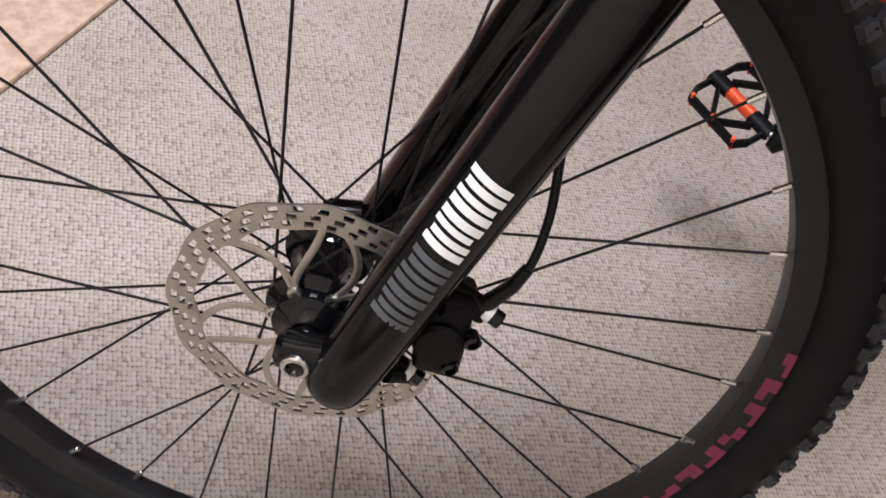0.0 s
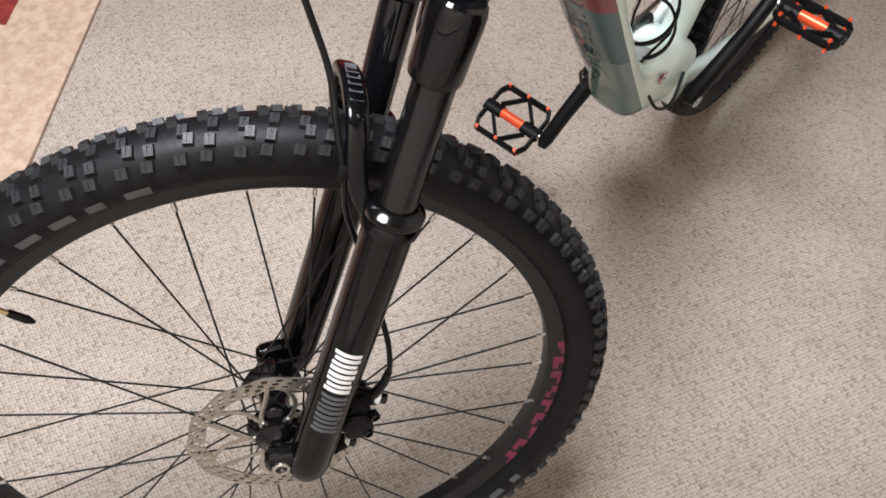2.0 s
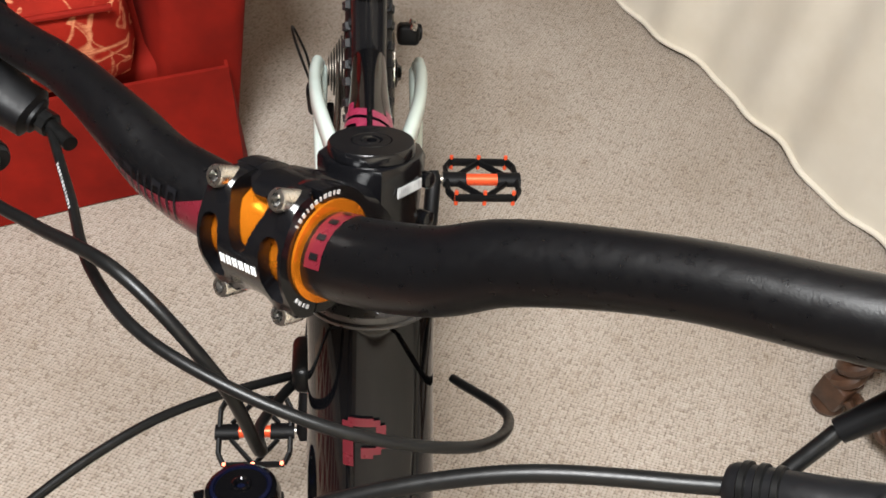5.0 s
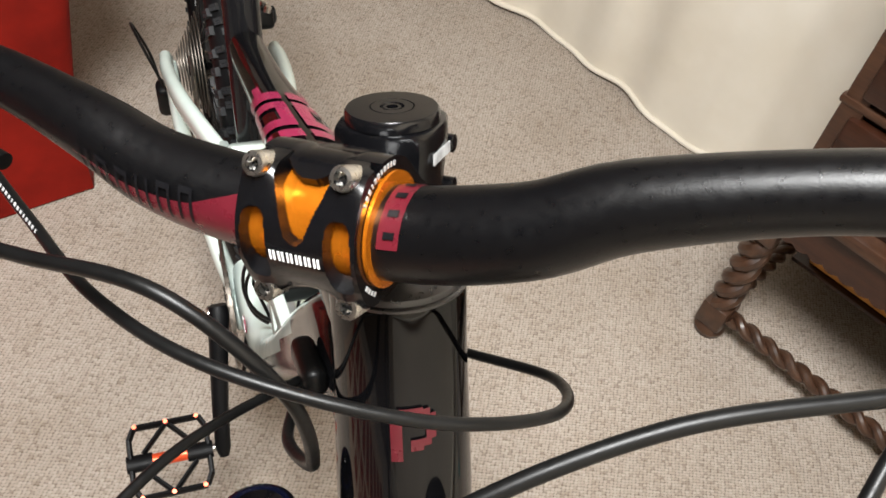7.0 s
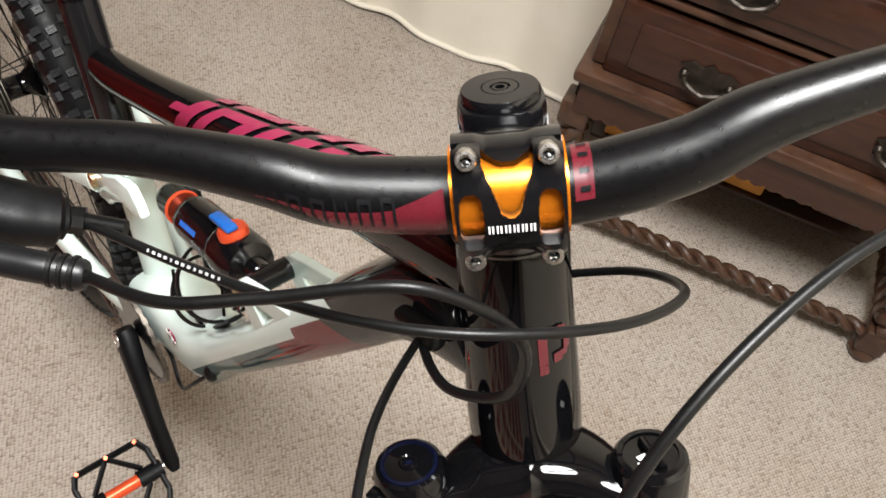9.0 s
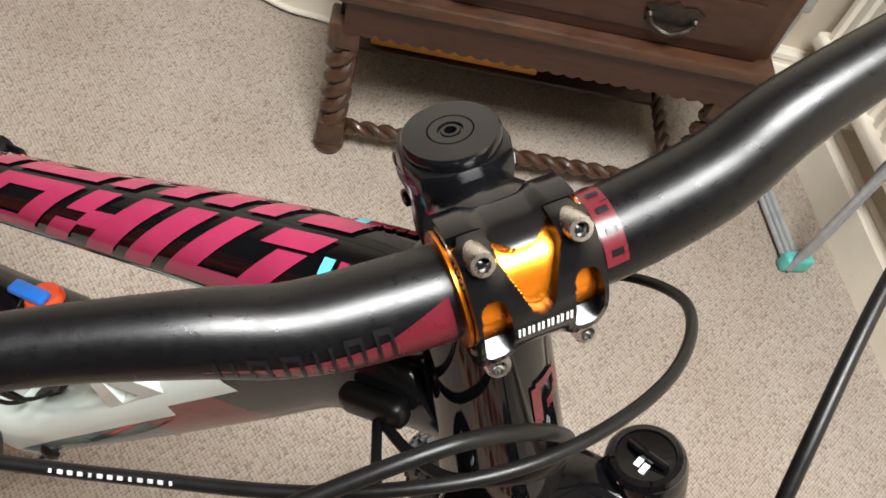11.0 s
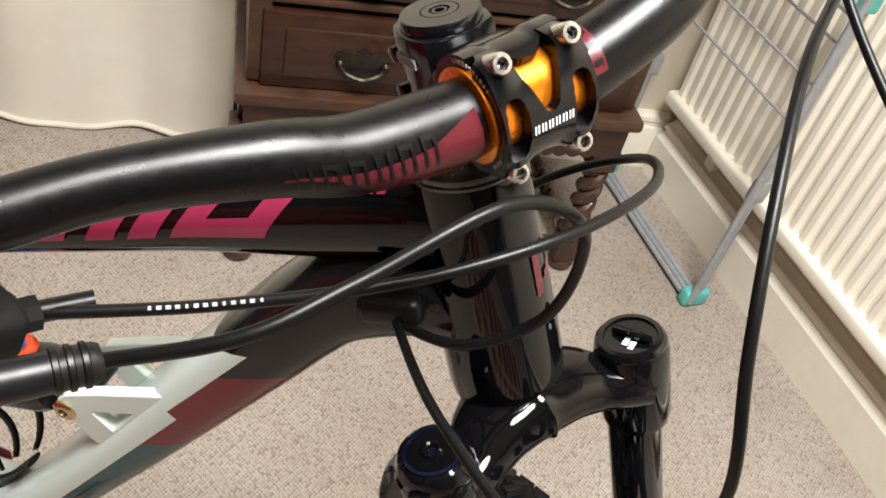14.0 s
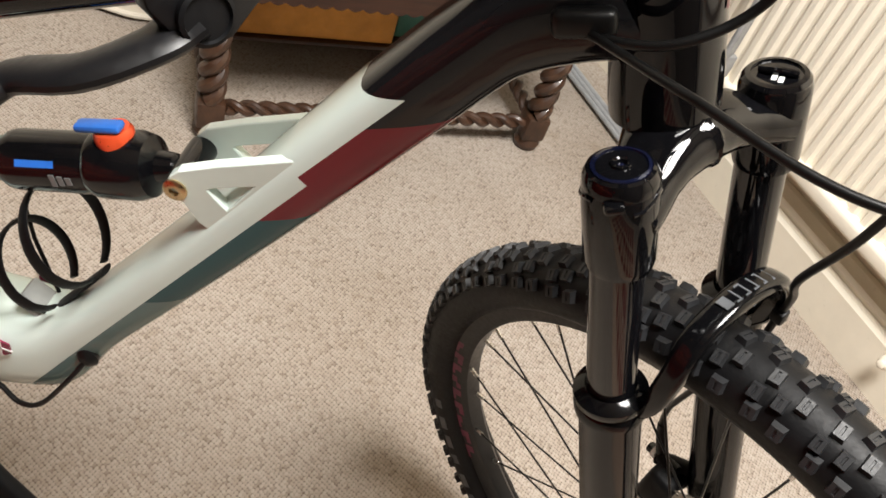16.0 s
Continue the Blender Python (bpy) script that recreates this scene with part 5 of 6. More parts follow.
def on_bar(v, theta, lift=0.0004):
    """A point on the bar's skin; theta: degrees up from forwards."""
    best = min(range(len(bar_path) - 1), key=lambda i: abs((inv @ bar_path[i]).y - v))
    i = best if (inv @ bar_path[best]).y <= v else best - 1
    a, b = inv @ bar_path[i], inv @ bar_path[i + 1]
    f = (v - a.y) / (b.y - a.y)
    c = a.lerp(b, f)
    r = bar_radius(v) + lift
    t = radians(theta)
    return FK(c.x + r * math.cos(t), c.y, c.z + r * math.sin(t))


def bar_patch(name, v0, v1, lo, hi, material, label, lift=0.0004):
    """A decal wrapped on the bar: lo and hi give its edges in degrees along v."""
    bm = bmesh.new()
    cols = []
    for i in range(15):
        v = v0 + (v1 - v0) * i / 14
        f = i / 14
        cols.append([bm.verts.new(on_bar(v, lo(f) + (hi(f) - lo(f)) * k / 8, lift)) for k in range(9)])
    for a, b in zip(cols, cols[1:]):
        for k in range(8):
            bm.faces.new((a[k], a[k + 1], b[k + 1], b[k]))
    return part(name, bm, material, handlebar, label)


bar_patch("bar_decal", -0.0255, -0.100, lambda f: -95 + 30 * f, lambda f: 40 - 26 * min(1, f / 0.3) - 26 * f, M_PINK, "raspberry side graphic with dark letters")
bar_patch("bar_decal", 0.0250, 0.0325, lambda f: 8, lambda f: 150, M_PINK, "raspberry band beside the clamp")
# the dark maker's mark on the raspberry graphic: plain slanted strokes
for k in range(6):
    v0 = -0.0965 + 0.0092 * k
    th = -36 + 11.5 * k / 6 * 2
    for lo_v, hi_v, lo_t, hi_t in ((0, 0.0012, 0, 44), (0.0045, 0.0057, 0, 44), (0.0012, 0.0045, 36, 44))[: 3 if k % 3 else 2]:
        bar_patch("bar_stroke", v0 + lo_v, v0 + hi_v, lambda f, q=th + lo_t: q, lambda f, q=th + hi_t: q, M_DARKPRINT, "dark printed stroke", 0.0009)
for k in range(5):
    bar_patch("band_print", 0.0272, 0.0310, lambda f, k=k: 20 + 25 * k, lambda f, k=k: 28 + 25 * k, M_DARKPRINT, "dark printed bar", 0.0008)

# -- grips, levers, remotes --
def bar_at(v):
    best = min(range(len(bar_path) - 1), key=lambda i: abs((inv @ bar_path[i]).y - v))
    i = best if (inv @ bar_path[best]).y <= v else best - 1
    a, b = inv @ bar_path[i], inv @ bar_path[i + 1]
    return a.lerp(b, (v - a.y) / (b.y - a.y)), (b - a).normalized()


def bar_lathe(v, profile, seg=32):
    """A turned ring on the bar at v, its profile running outwards along it."""
    c, d = bar_at(v)
    if v < 0:
        d = -d
    bm = bmesh.new()
    lathe(bm, frame_along(FM @ c, FM.to_3x3() @ d, UPV), profile, seg)
    return bm


for sg in (1, -1):
    grip = part("grip", bar_lathe(sg * 0.288, [(0.0135, 0), (0.0158, 0.002), (0.0160, 0.02), (0.0164, 0.06), (0.0160, 0.10), (0.0164, 0.117), (0.0135, 0.120), (0.004, 0.1205)]), M_GRIP, bike, "black rubber lock-on grip with faint raised letters")
    col = part("grip_collar", bar_lathe(sg * 0.272, [(0.0130, 0), (0.0152, 0.0015), (0.0152, 0.013), (0.0140, 0.0155), (0.0128, 0.016)]), M_STEM, grip, "black grip clamp with white print")
    c, d = bar_at(sg * 0.279)
    for k in range(8):
        a = radians(-40 + 15 * k)
        t = FM.to_3x3() @ d
        rad = FM.to_3x3() @ Vector((math.cos(a), 0, math.sin(a)))
        bm = bmesh.new()
        m = basis(FM @ c + rad * 0.0155, t, t.cross(rad) * -1, rad)
        box(bm, m, (0.0036, 0.0009, 0.0003))
        box(bm, m @ at(0, 0.0017, 0), (0.0028 if k % 3 else 0.0036, 0.0008, 0.0003))
        part("collar_print", bm, M_COLLARPRINT, col, "white printed bars", smooth=False)
    for k in range(8):
        a = radians(12)
        c, d = bar_at(sg * (0.312 + 0.0095 * k))
        rad = FM.to_3x3() @ Vector((math.cos(a), 0, math.sin(a)))
        t = FM.to_3x3() @ d
        bm = bmesh.new()
        m = basis(FM @ c + rad * 0.0164, t, t.cross(rad) * -1, rad)
        box(bm, m @ at(0, 0.005, 0), (0.0068, 0.0110, 0.0009), 0.0003)
        part("grip_letter", bm, M_GRIPLETTER, grip, "dark grey raised letter block", smooth=False)

    # hydraulic brake lever
    def L(u, v, w):
        du = 0 if sg > 0 else 0.006
        return FK(u + du, sg * v, w)
    bm = bmesh.new()
    body = [L(0.0575, 0.176, 0.0320), L(0.0575, 0.178, 0.0325), L(0.0570, 0.200, 0.0395), L(0.0565, 0.205, 0.0410), L(0.056, 0.235, 0.0525), L(0.055, 0.262, 0.0620), L(0.0545, 0.275, 0.0660), L(0.0545, 0.279, 0.0672)]
    tube(bm, body, [0.0058, 0.0068, 0.0070, 0.0070, 0.0074, 0.0080, 0.0080, 0.0062], 22)
    # bracket up to the bar
    cb, db = bar_at(sg * 0.262)
    bar_c = FM @ cb
    foot = L(0.0555, 0.2575, 0.0603)
    rise = bar_c - foot
    rise = (rise - LFT * rise.dot(LFT)).normalized()
    reach = (bar_c - foot).dot(rise)
    side_ = LFT * sg
    arm_path = [foot - rise * 0.004, foot + rise * reach * 0.12 + side_ * 0.001, foot + rise * reach * 0.30 + side_ * 0.0030, foot + rise * reach * 0.50 + side_ * 0.0040, foot + rise * reach * 0.75 + side_ * 0.0042, foot + rise * (reach - 0.009) + side_ * 0.0042]
    tube(bm, arm_path, [(0.0125, 0.0050), (0.0112, 0.0055), (0.0092, 0.0056), (0.0082, 0.0055), (0.0072, 0.0052), (0.0070, 0.0050)], 20, up=FWDV)
    side_ = LFT * sg
    plate(bm, basis(L(0.0575, 0, 0), side_, UPV, side_.cross(UPV)), [(0.240, 0.0500), (0.250, 0.0560), (0.280, 0.0670), (0.2800, 0.0540), (0.2745, 0.0420), (0.267, 0.0375), (0.260, 0.0380), (0.252, 0.0430)], 0.009, 0.0022)
    lever = part("brake_lever", bm, M_LEVERBODY, bike, "satin black hydraulic brake lever")
    bm = bar_lathe(sg * 0.2555, [(0.0112, 0), (0.0142, 0.0006), (0.0145, 0.002), (0.0145, 0.0115), (0.0142, 0.013), (0.0112, 0.0136)])
    part("lever_clamp", bm, M_LEVER, lever)
    for k in range(3):
        bm = bmesh.new()
        f = 0.180 + 0.0042 * k
        p = body[1].lerp(body[2], (f - 0.178) / 0.022)
        lathe(bm, frame_along(p, body[2] - body[1]), [(0.0066, -0.0004), (0.0077, 0.0002), (0.0077, 0.0018), (0.0066, 0.0024)], 20)
        part("hose_boot_rib", bm, M_HOSE, lever)
    # blade
    bm = bmesh.new()
    blade = [L(0.0560, 0.268, 0.045), L(0.0560, 0.273, 0.0435), L(0.0565, 0.282, 0.0425), L(0.0510, 0.2985, 0.041), L(0.0330, 0.3125, 0.039), L(0.0360, 0.328, 0.037), L(0.0390, 0.342, 0.035), L(0.0440, 0.358, 0.032), L(0.0500, 0.3685, 0.029), L(0.0520, 0.372, 0.029)]
    bl = spline(blade, 4)
    rad = []
    for i in range(len(bl)):
        f = i / (len(bl) - 1)
        rad.append(((0.0105 - 0.0050 * min(1, f * 1.5)) if f < 0.97 else 0.003, 0.0042 if f < 0.97 else 0.002))
    tube(bm, bl, rad, 16, up=UPV)
    part("lever_blade", bm, M_LEVERBODY, lever, "curved black brake lever blade")
    bm = bmesh.new()
    lathe(bm, frame_along(L(0.0635, 0.2665, 0.0475), FWDV), [(0.0078, -0.002), (0.0080, 0.0012), (0.0068, 0.0018), (0.0064, 0.0006), (0.0005, 0.0008)], 24)
    part("pivot", bm, M_LEVER, lever, "round lever pivot")
    bm = bmesh.new()
    m = frame_along(L(0.0612, 0.266, 0.0690), FM.to_3x3() @ Vector((0.75, 0, 0.65)))
    lathe(bm, m, [(0.0044, -0.006), (0.0044, 0.0008), (0.0034, 0.0014), (0.0024, 0.0014), (0.0020, -0.0005), (0.0003, -0.0005)], 18)
    part("bleed_screw", bm, M_LEVER, lever, "black bleed screw")
    bm = bmesh.new()
    m = frame_along(L(0.0622, 0.2155, 0.0494), FM.to_3x3() @ Vector((0.8, 0, 0.6)))
    lathe(bm, m, [(0.0058, -0.004), (0.0058, 0.0006), (0.0046, 0.0014), (0.0003, 0.0014)], 20)
    part("body_plug", bm, M_HOSE, lever)
    for k in range(6):
        bm = bmesh.new()
        f = 0.230 + 0.0036 * k
        c = L(0.0625, f, 0.0565 + (f - 0.23) * 0.37)
        ax = (body[6] - body[3]).normalized()
        nrm = (FM.to_3x3() @ Vector((0.75, 0, 0.65))).normalized()
        nrm = (nrm - ax * nrm.dot(ax)).normalized()
        m = basis(c - nrm * 0.0008, ax, nrm.cross(ax), nrm)
        box(bm, m, (0.0026, 0.0024, 0.0003))
        part("lever_print", bm, M_PALEPRINT, lever, "white printed bars", smooth=False)

# shifter under the right bar
shifter = part("shifter", bar_lathe(-0.228, [(0.0112, 0), (0.0138, 0.0006), (0.0140, 0.002), (0.0140, 0.0105), (0.0136, 0.012), (0.0112, 0.0124)]), M_LEVER, bike, "black gear shifter with two thumb levers")
bm = bmesh.new()
tube(bm, spline([FK(0.030, -0.240, 0.060), FK(0.036, -0.228, 0.0560), FK(0.036, -0.212, 0.0490), FK(0.032, -0.200, 0.0430), FK(0.029, -0.1945, 0.0395)], 4),
     [(0.010, 0.007)] + [(0.013, 0.0105)] * 3 + [(0.0140, 0.0120)] * 6 + [(0.013, 0.011)] * 4 + [(0.009, 0.008)] * 2 + [(0.006, 0.006)], 20, power=0.7)
part("shifter_body", bm, M_LEVER, shifter, "rounded black shifter housing")
bm = bmesh.new()
tube(bm, [FK(0.0295, -0.196, 0.0400), FK(0.0280, -0.188, 0.0370)], 0.0066, 8)
tube(bm, [FK(0.0282, -0.189, 0.0375), FK(0.0300, -0.170, 0.0325)], 0.0040, 12)
part("barrel_adjuster", bm, M_HOSE, shifter, "faceted barrel adjuster")
bm = bmesh.new()
lathe(bm, fork_axis(0.046, -0.224, 0.0440, 0.8, 0, 0.4), [(0.0050, -0.005), (0.0050, 0.002), (0.003, 0.003), (0.0005, 0.003)], 16)
part("shifter_bolt", bm, M_BRASS, shifter, "gold-coloured bolt")
for a, b in (((0.010, -0.262, 0.050), (0.018, -0.232, 0.046)), ((0.0, -0.275, 0.066), (0.012, -0.245, 0.052))):
    bm = bmesh.new()
    tube(bm, [FK(*b), FK((a[0] + b[0]) / 2 + 0.004, (a[1] + b[1]) / 2, (a[2] + b[2]) / 2 - 0.006), FK(*a)], [(0.005, 0.002), (0.006, 0.002), (0.007, 0.002)], 12)
    part("thumb_lever", bm, M_LEVER, shifter)
# dropper remote under the left bar
remote = part("dropper_remote", bar_lathe(0.213, [(0.0112, 0), (0.0136, 0.0006), (0.0138, 0.002), (0.0138, 0.0085), (0.0134, 0.010), (0.0112, 0.0104)]), M_LEVER, bike, "small black seatpost remote clamped on the bar")
bm = bmesh.new()
tube(bm, [FK(0.046, 0.219, 0.082), FK(0.040, 0.221, 0.068), FK(0.028, 0.228, 0.060), FK(0.016, 0.236, 0.058)], [(0.006, 0.008), (0.008, 0.008), (0.010, 0.004), (0.006, 0.003)], 14)
tube(bm, [FK(0.030, 0.214, 0.068), FK(0.036, 0.204, 0.058), FK(0.040, 0.196, 0.050)], [0.0048, 0.0042, 0.0034], 12)
part("remote_paddle", bm, M_LEVER, remote)
bm = bmesh.new()
lathe(bm, fork_axis(0.050, 0.2195, 0.0775, 0.8, 0, 0.3), [(0.0040, -0.004), (0.0040, 0.002), (0.0022, 0.0026), (0.002, 0)], 16)
part("remote_bolt", bm, M_BRASS, remote, "gold-coloured bolt")


# -- hoses and cables --
def cable(name, points, r, label, material=M_HOSE):
    path = spline([FK(*p) for p in points], 12)
    return tube_part(name, path, r, material, bike, label, seg=14)


cable("front_brake_hose", [(0.0575, 0.1790, 0.0330), (0.0874, 0.1197, 0.0246), (0.1206, 0.0647, -0.0015), (0.1423, 0.0276, -0.0446), (0.1501, 0.0105, -0.1034), (0.1266, 0.0082, -0.1661), (0.0905, 0.0205, -0.2302), (0.078, 0.040, -0.268), (0.066, 0.050, -0.300), (0.052, 0.044, -0.345), (0.022, 0.040, -0.40), (-0.006, 0.048, -0.455), (-0.022, 0.055, -0.49), (-0.030, 0.058, -0.525), (-0.024, 0.054, -0.562)], 0.0027, "black front brake hose looping to the fork")
tube_part("hose_boot", [FK(-0.0295, 0.0578, -0.520), FK(-0.0295, 0.0575, -0.535), FK(-0.024, 0.054, -0.564)], [0.0038, 0.0045, 0.0055], M_HOSE, caliper, "black rubber hose boot")
bm = bmesh.new()
box(bm, FM @ at(0.066, 0.050, -0.300) @ pose(0, 0, 0, 10, 12, 0), (0.010, 0.009, 0.014), 0.002)
part("hose_clip", bm, M_LEVER, arch, "small hose clip")
cable("rear_brake_hose", [(0.0635, -0.1790, 0.0330), (0.0898, -0.1371, 0.0348), (0.0935, -0.0964, 0.0353), (0.0964, -0.0358, 0.0362), (0.0845, -0.0004, -0.0019), (0.0626, -0.0076, -0.053), (0.0344, -0.0382, -0.072), (-0.0078, -0.0520, -0.075), (-0.030, -0.042, -0.078)], 0.0027, "black rear brake hose looping into the frame")
cable("gear_cable", [(0.0290, -0.1880, 0.0370), (0.0556, -0.1331, 0.0244), (0.0849, -0.0748, 0.0184), (0.0972, -0.0167, 0.0129), (0.0752, 0.0438, -0.0057), (0.0316, 0.0771, -0.0257), (-0.0198, 0.0631, -0.0501), (-0.0509, 0.012, -0.0712)], 0.0024, "black gear cable looping round the head tube")
cable("dropper_cable", [(0.0400, 0.1960, 0.0500), (0.0600, 0.180, 0.0240), (0.1114, 0.1581, -0.0201), (0.1828, 0.1289, -0.062), (0.239, 0.0574, -0.0974), (0.2298, -0.0203, -0.0931), (0.1604, -0.0715, -0.0802), (0.0747, -0.0738, -0.0672), (-0.0034, -0.0540, -0.0728), (-0.030, -0.042, -0.082)], 0.0024, "black dropper seatpost cable in a wide loop")
# white print along the gear cable
gp = spline([FK(*p) for p in [(0.0290, -0.1880, 0.0370), (0.0556, -0.1331, 0.0244), (0.0849, -0.0748, 0.0184), (0.0972, -0.0167, 0.0129)]], 40)
for k in range(13):
    i = 24 + k * 2
    t = (gp[i + 1] - gp[i]).normalized()
    nrm = (FM.to_3x3() @ Vector((0.8, -0.2, 0.55)))
    nrm = (nrm - t * nrm.dot(t)).normalized()
    bm = bmesh.new()
    m = basis(gp[i] + nrm * 0.0024, t, nrm.cross(t), nrm)
    box(bm, m @ at(0, 0.0005, 0), (0.0017 if k % 4 else 0.0010, 0.0014, 0.0002))
    part("cable_print", bm, M_COLLARPRINT, bike, "small white printed bars", smooth=False)

# -- frame --
def loft_frame(name, sections, power, label, seg=28, material=None):
    """sections: (top x, top z, bottom x, bottom z, half width), a closed tube through them in the bike's plane."""
    dense = []
    cols = list(zip(*sections))
    for i in range(len(sections) - 1):
        for k in range(5):
            t = k / 5
            row = []
            for c in cols:
                p0, p1, p2, p3 = c[max(i - 1, 0)], c[i], c[i + 1], c[min(i + 2, len(c) - 1)]
                row.append(0.5 * (2 * p1 + (p2 - p0) * t + (2 * p0 - 5 * p1 + 4 * p2 - p3) * t * t + (3 * p1 - p0 - 3 * p2 + p3) * t ** 3))
            dense.append(row)
    dense.append(list(sections[-1]))
    bm = bmesh.new()
    loops = []
    for tx, tz, bx, bz, hw in dense:
        c = Vector(((tx + bx) / 2, 0, (tz + bz) / 2))
        up = Vector(((tx - bx) / 2, 0, (tz - bz) / 2))
        loop = []
        for k in range(seg):
            a = 2 * math.pi * (k + 0.5) / seg
            co, si = math.cos(a), math.sin(a)
            co, si = math.copysign(abs(co) ** power, co), math.copysign(abs(si) ** power, si)
            loop.append(c + up * si + Vector((0, hw * co, 0)))
        loops.append(loop)
    rings(bm, loops)
    bmesh.ops.recalc_face_normals(bm, faces=bm.faces)
    return part(name, bm, material or M_FRAME, bike, label, angle=50)


down = loft_frame("down_tube", [(0.425, 0.885, 0.468, 0.850, 0.027), (0.400, 0.884, 0.436, 0.837, 0.0285), (0.372, 0.862, 0.405, 0.817, 0.0285), (0.348, 0.828, 0.3905, 0.7985, 0.029), (0.329, 0.798, 0.3735, 0.770, 0.030),
                                (0.290, 0.732, 0.3390, 0.7135, 0.031), (0.229, 0.626, 0.2845, 0.625, 0.032), (0.166, 0.524, 0.2195, 0.522, 0.033), (0.128, 0.468, 0.1705, 0.4455, 0.034), (0.095, 0.440, 0.130, 0.370, 0.036), (0.055, 0.432, 0.062, 0.340, 0.040),
                                (0.010, 0.425, 0.0, 0.312, 0.042), (-0.03, 0.40, -0.035, 0.33, 0.040)], 0.62, "black, raspberry, teal and mint painted down tube")
top_tube = loft_frame("top_tube", [(0.435, 0.942, 0.452, 0.882, 0.023), (0.408, 0.934, 0.420, 0.880, 0.0255), (0.366, 0.915, 0.374, 0.860, 0.0245), (0.300, 0.880, 0.308, 0.833, 0.0235), (0.235, 0.843, 0.246, 0.803, 0.022),
                                   (0.140, 0.792, 0.152, 0.756, 0.0195), (0.037, 0.738, 0.050, 0.704, 0.018), (-0.045, 0.700, -0.035, 0.664, 0.018), (-0.075, 0.688, -0.065, 0.655, 0.017)], 0.86, "black top tube with raspberry letter shapes", material=M_BLACK_GLOSS)
# gusset between top and down tube behind the head
loft_frame("gusset", [(0.425, 0.900, 0.440, 0.860, 0.014), (0.385, 0.895, 0.400, 0.850, 0.012), (0.362, 0.888, 0.372, 0.855, 0.006)], 0.8, "", material=M_BLACK_GLOSS)
seat = tube_part("seat_tube", [(0.0, 0, 0.335), (-0.028, 0, 0.43), (-0.060, 0, 0.55), (-0.096, 0, 0.68), (-0.112, 0, 0.735)], [0.021, 0.020, 0.019, 0.0185, 0.0185], M_FRAME, bike, "black and mint seat tube", seg=28)
bm = bmesh.new()
lathe(bm, frame_along((-0.110, 0, 0.728), Vector((-0.266, 0, 0.964))), [(0.0185, 0), (0.0205, 0.001), (0.0205, 0.013), (0.0185, 0.014), (0.0155, 0.014)], 28)
part("seat_clamp", bm, M_STEM, seat)
tube_part("seatpost", [(-0.112, 0, 0.735), (-0.180, 0, 0.985)], 0.0155, M_STANCHION, bike, "black dropper seatpost", seg=28)
bm = bmesh.new()
lathe(bm, frame_along((0, -0.045, 0.335), (0, 1, 0)), [(0.020, 0), (0.0235, 0.002), (0.0235, 0.088), (0.020, 0.09)], 32)
part("bottom_bracket", bm, M_MINT, bike)
# shock mount forks on the down tube: two mint plates with a triangular window
for y in (-0.024, 0.024):
    outer = [(0.2050, 0.6520), (0.2080, 0.6620), (0.2135, 0.6690), (0.2380, 0.6840), (0.2660, 0.6990), (0.2960, 0.7150), (0.2840, 0.6900), (0.2620, 0.6550), (0.2400, 0.6240), (0.2310, 0.6280), (0.2190, 0.6420), (0.2100, 0.6450)]
    inner = [(0.2345, 0.6610), (0.2370, 0.6635), (0.2420, 0.6660), (0.2480, 0.6690), (0.2560, 0.6732), (0.2640, 0.6770), (0.2600, 0.6690), (0.2565, 0.6620), (0.2530, 0.6550), (0.2490, 0.6490), (0.2440, 0.6530), (0.2390, 0.6570)]
    bm = bmesh.new()
    loops = [[bm.verts.new((x, y + dy, z)) for x, z in ring_] for ring_, dy in ((outer, -0.0045), (outer, 0.0045), (inner, 0.0045), (inner, -0.0045))]
    for q in range(4):
        for k in range(12):
            a_, b_ = loops[q], loops[(q + 1) % 4]
            bm.faces.new((a_[k], a_[(k + 1) % 12], b_[(k + 1) % 12], b_[k]))
    bmesh.ops.recalc_face_normals(bm, faces=bm.faces)
    bmesh.ops.bevel(bm, geom=[e for e in bm.edges if e.calc_face_angle(0) > 1.2], offset=0.0009, segments=1, affect="EDGES")
    mount = part("shock_mount", bm, M_MINT, down, "mint shock mounting bracket", smooth=False)
    bm = bmesh.new()
    s = -1 if y < 0 else 1
    lathe(bm, frame_along((0.213, y + s * 0.003, 0.6525), (0, s, 0)), [(0.0085, 0), (0.0085, 0.003), (0.0062, 0.0045), (0.0035, 0.0045), (0.003, 0.001), (0.0003, 0.001)], 22)
    part("shock_bolt", bm, M_BRASS, down, "gold-coloured shock bolt")
# shock
bm = bmesh.new()
d = (Vector((0.207, 0, 0.646)) - Vector((0.030, 0, 0.581))).normalized()
m = frame_along((0.030, 0, 0.581), d, (0, 0, 1))
lathe(bm, m, [(0.009, 0.0), (0.014, 0.004), (0.0165, 0.012), (0.0165, 0.050), (0.0215, 0.058), (0.0225, 0.064), (0.0225, 0.115), (0.0215, 0.122), (0.0235, 0.124), (0.0250, 0.130), (0.0250, 0.158), (0.0220, 0.167), (0.012, 0.172), (0.010, 0.184), (0.006, 0.188)], 36)
lathe(bm, frame_along(Vector((0.213, -0.020, 0.651)), (0, 1, 0)), [(0.0105, 0), (0.0105, 0.040)], 20)
shock = part("rear_shock", bm, M_STEM, bike, "black air shock with red rings and blue lever")
for k, mt in ((0.034, M_REDANO), ):
    bm = bmesh.new()
    lathe(bm, m @ at(0, 0, k), [(0.0165, -0.002), (0.0182, -0.0012), (0.0182, 0.0012), (0.0165, 0.002)], 32)
    part("travel_ring", bm, mt, shock, "red rubber ring")
bm = bmesh.new()
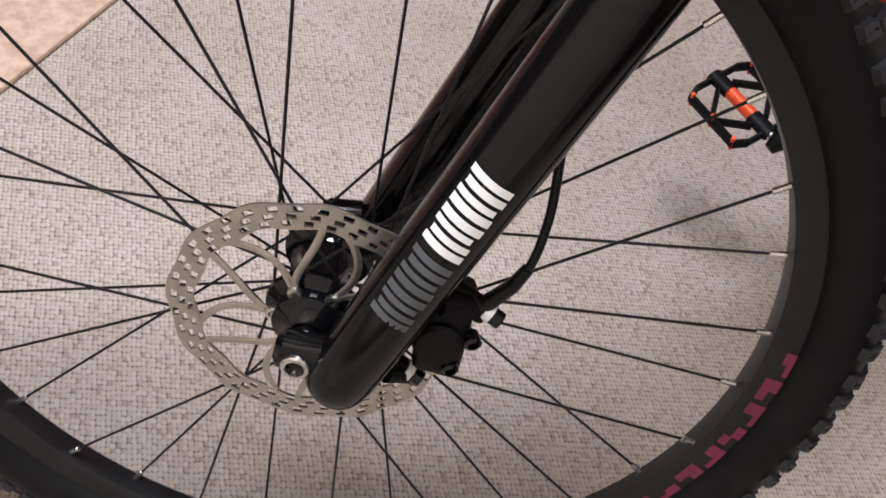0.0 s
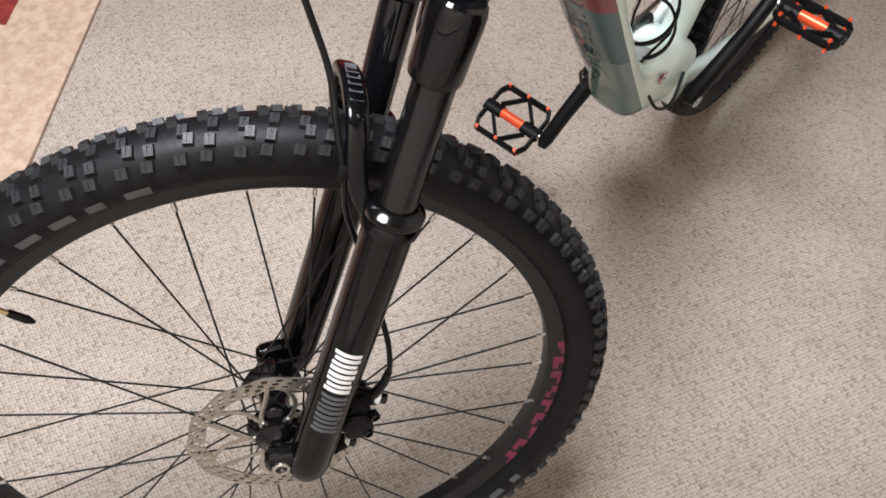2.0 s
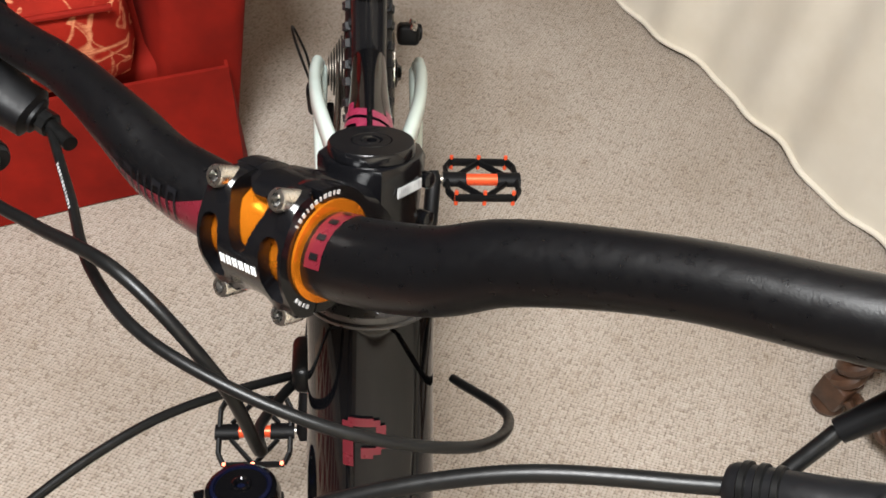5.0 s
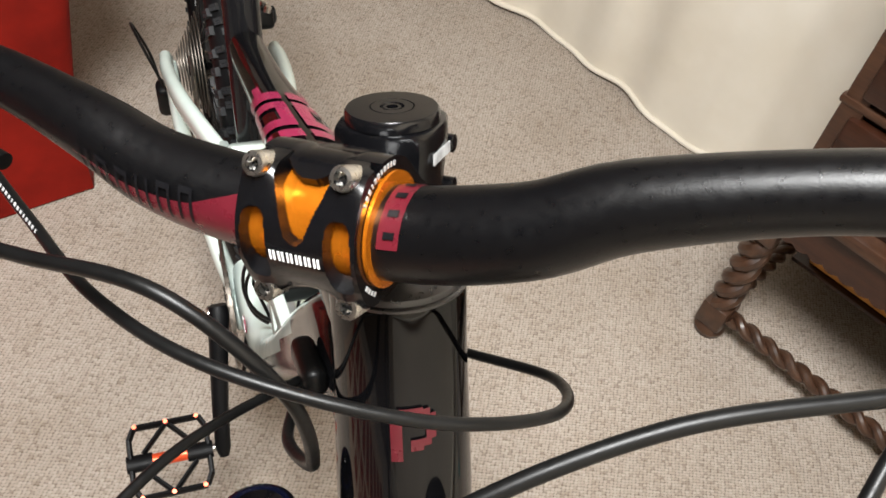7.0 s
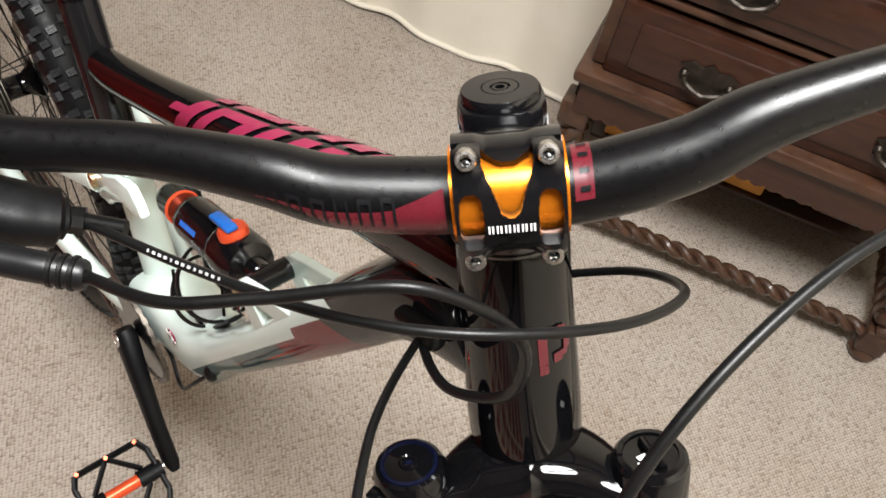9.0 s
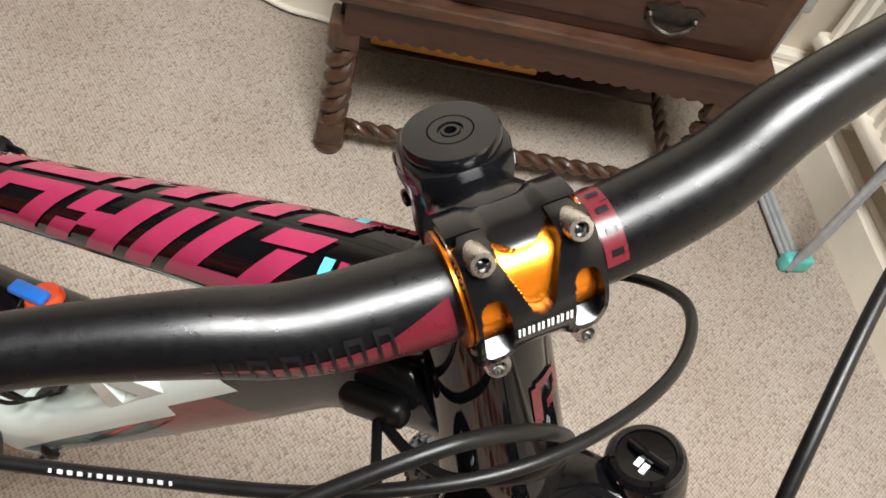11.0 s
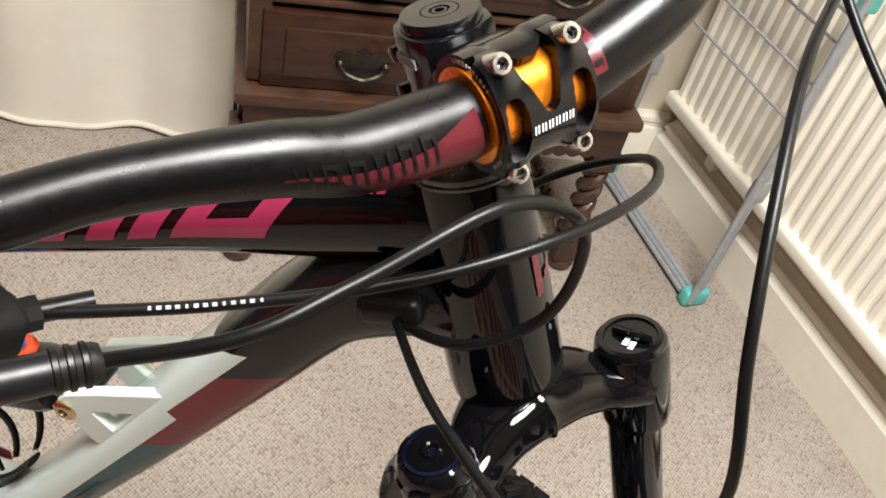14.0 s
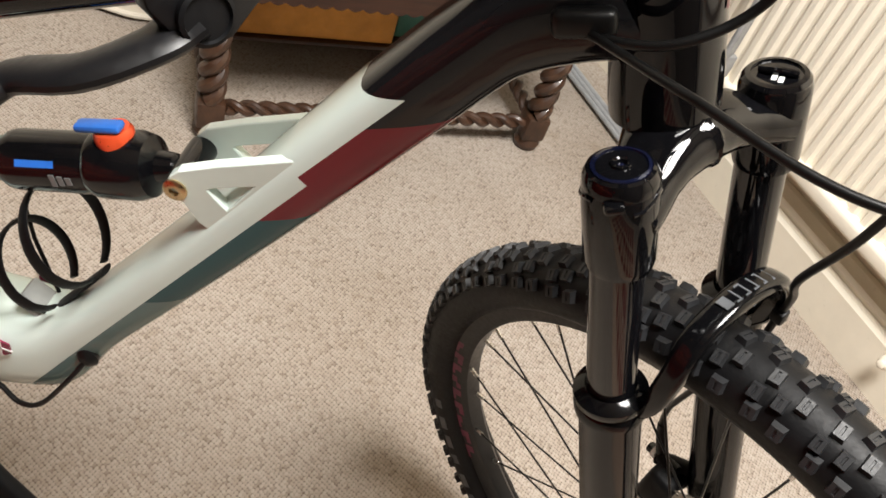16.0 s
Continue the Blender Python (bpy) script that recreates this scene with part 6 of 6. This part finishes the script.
n_up = Vector((-d.z, 0, d.x))
kn = Vector((0.030, 0, 0.581)) + d * 0.145 + n_up * 0.022
lathe(bm, frame_along(kn, n_up), [(0.0135, -0.002), (0.0140, 0.005), (0.012, 0.009), (0.006, 0.010), (0.0005, 0.010)], 26)
part("rebound_ring", bm, M_REDANO, shock, "red anodised dial")
bm = bmesh.new()
box(bm, basis(kn + n_up * 0.013 - d * 0.006 - Vector((0, 0.004, 0)), d, (0, 1, 0), d.cross(Vector((0, 1, 0)))), (0.034, 0.012, 0.006), 0.0025)
part("lockout_lever", bm, M_BLUEKNOB, shock, "blue lockout lever")
bm = bmesh.new()
box(bm, basis(m @ Vector((0, 0, 0.088)) + (Vector((0, -0.86, 0)) + n_up * 0.51) * 0.0224, d, Vector((0, 0.51, 0)) + n_up * 0.86, (Vector((0, -0.86, 0)) + n_up * 0.51)), (0.030, 0.005, 0.0006))
part("shock_print", bm, M_BLUEKNOB, shock, "blue printed bar")
bm = bmesh.new()
for k in range(3):
    box(bm, basis(m @ Vector((0, 0, 0.100 + 0.006 * k)) + Vector((0, -0.0226, 0)), d, n_up, (0, -1, 0)), (0.004, 0.010 - 0.002 * k, 0.0006))
part("shock_print", bm, M_PALEPRINT, shock, "pale printed bars")

# rocker link and rear triangle
for y in (-1, 1):
    bm = bmesh.new()
    plate(bm, basis((0, y * 0.033, 0), (1, 0, 0), (0, 0, 1), (0, -1, 0)), [(0.045, 0.600), (0.030, 0.612), (0.0, 0.600), (-0.030, 0.575), (-0.062, 0.560), (-0.075, 0.545), (-0.070, 0.528), (-0.052, 0.520), (-0.030, 0.530), (-0.012, 0.552), (0.012, 0.572), (0.040, 0.578), (0.050, 0.588)], 0.011, 0.003)
    part("rocker_link", bm, M_MINT, bike, "mint rocker link")
    stay = spline([(-0.062, y * 0.036, 0.540), (-0.13, y * 0.050, 0.515), (-0.24, y * 0.068, 0.470), (-0.36, y * 0.078, 0.415), (-0.425, y * 0.078, 0.385)], 5)
    tube_part("seat_stay", stay, [(0.0095, 0.0155)] * len(stay), M_MINT, bike, "mint painted seat stay", seg=16, power=0.8)
    stay = spline([(-0.01, y * 0.036, 0.350), (-0.07, y * 0.048, 0.345), (-0.18, y * 0.062, 0.348), (-0.32, y * 0.072, 0.355), (-0.435, y * 0.074, 0.3645)], 5)
    tube_part("chain_stay", stay, [(0.0105, 0.017)] * len(stay), M_MINT, bike, "mint painted chain stay", seg=16, power=0.8)
    bm = bmesh.new()
    lathe(bm, frame_along((-0.435, y * 0.068, 0.3645), (0, y, 0)), [(0.015, 0), (0.018, 0.002), (0.018, 0.014), (0.014, 0.017), (0.005, 0.017)], 20)
    part("rear_dropout", bm, M_MINT, bike)
    bm = bmesh.new()
    lathe(bm, frame_along((-0.062, y * 0.040, 0.542), (0, y, 0)), [(0.010, -0.004), (0.010, 0.003), (0.006, 0.0045), (0.002, 0.0045)], 18)
    part("pivot_bolt", bm, M_BRASS, bike)
bm = bmesh.new()
box(bm, basis((-0.004, 0, 0.6005), (0.80, 0, 0.60), (0, 1, 0), (-0.60, 0, 0.80)), (0.034, 0.064, 0.011), 0.0035, 3)
part("rocker_bridge", bm, M_MINT, bike, "mint bridge between the rocker links")
# rear caliper on the left stay
bm = bmesh.new()
box(bm, basis((-0.405, 0.058, 0.462), (0.85, 0, 0.5), (0, 1, 0), (-0.5, 0, 0.85)), (0.055, 0.032, 0.030), 0.007, 3)
lathe(bm, frame_along((-0.405, 0.072, 0.465), (0, 1, 0)), [(0.012, 0), (0.012, 0.005), (0.008, 0.007), (0.001, 0.007)], 20)
rc_ = part("rear_caliper", bm, M_LEVER, bike, "black rear disc brake caliper")
for dx in (-0.02, 0.02):
    bm = bmesh.new()
    lathe(bm, frame_along((-0.405 + dx, 0.064, 0.474 + dx * 0.5), (-0.3, 0.3, 0.9)), [(0.005, 0), (0.005, 0.008), (0.003, 0.009)], 14)
    part("caliper_bolt", bm, M_STEEL, rc_, "bright bolt")

# water bottle cage bolted on the down tube: a flat spine, two open straps, a toe pad and two thin rods
cd = Vector((0.530, 0, 0.848))
cn = Vector((-0.848, 0, 0.530))
cage_foot = Vector((0.112, 0, 0.449))
cage = part("bottle_cage", tube(bmesh.new(), [cage_foot - cd * 0.012, cage_foot + cd * 0.03, cage_foot + cd * 0.072], [(0.008, 0.0026)] * 3, 12, up=cn), M_LEVER, bike, "black plastic bottle cage")
for along, r, gap, lift in ((0.064, 0.040, 16, 0.034), (0.012, 0.036, 30, 0.026)):
    c = cage_foot + cd * along + cn * (r + 0.002)
    path = []
    for i in range(29):
        f = i / 28
        a = radians(gap + (360 - 2 * gap) * f)
        path.append(c + cn * (r * -math.cos(a + math.pi * 2)) + Vector((0, r * math.sin(a), 0)) + cd * lift * (1 - math.cos(a)) / 2)
    bm = bmesh.new()
    tube(bm, path, [(0.0019, 0.0064)] * 29, 10, up=cd)
    part("cage_strap", bm, M_LEVER, cage)
bm = bmesh.new()
box(bm, basis(cage_foot - cd * 0.016 + cn * 0.016, cd, (0, 1, 0), cd.cross(Vector((0, 1, 0)))), (0.007, 0.030, 0.026), 0.003)
part("cage_toe", bm, M_PAPER, cage, "grey rubber pad")
for y in (-0.012, 0.012):
    tube_part("cage_rod", [cage_foot + Vector((0, y, 0)) + cn * 0.006 - cd * 0.008, cage_foot + Vector((0, y * 2.2, 0)) + cn * 0.050 + cd * 0.012, cage_foot + Vector((0, y * 2.0, 0)) + cn * 0.072 + cd * 0.040], 0.0018, M_LEVER, cage, seg=8)

# cranks, pedals, chainring
BB = Vector((0.0, 0, 0.338))
CE = Vector((0.118, 0, -0.112))
bm = bmesh.new()
ringm = frame_along(BB + Vector((0, -0.050, 0)), (0, -1, 0))
teeth = []
for k in range(32 * 4):
    a = 2 * math.pi * k / 128
    r = 0.066 + (0.003 if k % 4 in (1, 2) else 0)
    teeth.append((r * math.cos(a), r * math.sin(a)))
plate(bm, ringm, teeth, 0.0025)
chainring = part("chainring", bm, M_STEM, bike, "black toothed chainring")
bm = bmesh.new()
for k in range(64):
    a = 2 * math.pi * k / 64
    p = ringm @ Vector((0.068 * math.cos(a), 0.068 * math.sin(a), 0))
    t = ringm.to_3x3() @ Vector((-math.sin(a), math.cos(a), 0))
    box(bm, basis(p, t, ringm.to_3x3() @ Vector((math.cos(a), math.sin(a), 0)), ringm.to_3x3() @ Vector((0, 0, 1))), (0.0075, 0.006, 0.0055 if k % 2 else 0.0035))
tagged(part("chain", bm, M_CHAIN, bike, "oily steel chain round the chainring", smooth=False), kind="stuff")
bm = bmesh.new()
for z0, z1 in ((0.404, 0.402), (0.276, 0.330)):
    tube(bm, [(0.0, -0.050, z0), (-0.435, -0.045, z1)], (0.0028, 0.0042), 6)
part("chain_run", bm, M_CHAIN, bike, "oily steel chain")
for k in range(9):
    bm = bmesh.new()
    lathe(bm, frame_along((-0.435, -0.028 - 0.0042 * k, 0.3645), (0, -1, 0)), [(0.075 - 0.0068 * k, 0), (0.078 - 0.0068 * k, 0.0005), (0.078 - 0.0068 * k, 0.0016), (0.070 - 0.0068 * k, 0.002)], 36)
    part("sprocket", bm, M_CHAIN, rear_hub, "steel sprocket")
bm = bmesh.new()
box(bm, basis((-0.445, -0.085, 0.300), (0.3, 0, 0.95), (0, 1, 0), (-0.95, 0, 0.3)), (0.07, 0.03, 0.03), 0.009, 3)
plate(bm, basis((-0.43, -0.062, 0.235), (1, 0, 0), (0, 0, 1), (0, -1, 0)), [(-0.015, -0.06), (0.012, -0.06), (0.020, 0.0), (0.012, 0.06), (-0.012, 0.06), (-0.022, 0)], 0.012, 0.003)
part("rear_derailleur", bm, M_LEVER, bike, "black rear derailleur")
loop = spline([(-0.41, -0.085, 0.345), (-0.44, -0.11, 0.41), (-0.50, -0.12, 0.40), (-0.50, -0.10, 0.34), (-0.46, -0.09, 0.30)], 8)
tube_part("derailleur_cable", loop, 0.0022, M_HOSE, bike, seg=8)
for sgn in (-1, 1):
    e = CE * (1 if sgn < 0 else -1)
    y0, y1 = sgn * 0.064, sgn * 0.083
    arm = [BB + Vector((0, y0, 0)) - e * 0.06, BB + Vector((0, y0, 0)), BB + e * 0.25 + Vector((0, y0 + sgn * 0.006, 0)), BB + e * 0.7 + Vector((0, y1 - sgn * 0.004, 0)), BB + e + Vector((0, y1, 0)), BB + e * 1.07 + Vector((0, y1, 0))]
    sz = [(0.011, 0.015), (0.013, 0.019), (0.0115, 0.0170), (0.0100, 0.0150), (0.0095, 0.0145), (0.006, 0.009)]
    bm = bmesh.new()
    tube(bm, arm, sz, 18, power=0.75)
    crank = part("crank_arm", bm, M_LEVER, bike, "black crank arm")
    bm = bmesh.new()
    lathe(bm, frame_along(BB + Vector((0, y0 + sgn * 0.008, 0)), (0, sgn, 0)), [(0.011, 0), (0.011, 0.004), (0.008, 0.006), (0.005, 0.006), (0.0045, 0.002)], 20)
    part("crank_bolt", bm, M_STEEL, crank, "bright crank bolt")
    # pedal: a cage with pins round an orange axle
    pc = BB + e + Vector((0, sgn * 0.145, 0))
    tiltv = Vector((0.95, 0, -0.31)) if sgn < 0 else Vector((0.97, 0, 0.22))
    pn = Vector((-tiltv.z, 0, tiltv.x))
    pm = basis(pc, tiltv, (0, 1, 0), tiltv.cross(Vector((0, 1, 0))))
    pedal = tube_part("pedal", [pc + Vector((0, -0.050, 0)), pc + Vector((0, 0.050, 0))], 0.0062, M_LEVER, bike, "black cage pedal with orange axle and pins", seg=14)
    bm = bmesh.new()
    rim_ = [(0.042, -0.038), (0.042, 0.038), (0.028, 0.045), (-0.028, 0.045), (-0.042, 0.038), (-0.042, -0.038), (-0.028, -0.045), (0.028, -0.045)]
    for i in range(8):
        a, b = rim_[i], rim_[(i + 1) % 8]
        tube_part("cage_bar", [pm @ Vector((*a, 0)), pm @ Vector((*b, 0))], (0.0035, 0.0065), M_LEVER, pedal, seg=8)
    for x0, y0_, x1, y1_ in ((0.042, 0.0, 0.010, 0.030), (0.042, 0.0, 0.010, -0.030), (-0.042, 0.0, -0.010, 0.030), (-0.042, 0.0, -0.010, -0.030)):
        tube_part("cage_rib", [pm @ Vector((x0, y0_, 0)), pm @ Vector((x1, y1_, 0))], (0.003, 0.0055), M_LEVER, pedal, seg=8)
    bm.free()
    tube_part("pedal_spindle", [pc + Vector((0, -sgn * 0.064, 0)), pc + Vector((0, -sgn * 0.048, 0))], 0.0055, M_STEEL, pedal, seg=14)
    tube_part("pedal_axle", [pc + Vector((0, -sgn * 0.020, 0)), pc + Vector((0, sgn * 0.020, 0))], 0.0078, M_REDANO, pedal, "orange anodised axle tube", seg=18)
    for k in (-1, 1):
        tube_part("bearing_block", [pc + Vector((0, k * 0.020, 0)), pc + Vector((0, k * 0.050, 0))], (0.011, 0.008), M_LEVER, pedal, seg=14)
    for x, y in ((0.042, -0.036), (0.042, 0), (0.042, 0.036), (-0.042, -0.036), (-0.042, 0), (-0.042, 0.036)):
        bm = bmesh.new()
        tube(bm, [pm @ Vector((x, y, -0.010)), pm @ Vector((x, y, 0.010))], 0.0026, 8)
        part("pedal_pin", bm, M_REDANO, pedal)

# cable port, plug, small loop under the down tube
bm = bmesh.new()
box(bm, basis((0.418, -0.034, 0.866), (0.93, 0.05, 0.36), (0, 1, 0), (-0.36, 0, 0.93)), (0.034, 0.012, 0.016), 0.005, 3)
part("cable_port", bm, M_HOSE, down, "black rubber cable port")
bm = bmesh.new()
lathe(bm, frame_along((0.151, -0.031, 0.435), (0, -1, 0)), [(0.009, 0), (0.0095, 0.004), (0.006, 0.008), (0.0025, 0.009)], 16)
part("frame_grommet", bm, M_HOSE, down, "black rubber grommet")
tube_part("gear_cable_exit", spline([(0.151, -0.036, 0.435), (0.138, -0.048, 0.410), (0.115, -0.050, 0.368), (0.092, -0.046, 0.352), (0.068, -0.040, 0.362), (0.030, -0.034, 0.345)], 6), 0.0024, M_HOSE, bike, "thin black cable under the bottom bracket", seg=10)
tube_part("gear_cable_exit", spline([(0.10, 0.036, 0.40), (0.085, 0.050, 0.372), (0.050, 0.055, 0.360), (0.015, 0.045, 0.385)], 6), 0.0024, M_HOSE, bike, "thin black cable", seg=10)
# badge on the head tube: a raspberry angular letter shape
def head_patch(outline, material, label, r=0.0302, lift=0.0008):
    bm = bmesh.new()
    n = 7
    for (v0, w0, v1, w1) in outline:
        rows = []
        for i in range(2):
            row = []
            for k in range(n):
                v = v0 + (v1 - v0) * k / (n - 1)
                w = (w0, w1)[i]
                rr = 0.0282 + (0.0300 - 0.0282) * max(0, min(1, (-w - 0.006) / 0.064)) + lift
                row.append(bm.verts.new(HM @ Vector((math.sqrt(rr * rr - v * v), v, w))))
            rows.append(row)
        for k in range(n - 1):
            bm.faces.new((rows[0][k], rows[0][k + 1], rows[1][k + 1], rows[1][k]))
    return part("head_badge", bm, material, bike, label)


head_patch([(-0.0125, -0.0490, -0.0078, -0.0740), (-0.0078, -0.0480, 0.0040, -0.0515), (-0.0100, -0.0470, 0.0010, -0.0490), (0.0022, -0.0510, 0.0066, -0.0640), (-0.0045, -0.0630, 0.0045, -0.0670), (-0.0045, -0.0670, 0.0010, -0.0690)], M_PINK, "raspberry angular badge on the head tube")
# letter shapes on the top tube and under the down tube: plain slanted blocks
TT = [(0.408, 0.934, 0.420, 0.880, 0.0255), (0.366, 0.915, 0.374, 0.860, 0.0245), (0.300, 0.880, 0.308, 0.833, 0.0235), (0.235, 0.843, 0.246, 0.803, 0.022), (0.140, 0.792, 0.152, 0.756, 0.0195), (0.037, 0.738, 0.050, 0.704, 0.018), (-0.045, 0.700, -0.035, 0.664, 0.018)]


def tt_at(f):
    """A place along the top tube, f from the head (0) to the seat tube (1): upper edge, lower edge, half width."""
    x = 0.402 - 0.445 * f
    i = max(k for k in range(len(TT) - 1) if TT[k][0] >= x)
    k = (TT[i][0] - x) / (TT[i][0] - TT[i + 1][0])
    s = [p * (1 - k) + q * k for p, q in zip(TT[i], TT[i + 1])]
    return Vector((s[0], 0, s[1])), Vector((s[2], 0, s[3])), s[4]


def tt_patch(f0, f1, a0, a1, material, skew=0.03, name="tube_letter", label="raspberry painted letter block"):
    """A painted block on the top tube's skin; a0, a1: degrees round it, 0 the right side, 90 the top."""
    bm = bmesh.new()
    rows = []
    for i in range(7):
        row = []
        for k in range(9):
            a = a0 + (a1 - a0) * k / 8
            f = f0 + (f1 - f0) * i / 6 + skew * (a - 45) / 90
            up, lo, w = tt_at(max(0, min(1, f)))
            c, h = (up + lo) / 2, (up - lo) / 2
            co, si = math.cos(radians(a)), math.sin(radians(a))
            co, si = math.copysign(abs(co) ** 0.86, co), math.copysign(abs(si) ** 0.86, si)
            row.append(bm.verts.new(c + h * si * 1.06 + Vector((0, -w * co * 1.06, 0))))
        rows.append(row)
    for p, q in zip(rows, rows[1:]):
        for k in range(8):
            bm.faces.new((p[k], p[k + 1], q[k + 1], q[k]))
    return part(name, bm, material, top_tube, label)


for side in (0, 1):
    def A(a):
        return a if side == 0 else 180 - a
    x = 0.10
    for strokes in (((0.012, 0.120, -3, 18), (0.0, 0.034, -3, 62), (0.086, 0.120, -3, 86), (0.0, 0.060, 66, 86)), ((0.0, 0.040, -3, 86),), ((0.0, 0.042, -3, 86), (0.042, 0.078, 30, 56), (0.074, 0.112, -3, 34), (0.074, 0.112, 50, 86)), ((0, 0.036, -3, 86), (0.036, 0.10, -3, 18), (0.10, 0.134, -3, 86), (0.036, 0.10, 66, 86)), ((0, 0.044, -3, 86), (0.044, 0.09, 32, 54))):
        for f0, f1, a0, a1 in strokes:
            tt_patch(x + f0, x + f1, A(a0), A(a1), M_TUBEPINK, -0.07)
        x += max(s_[1] for s_ in strokes) + 0.020
    tt_patch(0.058, 0.070, A(40), A(66), M_CYAN, 0.0, "tube_mark", "small cyan printed block")
    for k in range(4):
        tt_patch(0.006 + 0.0125 * k, 0.015 + 0.0125 * k, A(42), A(66), M_TUBEPINK, 0.0, "tube_mark", "small raspberry printed block")
for k in range(7):
    bm = bmesh.new()
    low = [(0.3735, 0.770), (0.3390, 0.7135), (0.2845, 0.625), (0.2195, 0.522), (0.1705, 0.4455)]
    x = 0.352 - 0.0222 * k
    i = max(j for j in range(4) if low[j][0] >= x)
    g = (low[i][0] - x) / (low[i][0] - low[i + 1][0])
    base = Vector((x, 0, low[i][1] + (low[i + 1][1] - low[i][1]) * g)) + cn * 0.0005
    m = basis(base, (0, 1, 0), cd, -cn)
    hgt, wid = 0.032, 0.024
    for x0, y0, w_, h_ in ((0, 0.013, wid, 0.007), (0, -0.013, wid, 0.007), (-0.0100, 0, 0.006, hgt), (0.0100, 0, 0.006, hgt))[: 3 + k % 2]:
        box(bm, m @ at(x0, y0, 0), (w_, h_, 0.0010))
    part("tube_letter", bm, M_PALEPRINT, down, "pale grey painted letter block", smooth=False)


def badge_place(y):
    return basis((0.078, y * 0.0395, 0.418), (0.72 * y * -1, 0, 0.69 * y * -1), (-0.69, 0, 0.72), (0, y, 0))


for y in (-1, 1):
    for x0, z0, mt in ((0, 0, M_TUBEPINK), (0, 0, M_WHITE)):
        bm = bmesh.new()
        bt = badge_place(y)
        if mt is M_TUBEPINK:
            plate(bm, bt, [(-0.011, 0), (-0.003, 0.009), (0.005, 0.009), (0.011, 0), (0.004, -0.009), (-0.004, -0.009)], 0.0012)
        else:
            for ang in (48, -48):
                box(bm, bt @ at(0, 0, 0.0008) @ pose(0, 0, 0, 0, 0, ang), (0.021, 0.0016, 0.0008))
        part("frame_badge", bm, mt, down, "raspberry diamond badge" if mt is M_TUBEPINK else "white crossing lines", smooth=False)
